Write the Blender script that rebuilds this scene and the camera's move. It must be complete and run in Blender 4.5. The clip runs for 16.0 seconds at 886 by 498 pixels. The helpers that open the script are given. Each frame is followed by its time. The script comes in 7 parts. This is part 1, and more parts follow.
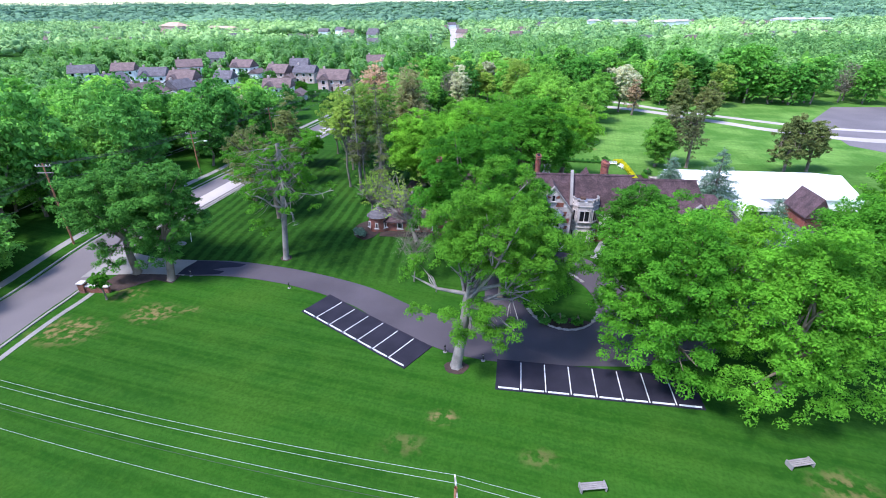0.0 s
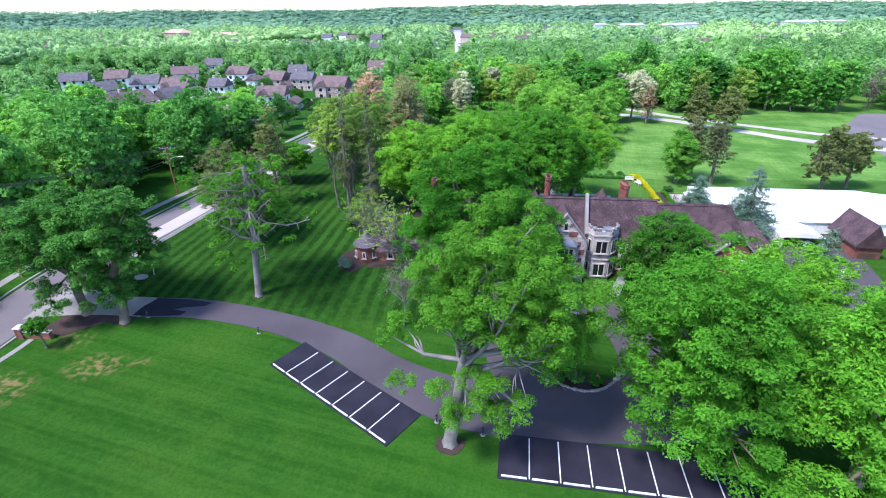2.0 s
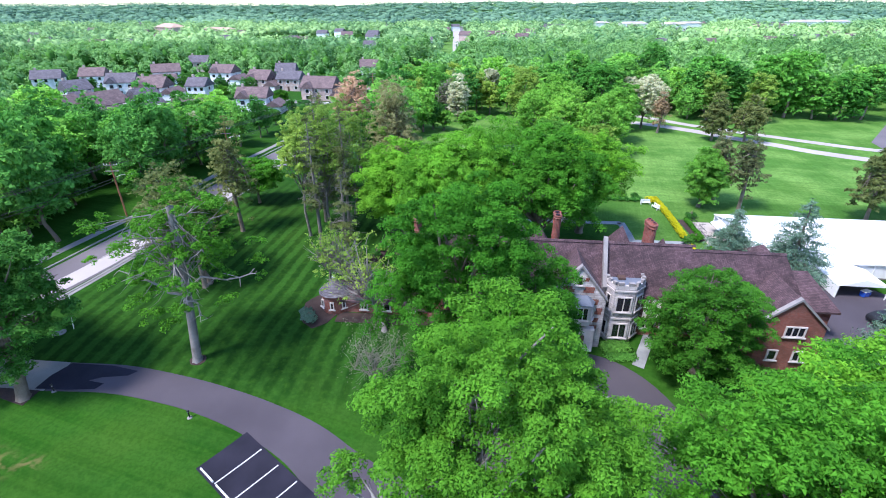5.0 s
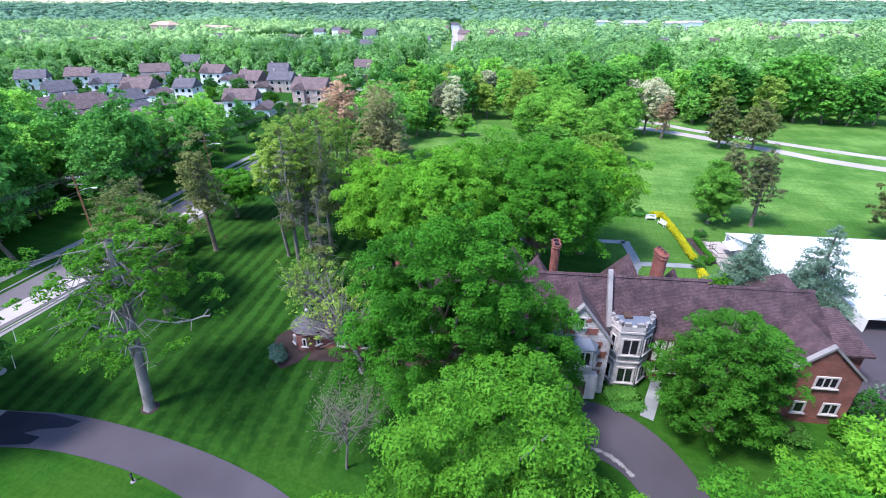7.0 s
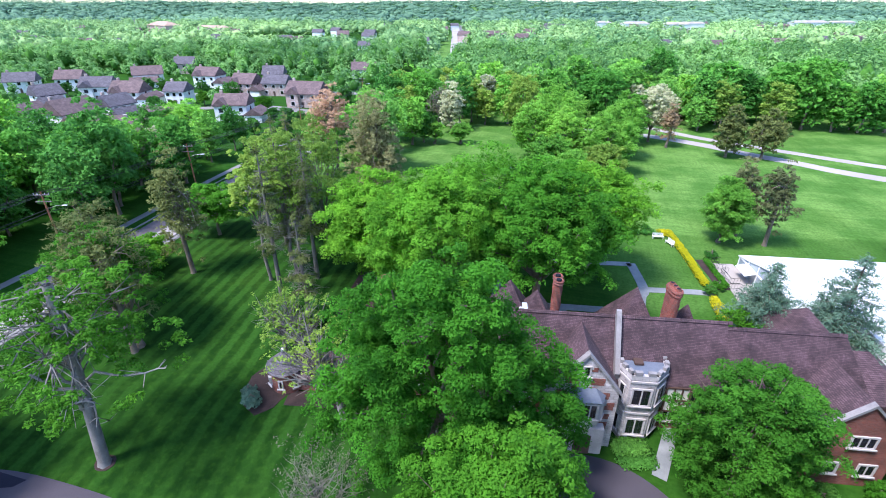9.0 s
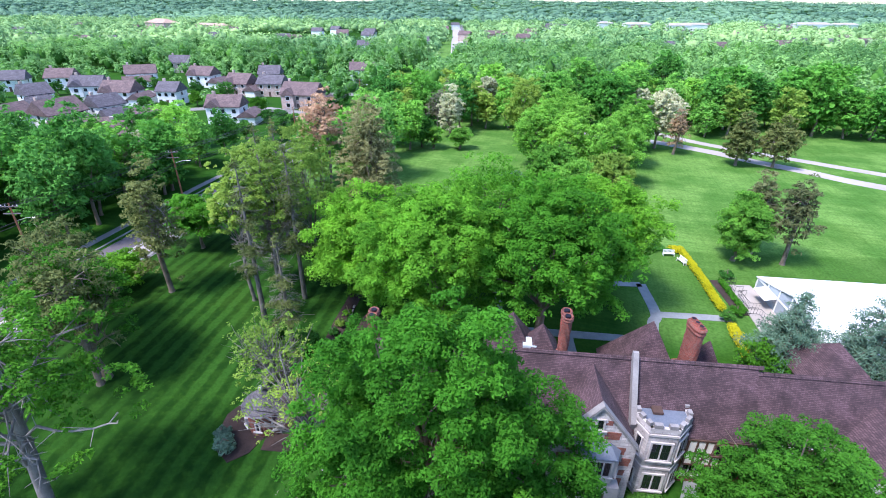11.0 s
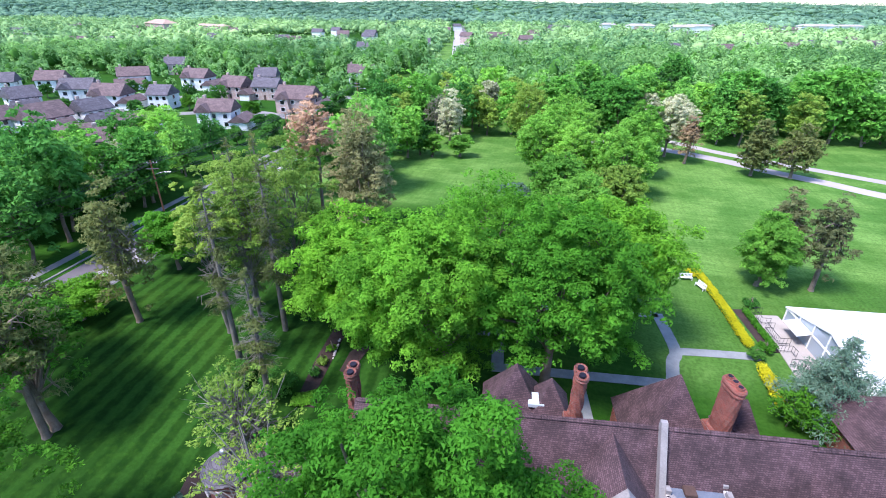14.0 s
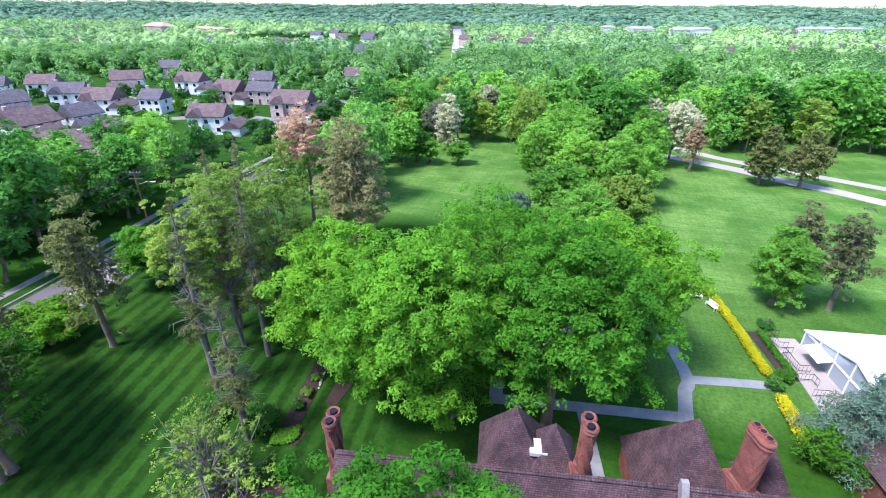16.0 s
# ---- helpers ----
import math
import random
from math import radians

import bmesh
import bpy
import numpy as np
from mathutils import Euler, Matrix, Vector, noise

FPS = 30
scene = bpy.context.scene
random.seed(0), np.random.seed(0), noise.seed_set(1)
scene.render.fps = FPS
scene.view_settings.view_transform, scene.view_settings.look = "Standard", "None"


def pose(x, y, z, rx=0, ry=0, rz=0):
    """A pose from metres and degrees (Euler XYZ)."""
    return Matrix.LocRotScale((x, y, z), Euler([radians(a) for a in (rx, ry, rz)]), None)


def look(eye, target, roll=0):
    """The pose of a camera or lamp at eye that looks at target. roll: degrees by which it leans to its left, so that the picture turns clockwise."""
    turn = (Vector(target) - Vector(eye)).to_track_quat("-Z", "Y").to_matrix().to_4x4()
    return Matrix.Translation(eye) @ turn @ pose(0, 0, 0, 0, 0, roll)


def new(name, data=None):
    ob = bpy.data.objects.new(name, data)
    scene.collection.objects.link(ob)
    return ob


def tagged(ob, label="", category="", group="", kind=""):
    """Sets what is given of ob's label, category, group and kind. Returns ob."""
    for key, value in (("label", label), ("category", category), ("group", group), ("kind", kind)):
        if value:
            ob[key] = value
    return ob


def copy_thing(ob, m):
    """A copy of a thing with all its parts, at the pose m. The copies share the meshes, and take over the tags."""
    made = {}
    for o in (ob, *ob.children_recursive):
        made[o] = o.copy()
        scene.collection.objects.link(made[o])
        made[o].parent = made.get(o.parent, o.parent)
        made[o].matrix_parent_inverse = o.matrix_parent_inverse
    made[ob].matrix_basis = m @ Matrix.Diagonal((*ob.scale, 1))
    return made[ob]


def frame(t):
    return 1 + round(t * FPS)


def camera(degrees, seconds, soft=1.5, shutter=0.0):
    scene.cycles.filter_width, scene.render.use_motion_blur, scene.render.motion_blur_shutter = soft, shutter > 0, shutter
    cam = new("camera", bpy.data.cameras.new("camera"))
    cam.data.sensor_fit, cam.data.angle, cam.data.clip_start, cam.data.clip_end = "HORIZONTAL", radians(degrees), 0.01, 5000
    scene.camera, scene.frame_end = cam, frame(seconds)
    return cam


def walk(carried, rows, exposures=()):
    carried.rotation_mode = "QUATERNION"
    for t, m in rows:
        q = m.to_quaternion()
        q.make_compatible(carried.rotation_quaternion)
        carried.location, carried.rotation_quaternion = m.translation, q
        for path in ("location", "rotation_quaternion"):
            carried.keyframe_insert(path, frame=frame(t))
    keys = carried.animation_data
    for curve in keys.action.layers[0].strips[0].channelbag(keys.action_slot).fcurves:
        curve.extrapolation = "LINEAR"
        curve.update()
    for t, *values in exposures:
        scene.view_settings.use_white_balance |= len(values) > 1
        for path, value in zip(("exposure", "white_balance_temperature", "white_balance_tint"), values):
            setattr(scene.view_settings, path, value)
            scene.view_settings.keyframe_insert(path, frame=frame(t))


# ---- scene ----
cam = camera(85.7, 16.0, soft=1.0)
PATH = [
    (0, (2.941, 8.126, 38.297), (2.831, 9.906, 37.391), -0.4),
    (0.5, (3.199, 10.957, 38.077), (3.08, 12.738, 37.176), -0.7),
    (1, (3.386, 13.828, 37.843), (3.261, 15.612, 36.948), -0.7),
    (1.5, (3.562, 16.658, 37.695), (3.432, 18.444, 36.803), -0.8),
    (2, (3.792, 19.433, 37.651), (3.657, 21.219, 36.761), -0.8),
    (2.5, (3.902, 22.167, 37.656), (3.767, 23.952, 36.764), -0.8),
    (3, (3.901, 24.857, 37.692), (3.767, 26.641, 36.798), -0.6),
    (3.5, (3.887, 27.513, 37.725), (3.756, 29.296, 36.827), -0.6),
    (4, (3.94, 30.046, 37.706), (3.811, 31.828, 36.807), -0.5),
    (6.5, (5.187, 40.156, 38.045), (5.064, 41.935, 37.139), -0.1),
    (7, (5.434, 41.913, 38.19), (5.311, 43.691, 37.283), -0.1),
    (7.5, (5.674, 43.55, 38.365), (5.549, 45.328, 37.459), -0.1),
    (8, (5.843, 45.128, 38.566), (5.719, 46.906, 37.66), -0.1),
    (8.5, (5.954, 46.633, 38.808), (5.831, 48.411, 37.9), -0.0),
    (9, (6.019, 48.07, 38.995), (5.896, 49.848, 38.088), 0.0),
    (11.5, (5.95, 55.009, 39.248), (5.829, 56.785, 38.338), 0.5),
    (12, (5.954, 56.172, 39.287), (5.831, 57.949, 38.377), 0.5),
    (12.5, (5.985, 57.319, 39.302), (5.861, 59.096, 38.393), 0.5),
    (13, (6.033, 58.527, 39.298), (5.907, 60.305, 38.389), 0.5),
    (13.5, (6.072, 59.757, 39.28), (5.946, 61.534, 38.372), 0.5),
    (14, (6.174, 60.95, 39.247), (6.047, 62.728, 38.34), 0.5),
    (14.5, (6.299, 62.118, 39.26), (6.172, 63.896, 38.351), 0.6),
    (15, (6.352, 63.202, 39.26), (6.226, 64.98, 38.353), 0.6),
    (15.5, (6.398, 64.334, 39.288), (6.273, 66.113, 38.382), 0.6),
    (16, (6.424, 65.417, 39.29), (6.298, 67.199, 38.391), 0.5),
]
walk(cam, [(t, look(eye, target, roll)) for t, eye, target, roll in PATH], exposures=[(0, 1.52, 6050, 16), (6.5, 1.50, 6000, 16), (16, 1.52, 6050, 20)])

# ---- sky and sun ----
SUN_DIR = Vector((-0.72, -0.50, 0.0)).normalized()  # the side the sun stands on
SUN_EL = radians(60)
world = bpy.data.worlds.new("world")
scene.world = world
world.use_nodes = True
wn = world.node_tree.nodes
sky = wn.new("ShaderNodeTexSky")
sky.sky_type = "NISHITA"
sky.sun_disc = False
sky.sun_elevation = SUN_EL
sky.sun_rotation = math.atan2(SUN_DIR.x, SUN_DIR.y)
sky.dust_density = 0.3
sky.ozone_density = 2.0
wn["Background"].inputs[1].default_value = 0.15
world.node_tree.links.new(sky.outputs[0], wn["Background"].inputs[0])
sun_data = bpy.data.lights.new("sun", "SUN")
sun_data.energy = 2.5
sun_data.angle = radians(13)
sun_data.color = (1.0, 0.96, 0.90)
sun = new("sun", sun_data)
to_sun = Vector((SUN_DIR.x * math.cos(SUN_EL), SUN_DIR.y * math.cos(SUN_EL), math.sin(SUN_EL)))
sun.matrix_world = look(to_sun * 200, (0, 0, 0))

rng = np.random.default_rng(7)


# ---- materials ----
def shader(name, a, b, scale=1.0, fine=12.0, rough=0.8, bump=0.2, fine_mix=0.35, metal=0.0, spread=0.0, detail=4.0):
    """Two colours mixed by coarse and fine noise, with bump; spread: variation from object to object."""
    m = bpy.data.materials.new(name)
    m.use_nodes = True
    n, l = m.node_tree.nodes, m.node_tree.links
    bs = n["Principled BSDF"]
    tc = n.new("ShaderNodeTexCoord")
    n1, n2 = n.new("ShaderNodeTexNoise"), n.new("ShaderNodeTexNoise")
    n1.inputs["Scale"].default_value, n1.inputs["Detail"].default_value = scale, detail
    n2.inputs["Scale"].default_value, n2.inputs["Detail"].default_value = fine, 3.0
    for q in (n1, n2):
        l.new(tc.outputs["Object"], q.inputs["Vector"])
    mixf = n.new("ShaderNodeMix")
    mixf.inputs[0].default_value = fine_mix
    l.new(n1.outputs["Fac"], mixf.inputs[2])
    l.new(n2.outputs["Fac"], mixf.inputs[3])
    ramp = n.new("ShaderNodeMapRange")
    ramp.inputs[1].default_value, ramp.inputs[2].default_value = 0.32, 0.68
    l.new(mixf.outputs[0], ramp.inputs[0])
    col = n.new("ShaderNodeMix")
    col.data_type = "RGBA"
    col.inputs[6].default_value, col.inputs[7].default_value = (*a, 1), (*b, 1)
    l.new(ramp.outputs[0], col.inputs[0])
    out = col.outputs[2]
    if spread:
        oi = n.new("ShaderNodeObjectInfo")
        hsv = n.new("ShaderNodeHueSaturation")
        mr = n.new("ShaderNodeMapRange")
        mr.inputs[3].default_value, mr.inputs[4].default_value = 1 - spread, 1 + spread
        l.new(oi.outputs["Random"], mr.inputs[0])
        l.new(mr.outputs[0], hsv.inputs["Value"])
        l.new(out, hsv.inputs["Color"])
        out = hsv.outputs[0]
    l.new(out, bs.inputs["Base Color"])
    bs.inputs["Roughness"].default_value, bs.inputs["Metallic"].default_value = rough, metal
    if bump:
        bp = n.new("ShaderNodeBump")
        bp.inputs["Strength"].default_value, bp.inputs["Distance"].default_value = bump, 0.05
        l.new(n2.outputs["Fac"], bp.inputs["Height"])
        l.new(bp.outputs[0], bs.inputs["Normal"])
    m.diffuse_color = (*a, 1)
    return m


def leafy(name, dark, light, scale=0.25, through_light=0.3, per_object=0.12, patch=0.5, cells=0.0):
    """Foliage: colour varies by leaf, by clump and by tree; some light passes through."""
    m = bpy.data.materials.new(name)
    m.use_nodes = True
    n, l = m.node_tree.nodes, m.node_tree.links
    bs = n["Principled BSDF"]
    geo, tc, oi = n.new("ShaderNodeNewGeometry"), n.new("ShaderNodeTexCoord"), n.new("ShaderNodeObjectInfo")
    ns = n.new("ShaderNodeTexNoise")
    ns.inputs["Scale"].default_value = scale
    l.new(tc.outputs["Object"], ns.inputs["Vector"])
    mx = n.new("ShaderNodeMix")
    mx.inputs[0].default_value = patch
    stretch = n.new("ShaderNodeMapRange")
    stretch.inputs[1].default_value, stretch.inputs[2].default_value = (0.4, 0.6) if cells else (0.3, 0.7)
    l.new(ns.outputs["Fac"], stretch.inputs[0])
    l.new(geo.outputs["Random Per Island"], mx.inputs[2])
    l.new(stretch.outputs[0], mx.inputs[3])
    fac = mx.outputs[0]
    if cells:
        vo, sepc, mc = n.new("ShaderNodeTexVoronoi"), n.new("ShaderNodeSeparateColor"), n.new("ShaderNodeMix")
        vo.inputs["Scale"].default_value = cells
        l.new(tc.outputs["Object"], vo.inputs["Vector"])
        l.new(vo.outputs["Color"], sepc.inputs[0])
        mc.inputs[0].default_value = 0.45
        l.new(fac, mc.inputs[2])
        l.new(sepc.outputs[0], mc.inputs[3])
        fac = mc.outputs[0]
    col = n.new("ShaderNodeMix")
    col.data_type = "RGBA"
    col.inputs[6].default_value, col.inputs[7].default_value = (*dark, 1), (*light, 1)
    l.new(fac, col.inputs[0])
    hsv = n.new("ShaderNodeHueSaturation")
    for out, lo, hi, key in ((oi.outputs["Random"], 1 - per_object * 2, 1 + per_object * 2, "Value"), (oi.outputs["Random"], 0.5 + per_object * 0.1, 0.5 - per_object * 0.1, "Hue")):
        mr = n.new("ShaderNodeMapRange")
        mr.inputs[3].default_value, mr.inputs[4].default_value = lo, hi
        l.new(out, mr.inputs[0])
        l.new(mr.outputs[0], hsv.inputs[key])
    l.new(col.outputs[2], hsv.inputs["Color"])
    l.new(hsv.outputs[0], bs.inputs["Base Color"])
    bs.inputs["Roughness"].default_value = 0.65
    bs.inputs["Specular IOR Level"].default_value = 0.08
    tr = n.new("ShaderNodeBsdfTranslucent")
    l.new(hsv.outputs[0], tr.inputs["Color"])
    ms = n.new("ShaderNodeMixShader")
    ms.inputs[0].default_value = through_light
    l.new(bs.outputs[0], ms.inputs[1])
    l.new(tr.outputs[0], ms.inputs[2])
    l.new(ms.outputs[0], n["Material Output"].inputs[0])
    m.diffuse_color = (*light, 1)
    return m


# MAPLE held down, GARDEN up: cloud shade near, sun behind, put in the colour
MAPLE = leafy("maple_leaves", (0.036, 0.135, 0.010), (0.138, 0.40, 0.030), through_light=0.4, patch=0.72)
BROAD = leafy("broad_maple_leaves", (0.044, 0.158, 0.012), (0.172, 0.475, 0.036), through_light=0.42, patch=0.65)
GARDEN = leafy("garden_maple_leaves", (0.046, 0.165, 0.012), (0.190, 0.495, 0.040), through_light=0.42, patch=0.7)
LINDEN = leafy("linden_leaves", (0.034, 0.125, 0.010), (0.125, 0.34, 0.030), patch=0.6)
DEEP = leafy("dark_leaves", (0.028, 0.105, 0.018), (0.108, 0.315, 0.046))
OAK = leafy("oak_leaves", (0.028, 0.112, 0.008), (0.104, 0.315, 0.023), patch=0.6)
# lighter, bluer copies of MAPLE, OAK, DEEP: far light and haze in the colour
FAR_LIT_MAPLE = leafy("far_lit_maple_leaves", (0.070, 0.222, 0.030), (0.262, 0.62, 0.092), through_light=0.4, per_object=0.2)
FAR_LIT_OAK = leafy("far_lit_oak_leaves", (0.066, 0.205, 0.034), (0.228, 0.55, 0.092), through_light=0.36, per_object=0.2)
FAR_LIT_DEEP = leafy("far_lit_dark_leaves", (0.052, 0.172, 0.034), (0.185, 0.48, 0.084), through_light=0.36, per_object=0.15)
# GARDEN lightened: the brighter light on the field put into the leaf colour
FIELD_LIT = leafy("lit_field_tree_leaves", (0.075, 0.215, 0.024), (0.28, 0.60, 0.085), through_light=0.42, patch=0.65)
SPRING = leafy("spring_leaves", (0.105, 0.210, 0.030), (0.34, 0.50, 0.088), through_light=0.4)
PINE = leafy("pine_needles", (0.078, 0.112, 0.032), (0.225, 0.260, 0.085), through_light=0.3)
OLIVEPINE = leafy("olive_pine_needles", (0.120, 0.135, 0.052), (0.34, 0.335, 0.150), through_light=0.3)
BROWNPINE = leafy("brownish_pine_needles", (0.082, 0.106, 0.042), (0.240, 0.255, 0.110), through_light=0.3)
BLUE = leafy("blue_spruce_needles", (0.055, 0.115, 0.080), (0.17, 0.27, 0.185), through_light=0.1)
RUST = leafy("rust_needles", (0.30, 0.19, 0.11), (0.62, 0.42, 0.26), through_light=0.2)
BLOSSOM = leafy("pale_blossom", (0.30, 0.36, 0.16), (0.80, 0.75, 0.52))
REDLEAF = leafy("red_maple_leaves", (0.06, 0.014, 0.014), (0.15, 0.03, 0.028))
YELLOW = leafy("golden_hedge_leaves", (0.44, 0.41, 0.01), (0.78, 0.70, 0.02))
# haze put into the leaf colours: the farther woods, the more blue
HAZY_WOODS = leafy("hazy_woods_leaves", (0.070, 0.205, 0.080), (0.42, 0.62, 0.23), scale=0.0045, through_light=0.15, per_object=0.0, patch=0.75, cells=0.055)
HAZY_EDGE = leafy("hazy_wood_edge_leaves", (0.050, 0.165, 0.055), (0.31, 0.56, 0.165), scale=0.012, through_light=0.35, per_object=0.0, patch=0.55, cells=0.09)
HAZY_HILLS = leafy("hazy_hill_woods_leaves", (0.045, 0.115, 0.085), (0.22, 0.38, 0.21), scale=0.0022, through_light=0.15, per_object=0.0, patch=0.85, cells=0.02)
TWIGS = leafy("grey_budding_twigs", (0.10, 0.10, 0.070), (0.24, 0.23, 0.165), through_light=0.1)
BARK = shader("bark", (0.10, 0.075, 0.055), (0.26, 0.21, 0.17), 0.8, 14, 0.95, 0.8)
DEADBARK = shader("dead_grey_twigs", (0.085, 0.075, 0.062), (0.21, 0.19, 0.165), 0.8, 14, 0.95, 0.4)
GREYBARK = shader("weathered_bark", (0.10, 0.09, 0.085), (0.27, 0.245, 0.235), 0.8, 14, 0.95, 0.6)
ASPHALT = shader("drive_asphalt", (0.040, 0.033, 0.043), (0.072, 0.060, 0.075), 0.12, 30, 0.9, 0.25, 0.3)
SEALED = shader("sealed_asphalt", (0.009, 0.009, 0.017), (0.024, 0.022, 0.036), 0.3, 20, 0.85, 0.2, 0.3)
SEALED.node_tree.nodes["Principled BSDF"].inputs["Specular IOR Level"].default_value = 0.2
ROADMAT = shader("road_asphalt", (0.098, 0.084, 0.095), (0.155, 0.134, 0.145), 0.08, 22, 0.92, 0.2, 0.3)
CONCRETE = shader("concrete", (0.16, 0.152, 0.15), (0.26, 0.246, 0.24), 0.25, 15, 0.9, 0.2)
PALEROAD = shader("worn_pale_concrete", (0.30, 0.262, 0.258), (0.43, 0.385, 0.378), 0.1, 15, 0.9, 0.2)
PATIO = shader("patio_concrete", (0.30, 0.26, 0.235), (0.42, 0.37, 0.335), 0.3, 15, 0.9, 0.2)
TERRACOTTA = shader("worn_red_paving", (0.30, 0.105, 0.075), (0.46, 0.19, 0.14), 0.9, 9, 0.9, 0.3)
FLAG = shader("flagstone_path", (0.16, 0.17, 0.18), (0.27, 0.28, 0.285), 0.9, 12, 0.85, 0.3)
WHITEPAINT = shader("white_paint", (0.68, 0.68, 0.68), (0.82, 0.82, 0.81), 1.5, 20, 0.6, 0.1)
LINEPAINT = shader("worn_line_paint", (0.36, 0.36, 0.38), (0.66, 0.66, 0.67), 2.5, 20, 0.8, 0.1)
TANROOF = shader("tan_metal_roof", (0.34, 0.22, 0.16), (0.46, 0.31, 0.24), 0.2, 6, 0.7, 0.1)
STONE = shader("limestone", (0.40, 0.36, 0.36), (0.58, 0.53, 0.53), 0.9, 9, 0.85, 0.35)
COPING = shader("weathered_coping_stone", (0.18, 0.165, 0.168), (0.32, 0.295, 0.295), 0.9, 9, 0.9, 0.35)
SLATE = shader("lead_flat_roof", (0.09, 0.11, 0.15), (0.17, 0.19, 0.24), 0.8, 9, 0.5, 0.1)
TIMBER = shader("dark_timber", (0.055, 0.030, 0.024), (0.115, 0.065, 0.050), 1, 14, 0.7, 0.3)
PLASTER = shader("white_plaster", (0.62, 0.59, 0.55), (0.78, 0.75, 0.72), 0.9, 9, 0.9, 0.15)
MULCH = shader("mulch", (0.018, 0.011, 0.010), (0.055, 0.032, 0.028), 0.8, 9, 0.98, 0.7)
WOODGREY = shader("weathered_wood", (0.15, 0.13, 0.13), (0.29, 0.262, 0.255), 1.5, 20, 0.85, 0.3)
POLEWOOD = shader("utility_pole_wood", (0.22, 0.09, 0.045), (0.38, 0.17, 0.09), 0.7, 12, 0.9, 0.3)
TENTMAT = shader("white_tent_vinyl", (0.80, 0.80, 0.82), (0.88, 0.88, 0.89), 0.25, 5, 0.45, 0.05)
METAL = shader("dark_metal", (0.02, 0.02, 0.022), (0.045, 0.045, 0.05), 1, 12, 0.45, 0.05, metal=0.6)
STEEL = shader("galvanised_steel", (0.35, 0.36, 0.37), (0.5, 0.5, 0.51), 1, 12, 0.4, 0.05, metal=0.8)
WIRE = shader("pale_cable", (0.24, 0.27, 0.26), (0.36, 0.39, 0.38), 1, 5, 0.5, 0.0)
DARKWIRE = shader("dark_cable", (0.02, 0.02, 0.02), (0.04, 0.04, 0.04), 1, 5, 0.6, 0.0)


def glassy(name, tint):
    m = bpy.data.materials.new(name)
    m.use_nodes = True
    bs = m.node_tree.nodes["Principled BSDF"]
    bs.inputs["Base Color"].default_value = (*tint, 1)
    bs.inputs["Roughness"].default_value = 0.06
    bs.inputs["Specular IOR Level"].default_value = 0.8
    m.diffuse_color = (*tint, 1)
    return m


GLASS = glassy("window_glass", (0.012, 0.014, 0.018))
BLUEPAINT = glassy("blue_car_paint", (0.02, 0.08, 0.42))


def courses(name, a, b, joint, width, height, gap=0.02, vary=0.5, rough=0.85, bump=0.6, axis="wall", stain=(1, 1, 1)):
    """Bricks or tiles: laid in courses along the surface, in metres."""
    m = bpy.data.materials.new(name)
    m.use_nodes = True
    n, l = m.node_tree.nodes, m.node_tree.links
    bs = n["Principled BSDF"]
    tc, sep, cmb, add = n.new("ShaderNodeTexCoord"), n.new("ShaderNodeSeparateXYZ"), n.new("ShaderNodeCombineXYZ"), n.new("ShaderNodeMath")
    l.new(tc.outputs["Object"], sep.inputs[0])
    l.new(sep.outputs[0], add.inputs[0])
    l.new(sep.outputs[1], add.inputs[1])
    l.new(add.outputs[0], cmb.inputs[0])
    l.new(sep.outputs[2], cmb.inputs[1])
    br = n.new("ShaderNodeTexBrick")
    br.inputs["Scale"].default_value = 1.0
    br.inputs["Brick Width"].default_value, br.inputs["Row Height"].default_value = width, height
    br.inputs["Mortar Size"].default_value = gap
    br.inputs["Color1"].default_value, br.inputs["Color2"].default_value, br.inputs["Mortar"].default_value = (*a, 1), (*b, 1), (*joint, 1)
    l.new(cmb.outputs[0], br.inputs["Vector"])
    ns = n.new("ShaderNodeTexNoise")
    ns.inputs["Scale"].default_value, ns.inputs["Detail"].default_value = 0.7, 5
    l.new(tc.outputs["Object"], ns.inputs["Vector"])
    mr = n.new("ShaderNodeMapRange")
    mr.inputs[1].default_value, mr.inputs[2].default_value = 0.3, 0.7
    mr.inputs[3].default_value, mr.inputs[4].default_value = 1 - vary, 1 + vary * 0.6
    l.new(ns.outputs["Fac"], mr.inputs[0])
    hsv = n.new("ShaderNodeHueSaturation")
    l.new(br.outputs["Color"], hsv.inputs["Color"])
    l.new(mr.outputs[0], hsv.inputs["Value"])
    l.new(hsv.outputs[0], bs.inputs["Base Color"])
    bs.inputs["Roughness"].default_value = rough
    bp = n.new("ShaderNodeBump")
    bp.inputs["Strength"].default_value, bp.inputs["Distance"].default_value = bump, 0.03
    bp.invert = True
    l.new(br.outputs["Fac"], bp.inputs["Height"])
    l.new(bp.outputs[0], bs.inputs["Normal"])
    m.diffuse_color = (*a, 1)
    return m


BRICK = courses("red_brick", (0.165, 0.036, 0.026), (0.29, 0.075, 0.052), (0.21, 0.13, 0.11), 0.24, 0.085, 0.012, 0.35)
TILES = courses("plum_roof_tiles", (0.074, 0.040, 0.048), (0.142, 0.082, 0.094), (0.046, 0.027, 0.033), 0.19, 0.12, 0.016, 0.5, 0.85, 0.9)
SHINGLE = courses("grey_shingles", (0.085, 0.076, 0.092), (0.145, 0.13, 0.152), (0.06, 0.05, 0.06), 0.4, 0.25, 0.02, 0.3)
SHINGLE_B = courses("brown_shingles", (0.115, 0.074, 0.076), (0.185, 0.126, 0.124), (0.1, 0.07, 0.07), 0.4, 0.25, 0.02, 0.3)
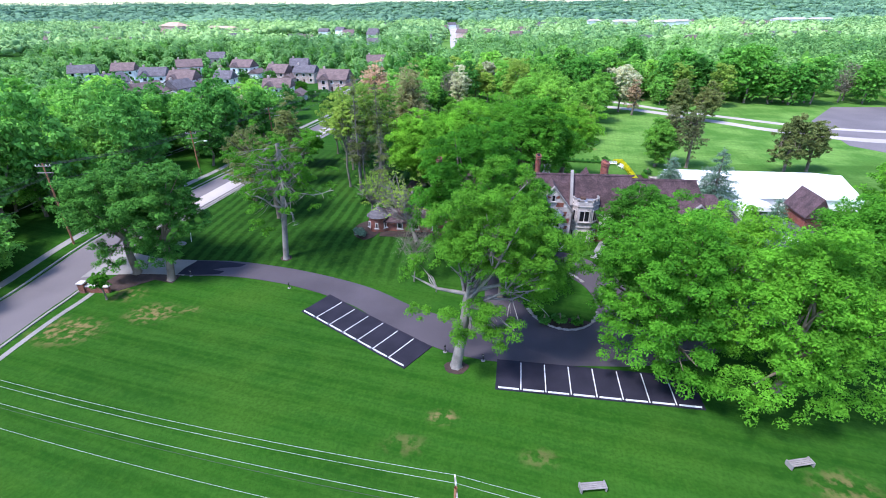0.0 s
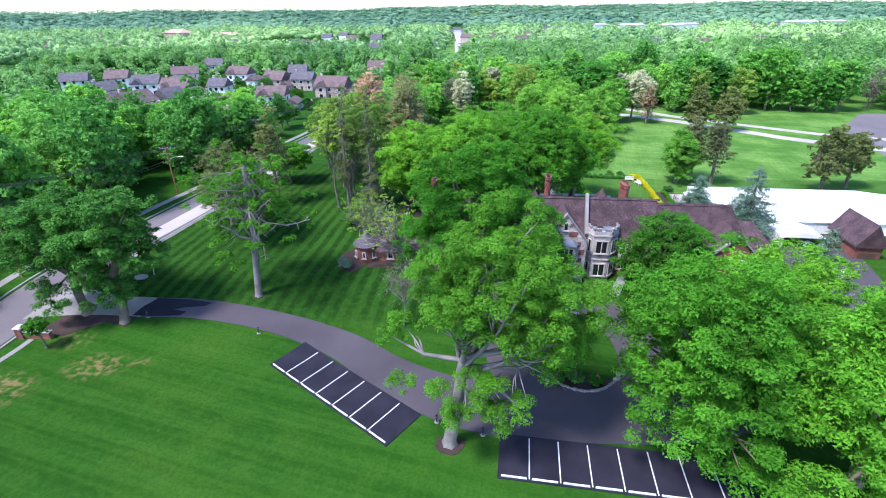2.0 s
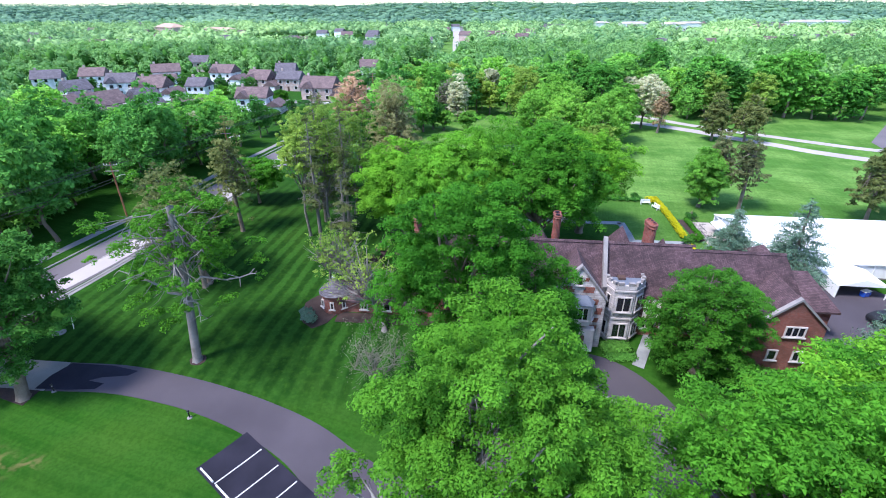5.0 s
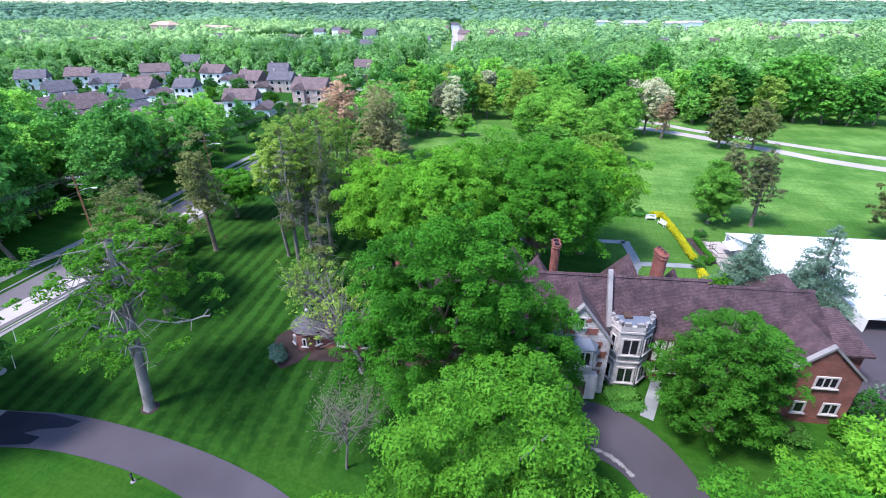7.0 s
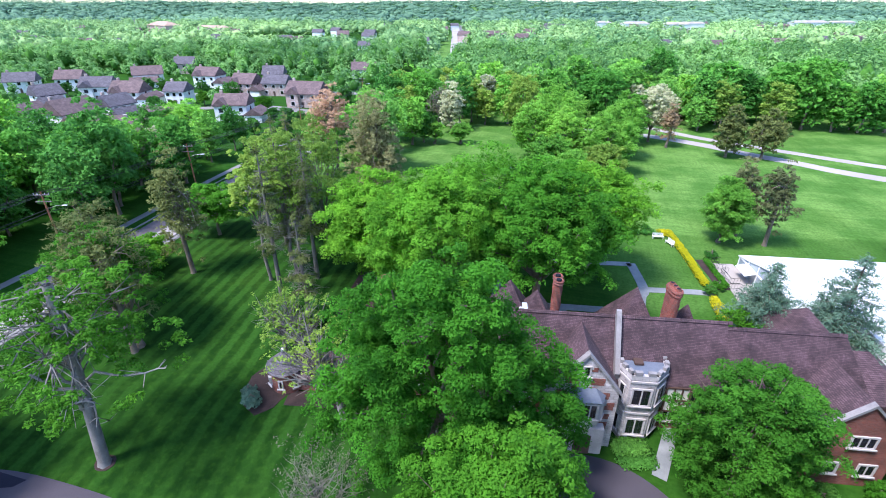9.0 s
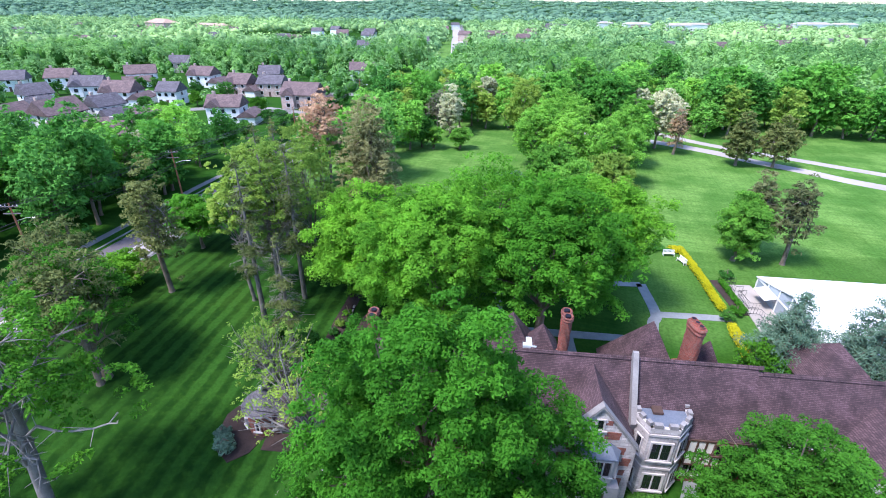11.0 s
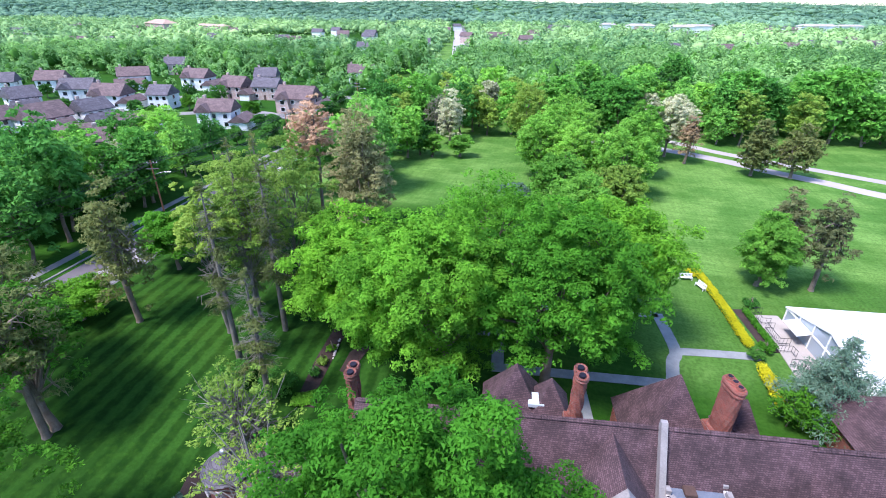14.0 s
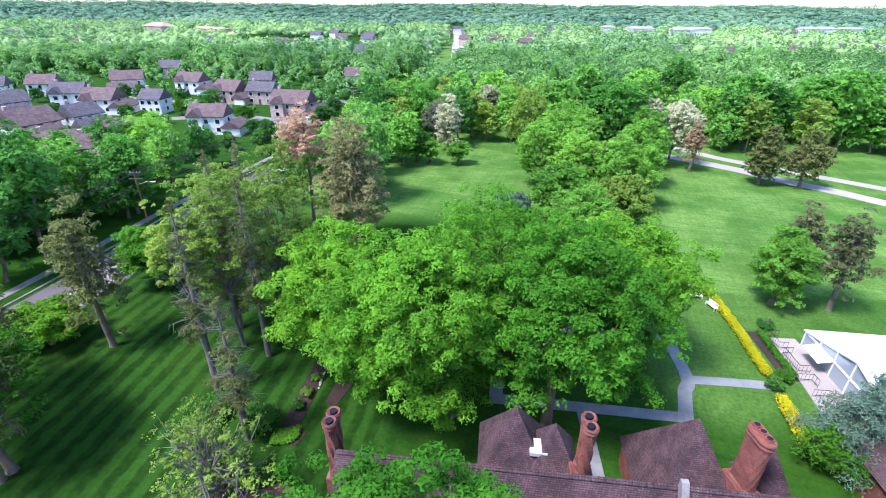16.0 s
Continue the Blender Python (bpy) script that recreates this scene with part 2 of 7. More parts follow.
ASHLAR = courses("limestone_ashlar", (0.40, 0.36, 0.365), (0.56, 0.51, 0.515), (0.27, 0.24, 0.24), 0.62, 0.3, 0.014, 0.6, 0.85, 0.5)
SIDING = courses("pale_siding", (0.80, 0.79, 0.79), (0.86, 0.85, 0.85), (0.62, 0.62, 0.62), 4.0, 0.18, 0.02, 0.1)
PINKBRICK = courses("pale_brick", (0.42, 0.27, 0.23), (0.5, 0.34, 0.29), (0.5, 0.45, 0.42), 0.3, 0.1, 0.015, 0.2)


def grass_material():
    m = bpy.data.materials.new("mown_grass")
    m.use_nodes = True
    n, l = m.node_tree.nodes, m.node_tree.links
    bs = n["Principled BSDF"]
    tc, sep = n.new("ShaderNodeTexCoord"), n.new("ShaderNodeSeparateXYZ")
    l.new(tc.outputs["Object"], sep.inputs[0])

    def math_node(op, a, b=None, c=None):
        q = n.new("ShaderNodeMath")
        q.operation = op
        for i, v in enumerate((a, b, c)):
            if v is None:
                continue
            if isinstance(v, (int, float)):
                q.inputs[i].default_value = v
            else:
                l.new(v, q.inputs[i])
        return q.outputs[0]

    def noise_node(scale, detail=4.0):
        q = n.new("ShaderNodeTexNoise")
        q.inputs["Scale"].default_value, q.inputs["Detail"].default_value = scale, detail
        l.new(tc.outputs["Object"], q.inputs["Vector"])
        return q.outputs["Fac"]

    def span(v, a, b, lo=0.0, hi=1.0):
        q = n.new("ShaderNodeMapRange")
        q.interpolation_type = "SMOOTHSTEP"
        for i, w in enumerate((a, b, lo, hi)):
            q.inputs[i + 1].default_value = w
        l.new(v, q.inputs[0])
        return q.outputs[0]

    def mixed(f, a, b):
        q = n.new("ShaderNodeMix")
        q.data_type = "RGBA"
        for i, v in ((0, f), (6, a), (7, b)):
            if isinstance(v, tuple):
                q.inputs[i].default_value = (*v, 1)
            elif isinstance(v, (int, float)):
                q.inputs[i].default_value = v
            else:
                l.new(v, q.inputs[i])
        return q.outputs[2]

    def streak(turn, wide, long_):
        """Noise drawn out along one direction, as mower passes leave it."""
        ca, sa = math.cos(math.radians(turn)), math.sin(math.radians(turn))
        u = math_node("ADD", math_node("MULTIPLY", sep.outputs[0], ca * long_), math_node("MULTIPLY", sep.outputs[1], sa * long_))
        v = math_node("ADD", math_node("MULTIPLY", sep.outputs[0], -sa * wide), math_node("MULTIPLY", sep.outputs[1], ca * wide))
        cb, q = n.new("ShaderNodeCombineXYZ"), n.new("ShaderNodeTexNoise")
        l.new(u, cb.inputs[0])
        l.new(v, cb.inputs[1])
        q.inputs["Scale"].default_value, q.inputs["Detail"].default_value = 1.0, 3.0
        l.new(cb.outputs[0], q.inputs["Vector"])
        return q.outputs["Fac"]

    X, Y = sep.outputs[0], sep.outputs[1]
    big, mid, fine = noise_node(0.03), noise_node(0.25), noise_node(3.0)
    wob = math_node("MULTIPLY", noise_node(0.08), 0.8)
    # stripes of the mower, east of the drive, along the slope
    across = math_node("ADD", math_node("SUBTRACT", X, math_node("MULTIPLY", Y, 0.09)), wob)
    wave1 = math_node("SINE", math_node("MULTIPLY", across, 2 * math.pi / 2.1))
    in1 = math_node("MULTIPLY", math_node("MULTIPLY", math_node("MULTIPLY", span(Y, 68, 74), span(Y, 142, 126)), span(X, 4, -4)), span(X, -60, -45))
    s1 = math_node("MULTIPLY", math_node("MULTIPLY", span(math_node("ADD", wave1, math_node("MULTIPLY", math_node("SUBTRACT", noise_node(0.9, 5.0), 0.5), 2.4)), -0.6, 0.6), span(noise_node(0.06, 3.0), 0.28, 0.62, 0.35, 1.0)), in1)
    # wide faint passes over the front lawn and the field
    across2 = math_node("ADD", math_node("ADD", Y, math_node("MULTIPLY", X, 0.22)), wob)
    wave2 = math_node("SINE", math_node("MULTIPLY", across2, 2 * math.pi / 3.4))
    s2 = math_node("MULTIPLY", span(wave2, -0.7, 0.7), math_node("SUBTRACT", 1.0, in1))
    base = mixed(span(big, 0.35, 0.65), (0.011, 0.052, 0.005), (0.019, 0.077, 0.007))
    base = mixed(math_node("MULTIPLY", span(mid, 0.42, 0.75), 0.35), base, (0.040, 0.100, 0.012))
    # paler field grass; part of its lightness is cloud-free sun put into the colour
    sunny_meadow = math_node("ADD", math_node("MULTIPLY", span(Y, 126, 129), span(X, 14, 24)), math_node("MULTIPLY", span(Y, 146, 156), span(X, -40, -30)))
    # mown garden lawn right of the path, lightened as lying outside the maples' shade
    sunny_meadow = math_node("ADD", sunny_meadow, math_node("MULTIPLY", math_node("MULTIPLY", span(Y, 99, 103), span(X, 24, 30)), 0.55))
    sunny_meadow = math_node("MULTIPLY", math_node("MINIMUM", sunny_meadow, 1.0), span(mid, 0.15, 0.5, 0.75, 1.0))
    base = mixed(sunny_meadow, base, mixed(span(noise_node(0.12, 6.0), 0.35, 0.65), (0.078, 0.185, 0.034), (0.165, 0.305, 0.070)))
    # dark mower tone, with the west trees' shade put into the colour
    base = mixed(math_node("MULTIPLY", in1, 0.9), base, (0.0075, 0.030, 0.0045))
    base = mixed(math_node("MULTIPLY", s1, 0.85), base, (0.027, 0.088, 0.012))
    base = mixed(math_node("MULTIPLY", span(noise_node(1.1, 5.0), 0.4, 0.68), 0.28), base, (0.036, 0.105, 0.012))
    base = mixed(math_node("MULTIPLY", math_node("MULTIPLY", s2, 0.16), math_node("SUBTRACT", 1.0, math_node("MULTIPLY", sunny_meadow, 0.8))), base, (0.045, 0.13, 0.02))
    base = mixed(math_node("MULTIPLY", span(streak(-14, 1.5, 0.035), 0.42, 0.62), math_node("MULTIPLY", math_node("SUBTRACT", 1.0, in1), 0.26)), base, (0.040, 0.118, 0.013))
    base = mixed(math_node("MULTIPLY", span(streak(78, 1.9, 0.05), 0.45, 0.62), math_node("MULTIPLY", math_node("SUBTRACT", 1.0, in1), 0.12)), base, (0.009, 0.044, 0.005))
    base = mixed(math_node("MULTIPLY", span(noise_node(0.055, 3.0), 0.5, 0.72), 0.35), base, (0.052, 0.112, 0.014))
    base = mixed(math_node("MULTIPLY", span(fine, 0.40, 0.65), 0.32), base, (0.010, 0.044, 0.004))
    base = mixed(math_node("MULTIPLY", span(noise_node(1.7, 6.0), 0.54, 0.68), 0.15), base, (0.042, 0.125, 0.012))
    # worn, dry patches
    for px, py, r, amount in ((-41.5, 61.5, 5.0, 0.8), (-50.5, 57.0, 6.5, 0.85), (-48, 66, 4, 0.5), (0.5, 44.6, 2.2, 0.8), (-3, 41, 3, 0.3), (36.5, 38.3, 4.0, 0.5), (10.0, 40.0, 2.5, 0.35), (-36.5, 62.5, 2.2, 0.5), (35.5, 140.0, 3.0, 0.9), (44.0, 133.0, 2.2, 0.0)):
        d = math_node("SQRT", math_node("ADD", math_node("POWER", math_node("SUBTRACT", X, px), 2.0), math_node("POWER", math_node("MULTIPLY", math_node("SUBTRACT", Y, py), 1.5), 2.0)))
        near = math_node("MULTIPLY", span(d, r, r * 0.2), span(noise_node(0.9, 6.0), 0.44, 0.62))
        base = mixed(math_node("MULTIPLY", near, amount), base, (0.20, 0.14, 0.065))
    l.new(base, bs.inputs["Base Color"])
    bs.inputs["Roughness"].default_value = 0.95
    bs.inputs["Specular IOR Level"].default_value = 0.05
    bp = n.new("ShaderNodeBump")
    bp.inputs["Strength"].default_value, bp.inputs["Distance"].default_value = 0.6, 0.06
    l.new(noise_node(5.0), bp.inputs["Height"])
    l.new(bp.outputs[0], bs.inputs["Normal"])
    m.diffuse_color = (0.04, 0.16, 0.02, 1)
    return m


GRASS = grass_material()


# ---- mesh helpers ----
def step(a, b, v):
    v = min(1.0, max(0.0, (v - a) / (b - a)))
    return v * v * (3 - 2 * v)


def land(x, y):
    """Height of the ground: a gentle rise towards the house, hills at the horizon."""
    z = 2.2 * step(63, 86, y) + 0.8 * step(82, 112, y)
    d = math.hypot(x, y)
    if d > 1200:
        a = math.atan2(x, y)
        z += step(1200, 4300, d) * (52 + 7 * math.sin(a * 5 + 1.0) + 5 * math.sin(a * 13 + 2.0) + 3 * math.sin(a * 31))
    return z


def mesh_np(name, verts, faces):
    """A mesh from arrays of places and of faces that all have as many corners."""
    me = bpy.data.meshes.new(name)
    verts, faces = np.asarray(verts, np.float32), np.asarray(faces, np.int32)
    k = faces.shape[1]
    me.vertices.add(len(verts))
    me.vertices.foreach_set("co", verts.ravel())
    me.loops.add(faces.size)
    me.loops.foreach_set("vertex_index", faces.ravel())
    me.polygons.add(len(faces))
    me.polygons.foreach_set("loop_start", np.arange(0, faces.size, k, dtype=np.int32))
    me.update(calc_edges=True)
    me.validate()
    return me


def put(name, me, material, parent=None, label=""):
    if material is not None and not me.materials:
        me.materials.append(material)
    ob = new(name, me)
    if parent is not None:
        ob.parent = parent
    if label:
        ob["label"] = label
    return ob


def part(name, bm, material, parent=None, label="", smooth=False):
    me = bpy.data.meshes.new(name)
    bmesh.ops.recalc_face_normals(bm, faces=bm.faces)
    if smooth:
        for f in bm.faces:
            f.smooth = True
    bm.to_mesh(me)
    bm.free()
    return put(name, me, material, parent, label)


def thing(name, label, category, at=(0, 0, 0), turn=0.0, group="", kind=""):
    ob = new(name)
    ob.empty_display_size = 0.3
    ob.matrix_basis = pose(*at, 0, 0, turn)
    return tagged(ob, label, category, group, kind)


def box(bm, x0, y0, z0, x1, y1, z1, m=None):
    """A block between two corners, in bm."""
    vs = [bm.verts.new(p) for p in ((x0, y0, z0), (x1, y0, z0), (x1, y1, z0), (x0, y1, z0), (x0, y0, z1), (x1, y0, z1), (x1, y1, z1), (x0, y1, z1))]
    for f in ((3, 2, 1, 0), (4, 5, 6, 7), (0, 1, 5, 4), (1, 2, 6, 5), (2, 3, 7, 6), (3, 0, 4, 7)):
        bm.faces.new([vs[i] for i in f])
    if m is not None:
        bmesh.ops.transform(bm, matrix=m, verts=vs)
    return bm


def block(x0, y0, z0, x1, y1, z1, soft=0.0):
    bm = box(bmesh.new(), x0, y0, z0, x1, y1, z1)
    if soft:
        bmesh.ops.bevel(bm, geom=bm.edges[:], offset=soft, segments=2, affect="EDGES")
    return bm


def prism(points, z0, z1):
    """A solid on a flat outline."""
    bm = bmesh.new()
    lo = [bm.verts.new((x, y, z0)) for x, y in points]
    hi = [bm.verts.new((x, y, z1)) for x, y in points]
    bm.faces.new(lo[::-1])
    bm.faces.new(hi)
    for i in range(len(points)):
        j = (i + 1) % len(points)
        bm.faces.new((lo[i], lo[j], hi[j], hi[i]))
    return bm


def solid(points, faces):
    bm = bmesh.new()
    vs = [bm.verts.new(p) for p in points]
    for f in faces:
        bm.faces.new([vs[i] for i in f])
    return bm


def tube(paths, sides=7):
    """Tapered round limbs: each path is a list of (place, radius)."""
    V, F, base = [], [], 0
    for path in paths:
        pts = [Vector(p) for p, r in path]
        for i, (p, r) in enumerate(path):
            d = (pts[min(i + 1, len(pts) - 1)] - pts[max(i - 1, 0)]).normalized()
            u = d.orthogonal().normalized()
            w = d.cross(u)
            for k in range(sides):
                a = 2 * math.pi * k / sides
                V.append(tuple(pts[i] + u * (math.cos(a) * r) + w * (math.sin(a) * r)))
        for i in range(len(path) - 1):
            for k in range(sides):
                a, b = base + i * sides + k, base + i * sides + (k + 1) % sides
                F.append((a, b, b + sides, a + sides))
        base += len(path) * sides
    return np.array(V), np.array(F)


def puffs(rng, lobes, many):
    """Each clump broken up into small tufts, most of them on its upper side."""
    lobes = np.repeat(np.asarray(lobes, float), many, axis=0)
    n = len(lobes)
    d = rng.normal(size=(n, 3))
    d /= np.linalg.norm(d, axis=1)[:, None]
    d[:, 2] = np.where(d[:, 2] < -0.35, -d[:, 2], d[:, 2])
    k = rng.uniform(0.55, 1.0, size=(n, 1))
    r = lobes[:, 3:6] * rng.uniform(0.30, 0.52, size=(n, 1))
    return np.concatenate([lobes[:, :3] + d * lobes[:, 3:6] * k, r], axis=1)


def leaves(rng, lobes, count, size, narrow=0.72, up=0.7, rough=0.5, shell=(0.6, 1.1), under=-0.5, tri=False):
    """Small folded leaf sprays over the outside of many lobes (centre and radii)."""
    lobes = np.asarray(lobes, float)
    w = (lobes[:, 3] * lobes[:, 4] + lobes[:, 4] * lobes[:, 5] + lobes[:, 3] * lobes[:, 5])
    idx = rng.choice(len(lobes), count, p=w / w.sum())
    d = rng.normal(size=(count, 3))
    d /= np.linalg.norm(d, axis=1)[:, None]
    low = d[:, 2] < under
    d[low, 2] *= -1
    c, r = lobes[idx, :3], lobes[idx, 3:6]
    p = c + d * r * rng.uniform(*shell, size=(count, 1))
    nrm = d + np.array((0, 0, up)) + rng.normal(size=(count, 3)) * rough
    nrm /= np.linalg.norm(nrm, axis=1)[:, None]
    t = np.cross(nrm, rng.normal(size=(count, 3)))
    t /= np.linalg.norm(t, axis=1)[:, None]
    b = np.cross(nrm, t)
    s = size * rng.uniform(0.6, 1.35, size=(count, 1))
    fold = nrm * s * 0.16
    if tri:
        s = s * (1.35 if narrow < 0.5 else 1.0)
        V = np.stack([p - t * s * 0.62, p + b * s * narrow * 0.62 - fold, p + (t - b * narrow * 0.5) * s * 0.55 - fold], axis=1).reshape(-1, 3)
        return V, np.arange(count * 3).reshape(-1, 3)
    V = np.stack([p - t * s * 0.5, p + b * s * narrow * 0.5 - fold, p + t * s * 0.5, p - b * s * narrow * 0.5 - fold], axis=1).reshape(-1, 3)
    F = np.arange(count * 4).reshape(-1, 4)
    return V, F


def crown_lobes(rng, c, R, lobe=(1.0, 1.9), low=-0.45, flat=0.66, fill=(0.5, 1.0), cover=1.3, taper=0.0):
    """Clumps of foliage spread unevenly over a crown about c with the radii R."""
    out = []
    g = math.pi * (3 - math.sqrt(5))
    mean = (R[0] * R[1] * R[2]) ** (1 / 3)
    m = max(10, int(4 * mean * mean * cover / ((lobe[0] + lobe[1]) / 2) ** 2 * (1 - low) / 2))
    dents = rng.normal(size=(9, 3))
    dents /= np.linalg.norm(dents, axis=1)[:, None]
    for i in range(m):
        z = 1 - (i + 0.5) / m * (1 - low)
        a = i * g + rng.normal() * 0.25
        q = math.sqrt(max(0, 1 - z * z))
        d = np.array((math.cos(a) * q, math.sin(a) * q, z))
        k = rng.uniform(*fill) * (1 - 0.22 * max(0.0, float((dents @ d).max()) - 0.75) / 0.25)
        r = rng.uniform(*lobe)
        k = k * (1 - 0.5 * r / mean)
        w = 1 - taper * (d[2] + 1) / 2
        out.append((c[0] + d[0] * k * R[0] * w, c[1] + d[1] * k * R[1] * w, c[2] + d[2] * k * R[2], r, r, r * flat))
    return out


def limbs(rng, base, fork, lobes, radius, count, bend=0.12, twigs=2, along=(0.55, 1.0), thin=1.0):
    """A trunk from base to fork and limbs from it to some of the lobes."""
    base, fork = Vector(base), Vector(fork)
    mid = base.lerp(fork, 0.5) + Vector((rng.normal() * 0.25, rng.normal() * 0.25, 0))
    paths = [[(base + Vector((0, 0, -0.3)), radius * 1.75), (base + Vector((0, 0, 0.5)), radius * 1.2), (mid, radius), (fork, radius * 0.85)]]
    for i in rng.permutation(len(lobes))[:count]:
        end = Vector(lobes[i][:3])
        k = rng.uniform(*along)
        start = mid.lerp(fork, k)
        m1 = start.lerp(end, 0.45) + Vector((*rng.uniform(-1, 1, 2), rng.uniform(-0.5, 1.2))) * (end - start).length * bend
        rr = radius * rng.uniform(0.32, 0.55) * thin
        paths.append([(start, rr), (m1, rr * 0.62), (end, rr * 0.22)])
        for _ in range(twigs):
            e2 = m1.lerp(end, rng.uniform(0.2, 0.7)) + Vector(rng.uniform(-1, 1, 3)) * min(2.6, (end - start).length * 0.3)
            paths.append([(m1, rr * 0.45), (m1.lerp(e2, 0.5) + Vector(rng.uniform(-1, 1, 3)) * 0.25, rr * 0.28), (e2, rr * 0.08)])
    return paths


def broadleaf(name, label, base, c, R, material, count=26000, size=0.36, trunk=0.45, fork=None, bark=None, limbs_n=12, group="", fill=(0.5, 1.0), cover=1.3, taper=0.0, narrow=0.72, lobe=(1.1, 2.1), low=-0.5, category="tree", more=(), seed=1, tufts=7, twigs=2, along=(0.55, 1.0), thin=1.0, bend=0.12):
    """A leafy tree: base and crown centre in the world."""
    r = np.random.default_rng(seed)
    if narrow >= 0.5:
        count, size = int(count * 2.0), size * 0.74
    bz = land(base[0], base[1]) if len(base) < 3 else base[2]
    root = thing(name, label, category, (base[0], base[1], bz), group=group)
    lc = (c[0] - base[0], c[1] - base[1], c[2] - bz)
    lb = crown_lobes(r, lc, R, lobe, low, fill=fill, cover=cover, taper=taper)
    for x, y, z, q in more:
        lb.append((x - base[0], y - base[1], z - bz, q, q, q * 0.8))
    fork = fork or (lc[0] * 0.35, lc[1] * 0.35, max(1.5, lc[2] - R[2] * 0.55))
    V, F = tube(limbs(r, (0, 0, 0), fork, lb, trunk, limbs_n, bend=bend, twigs=twigs, along=along, thin=thin), 6)
    put("trunk", mesh_np("trunk", V, F), bark or BARK, root)
    V, F = leaves(r, puffs(r, lb, tufts) if tufts else lb, count, size, narrow=narrow, tri=True)
    put("crown", mesh_np("crown", V, F), material, root)
    return root


def conifer(name, label, base, top, spread, material, count=7000, size=0.5, start=0.15, trunk=0.28, gaps=0.25, droop=0.12, layers=16, group="", seed=1, bark=None, lean=(0, 0), bare=0.0, crown_power=0.8):
    """A needle tree: whorls of flattened boughs that shorten towards the top."""
    r = np.random.default_rng(seed)
    bz = land(base[0], base[1])
    h = top - bz
    root = thing(name, label, "tree", (base[0], base[1], bz), group=group)
    lb, paths = [], [[((0, 0, -0.3), trunk * 1.4), ((lean[0] * 0.3, lean[1] * 0.3, h * 0.3), trunk), ((lean[0] * 0.7, lean[1] * 0.7, h * 0.7), trunk * 0.6), ((lean[0], lean[1], h), 0.04)]]
    for i in range(layers):
        k = start + (1 - start) * (i + r.uniform(0, 0.6)) / layers
        reach = spread * (1 - k) ** crown_power * r.uniform(0.75, 1.15) + 0.35
        n = max(4, int(7 * (1 - k) + 3))
        a0 = r.uniform(0, 6.28)
        for j in range(n):
            if r.uniform() < gaps:
                continue
            a = a0 + 6.283 * j / n + r.normal() * 0.2
            L = reach * r.uniform(0.7, 1.2)
            ax, ay, az = lean[0] * k, lean[1] * k, h * k
            tip = (ax + math.cos(a) * L, ay + math.sin(a) * L, az - L * droop + r.normal() * 0.2)
            paths.append([((ax, ay, az), trunk * 0.12 * (1 - k) + 0.02), (tip, 0.012)])
            for _ in range(4 if bare > 0.1 else 0):
                f, side = r.uniform(0.25, 1.0), r.normal(size=3) * (0.3 + 0.16 * L)
                px, py, pz = ax + math.cos(a) * L * f, ay + math.sin(a) * L * f, az - L * droop * f
                paths.append([((px, py, pz), 0.022), ((px + side[0], py + side[1], pz + side[2] * 0.5 - 0.15), 0.008)])
            if r.uniform() < bare:
                continue
            for f in (0.3, 0.6, 0.88):
                q = L * 0.24 + 0.25
                lb.append((ax + math.cos(a) * L * f, ay + math.sin(a) * L * f, az - L * droop * f, q, q, q * 0.45))
    lb.append((lean[0], lean[1], h - 0.3, 0.5, 0.5, 0.9))
    V, F = tube(paths, 4 if bare > 0.1 else 5)
    put("trunk", mesh_np("trunk", V, F), bark or (DEADBARK if bare > 0.1 else BARK), root)
    V, F = leaves(r, lb, count, size, narrow=0.3, up=0.4, rough=0.6, shell=(0.2, 1.1), under=-0.9, tri=True)
    put("crown", mesh_np("crown", V, F), material, root)
    return root


# ---- ground ----
def axis(a, b, near, far, fine, steps):
    fines = list(np.arange(a, b + 0.01, fine))
    out = [b + (far - b) * (k / steps) ** 2.2 for k in range(1, steps + 1)]
    lows = [a - (a - near) * (k / steps) ** 2.2 for k in range(steps, 0, -1)]
    return np.array(lows + fines + out)


gx, gy = axis(-110, 110, -4700, 4700, 2.5, 26), axis(20, 140, -900, 4700, 1.5, 30)
GV = np.array([(x, y, land(x, y)) for y in gy for x in gx])
nx = len(gx)
GF = np.array([(j * nx + i, j * nx + i + 1, (j + 1) * nx + i + 1, (j + 1) * nx + i) for j in range(len(gy) - 1) for i in range(nx - 1)])
gm = mesh_np("ground", GV, GF)
for p_ in gm.polygons:
    p_.use_smooth = True
tagged(put("ground", gm, GRASS), "mown green lawn with mower stripes, dry patches and shade in its colour", "lawn", kind="structure")


def smooth_line(points, per=8):
    """A Catmull-Rom line through the points (any number of values each)."""
    P = [np.array(p, float) for p in points]
    P = [2 * P[0] - P[1]] + P + [2 * P[-1] - P[-2]]
    out = []
    for i in range(1, len(P) - 2):
        for k in range(per):
            t = k / per
            a, b, c, d = P[i - 1:i + 3]
            out.append(0.5 * (2 * b + (c - a) * t + (2 * a - 5 * b + 4 * c - d) * t * t + (3 * b - a - 3 * c + d) * t ** 3))
    out.append(P[-2])
    return out


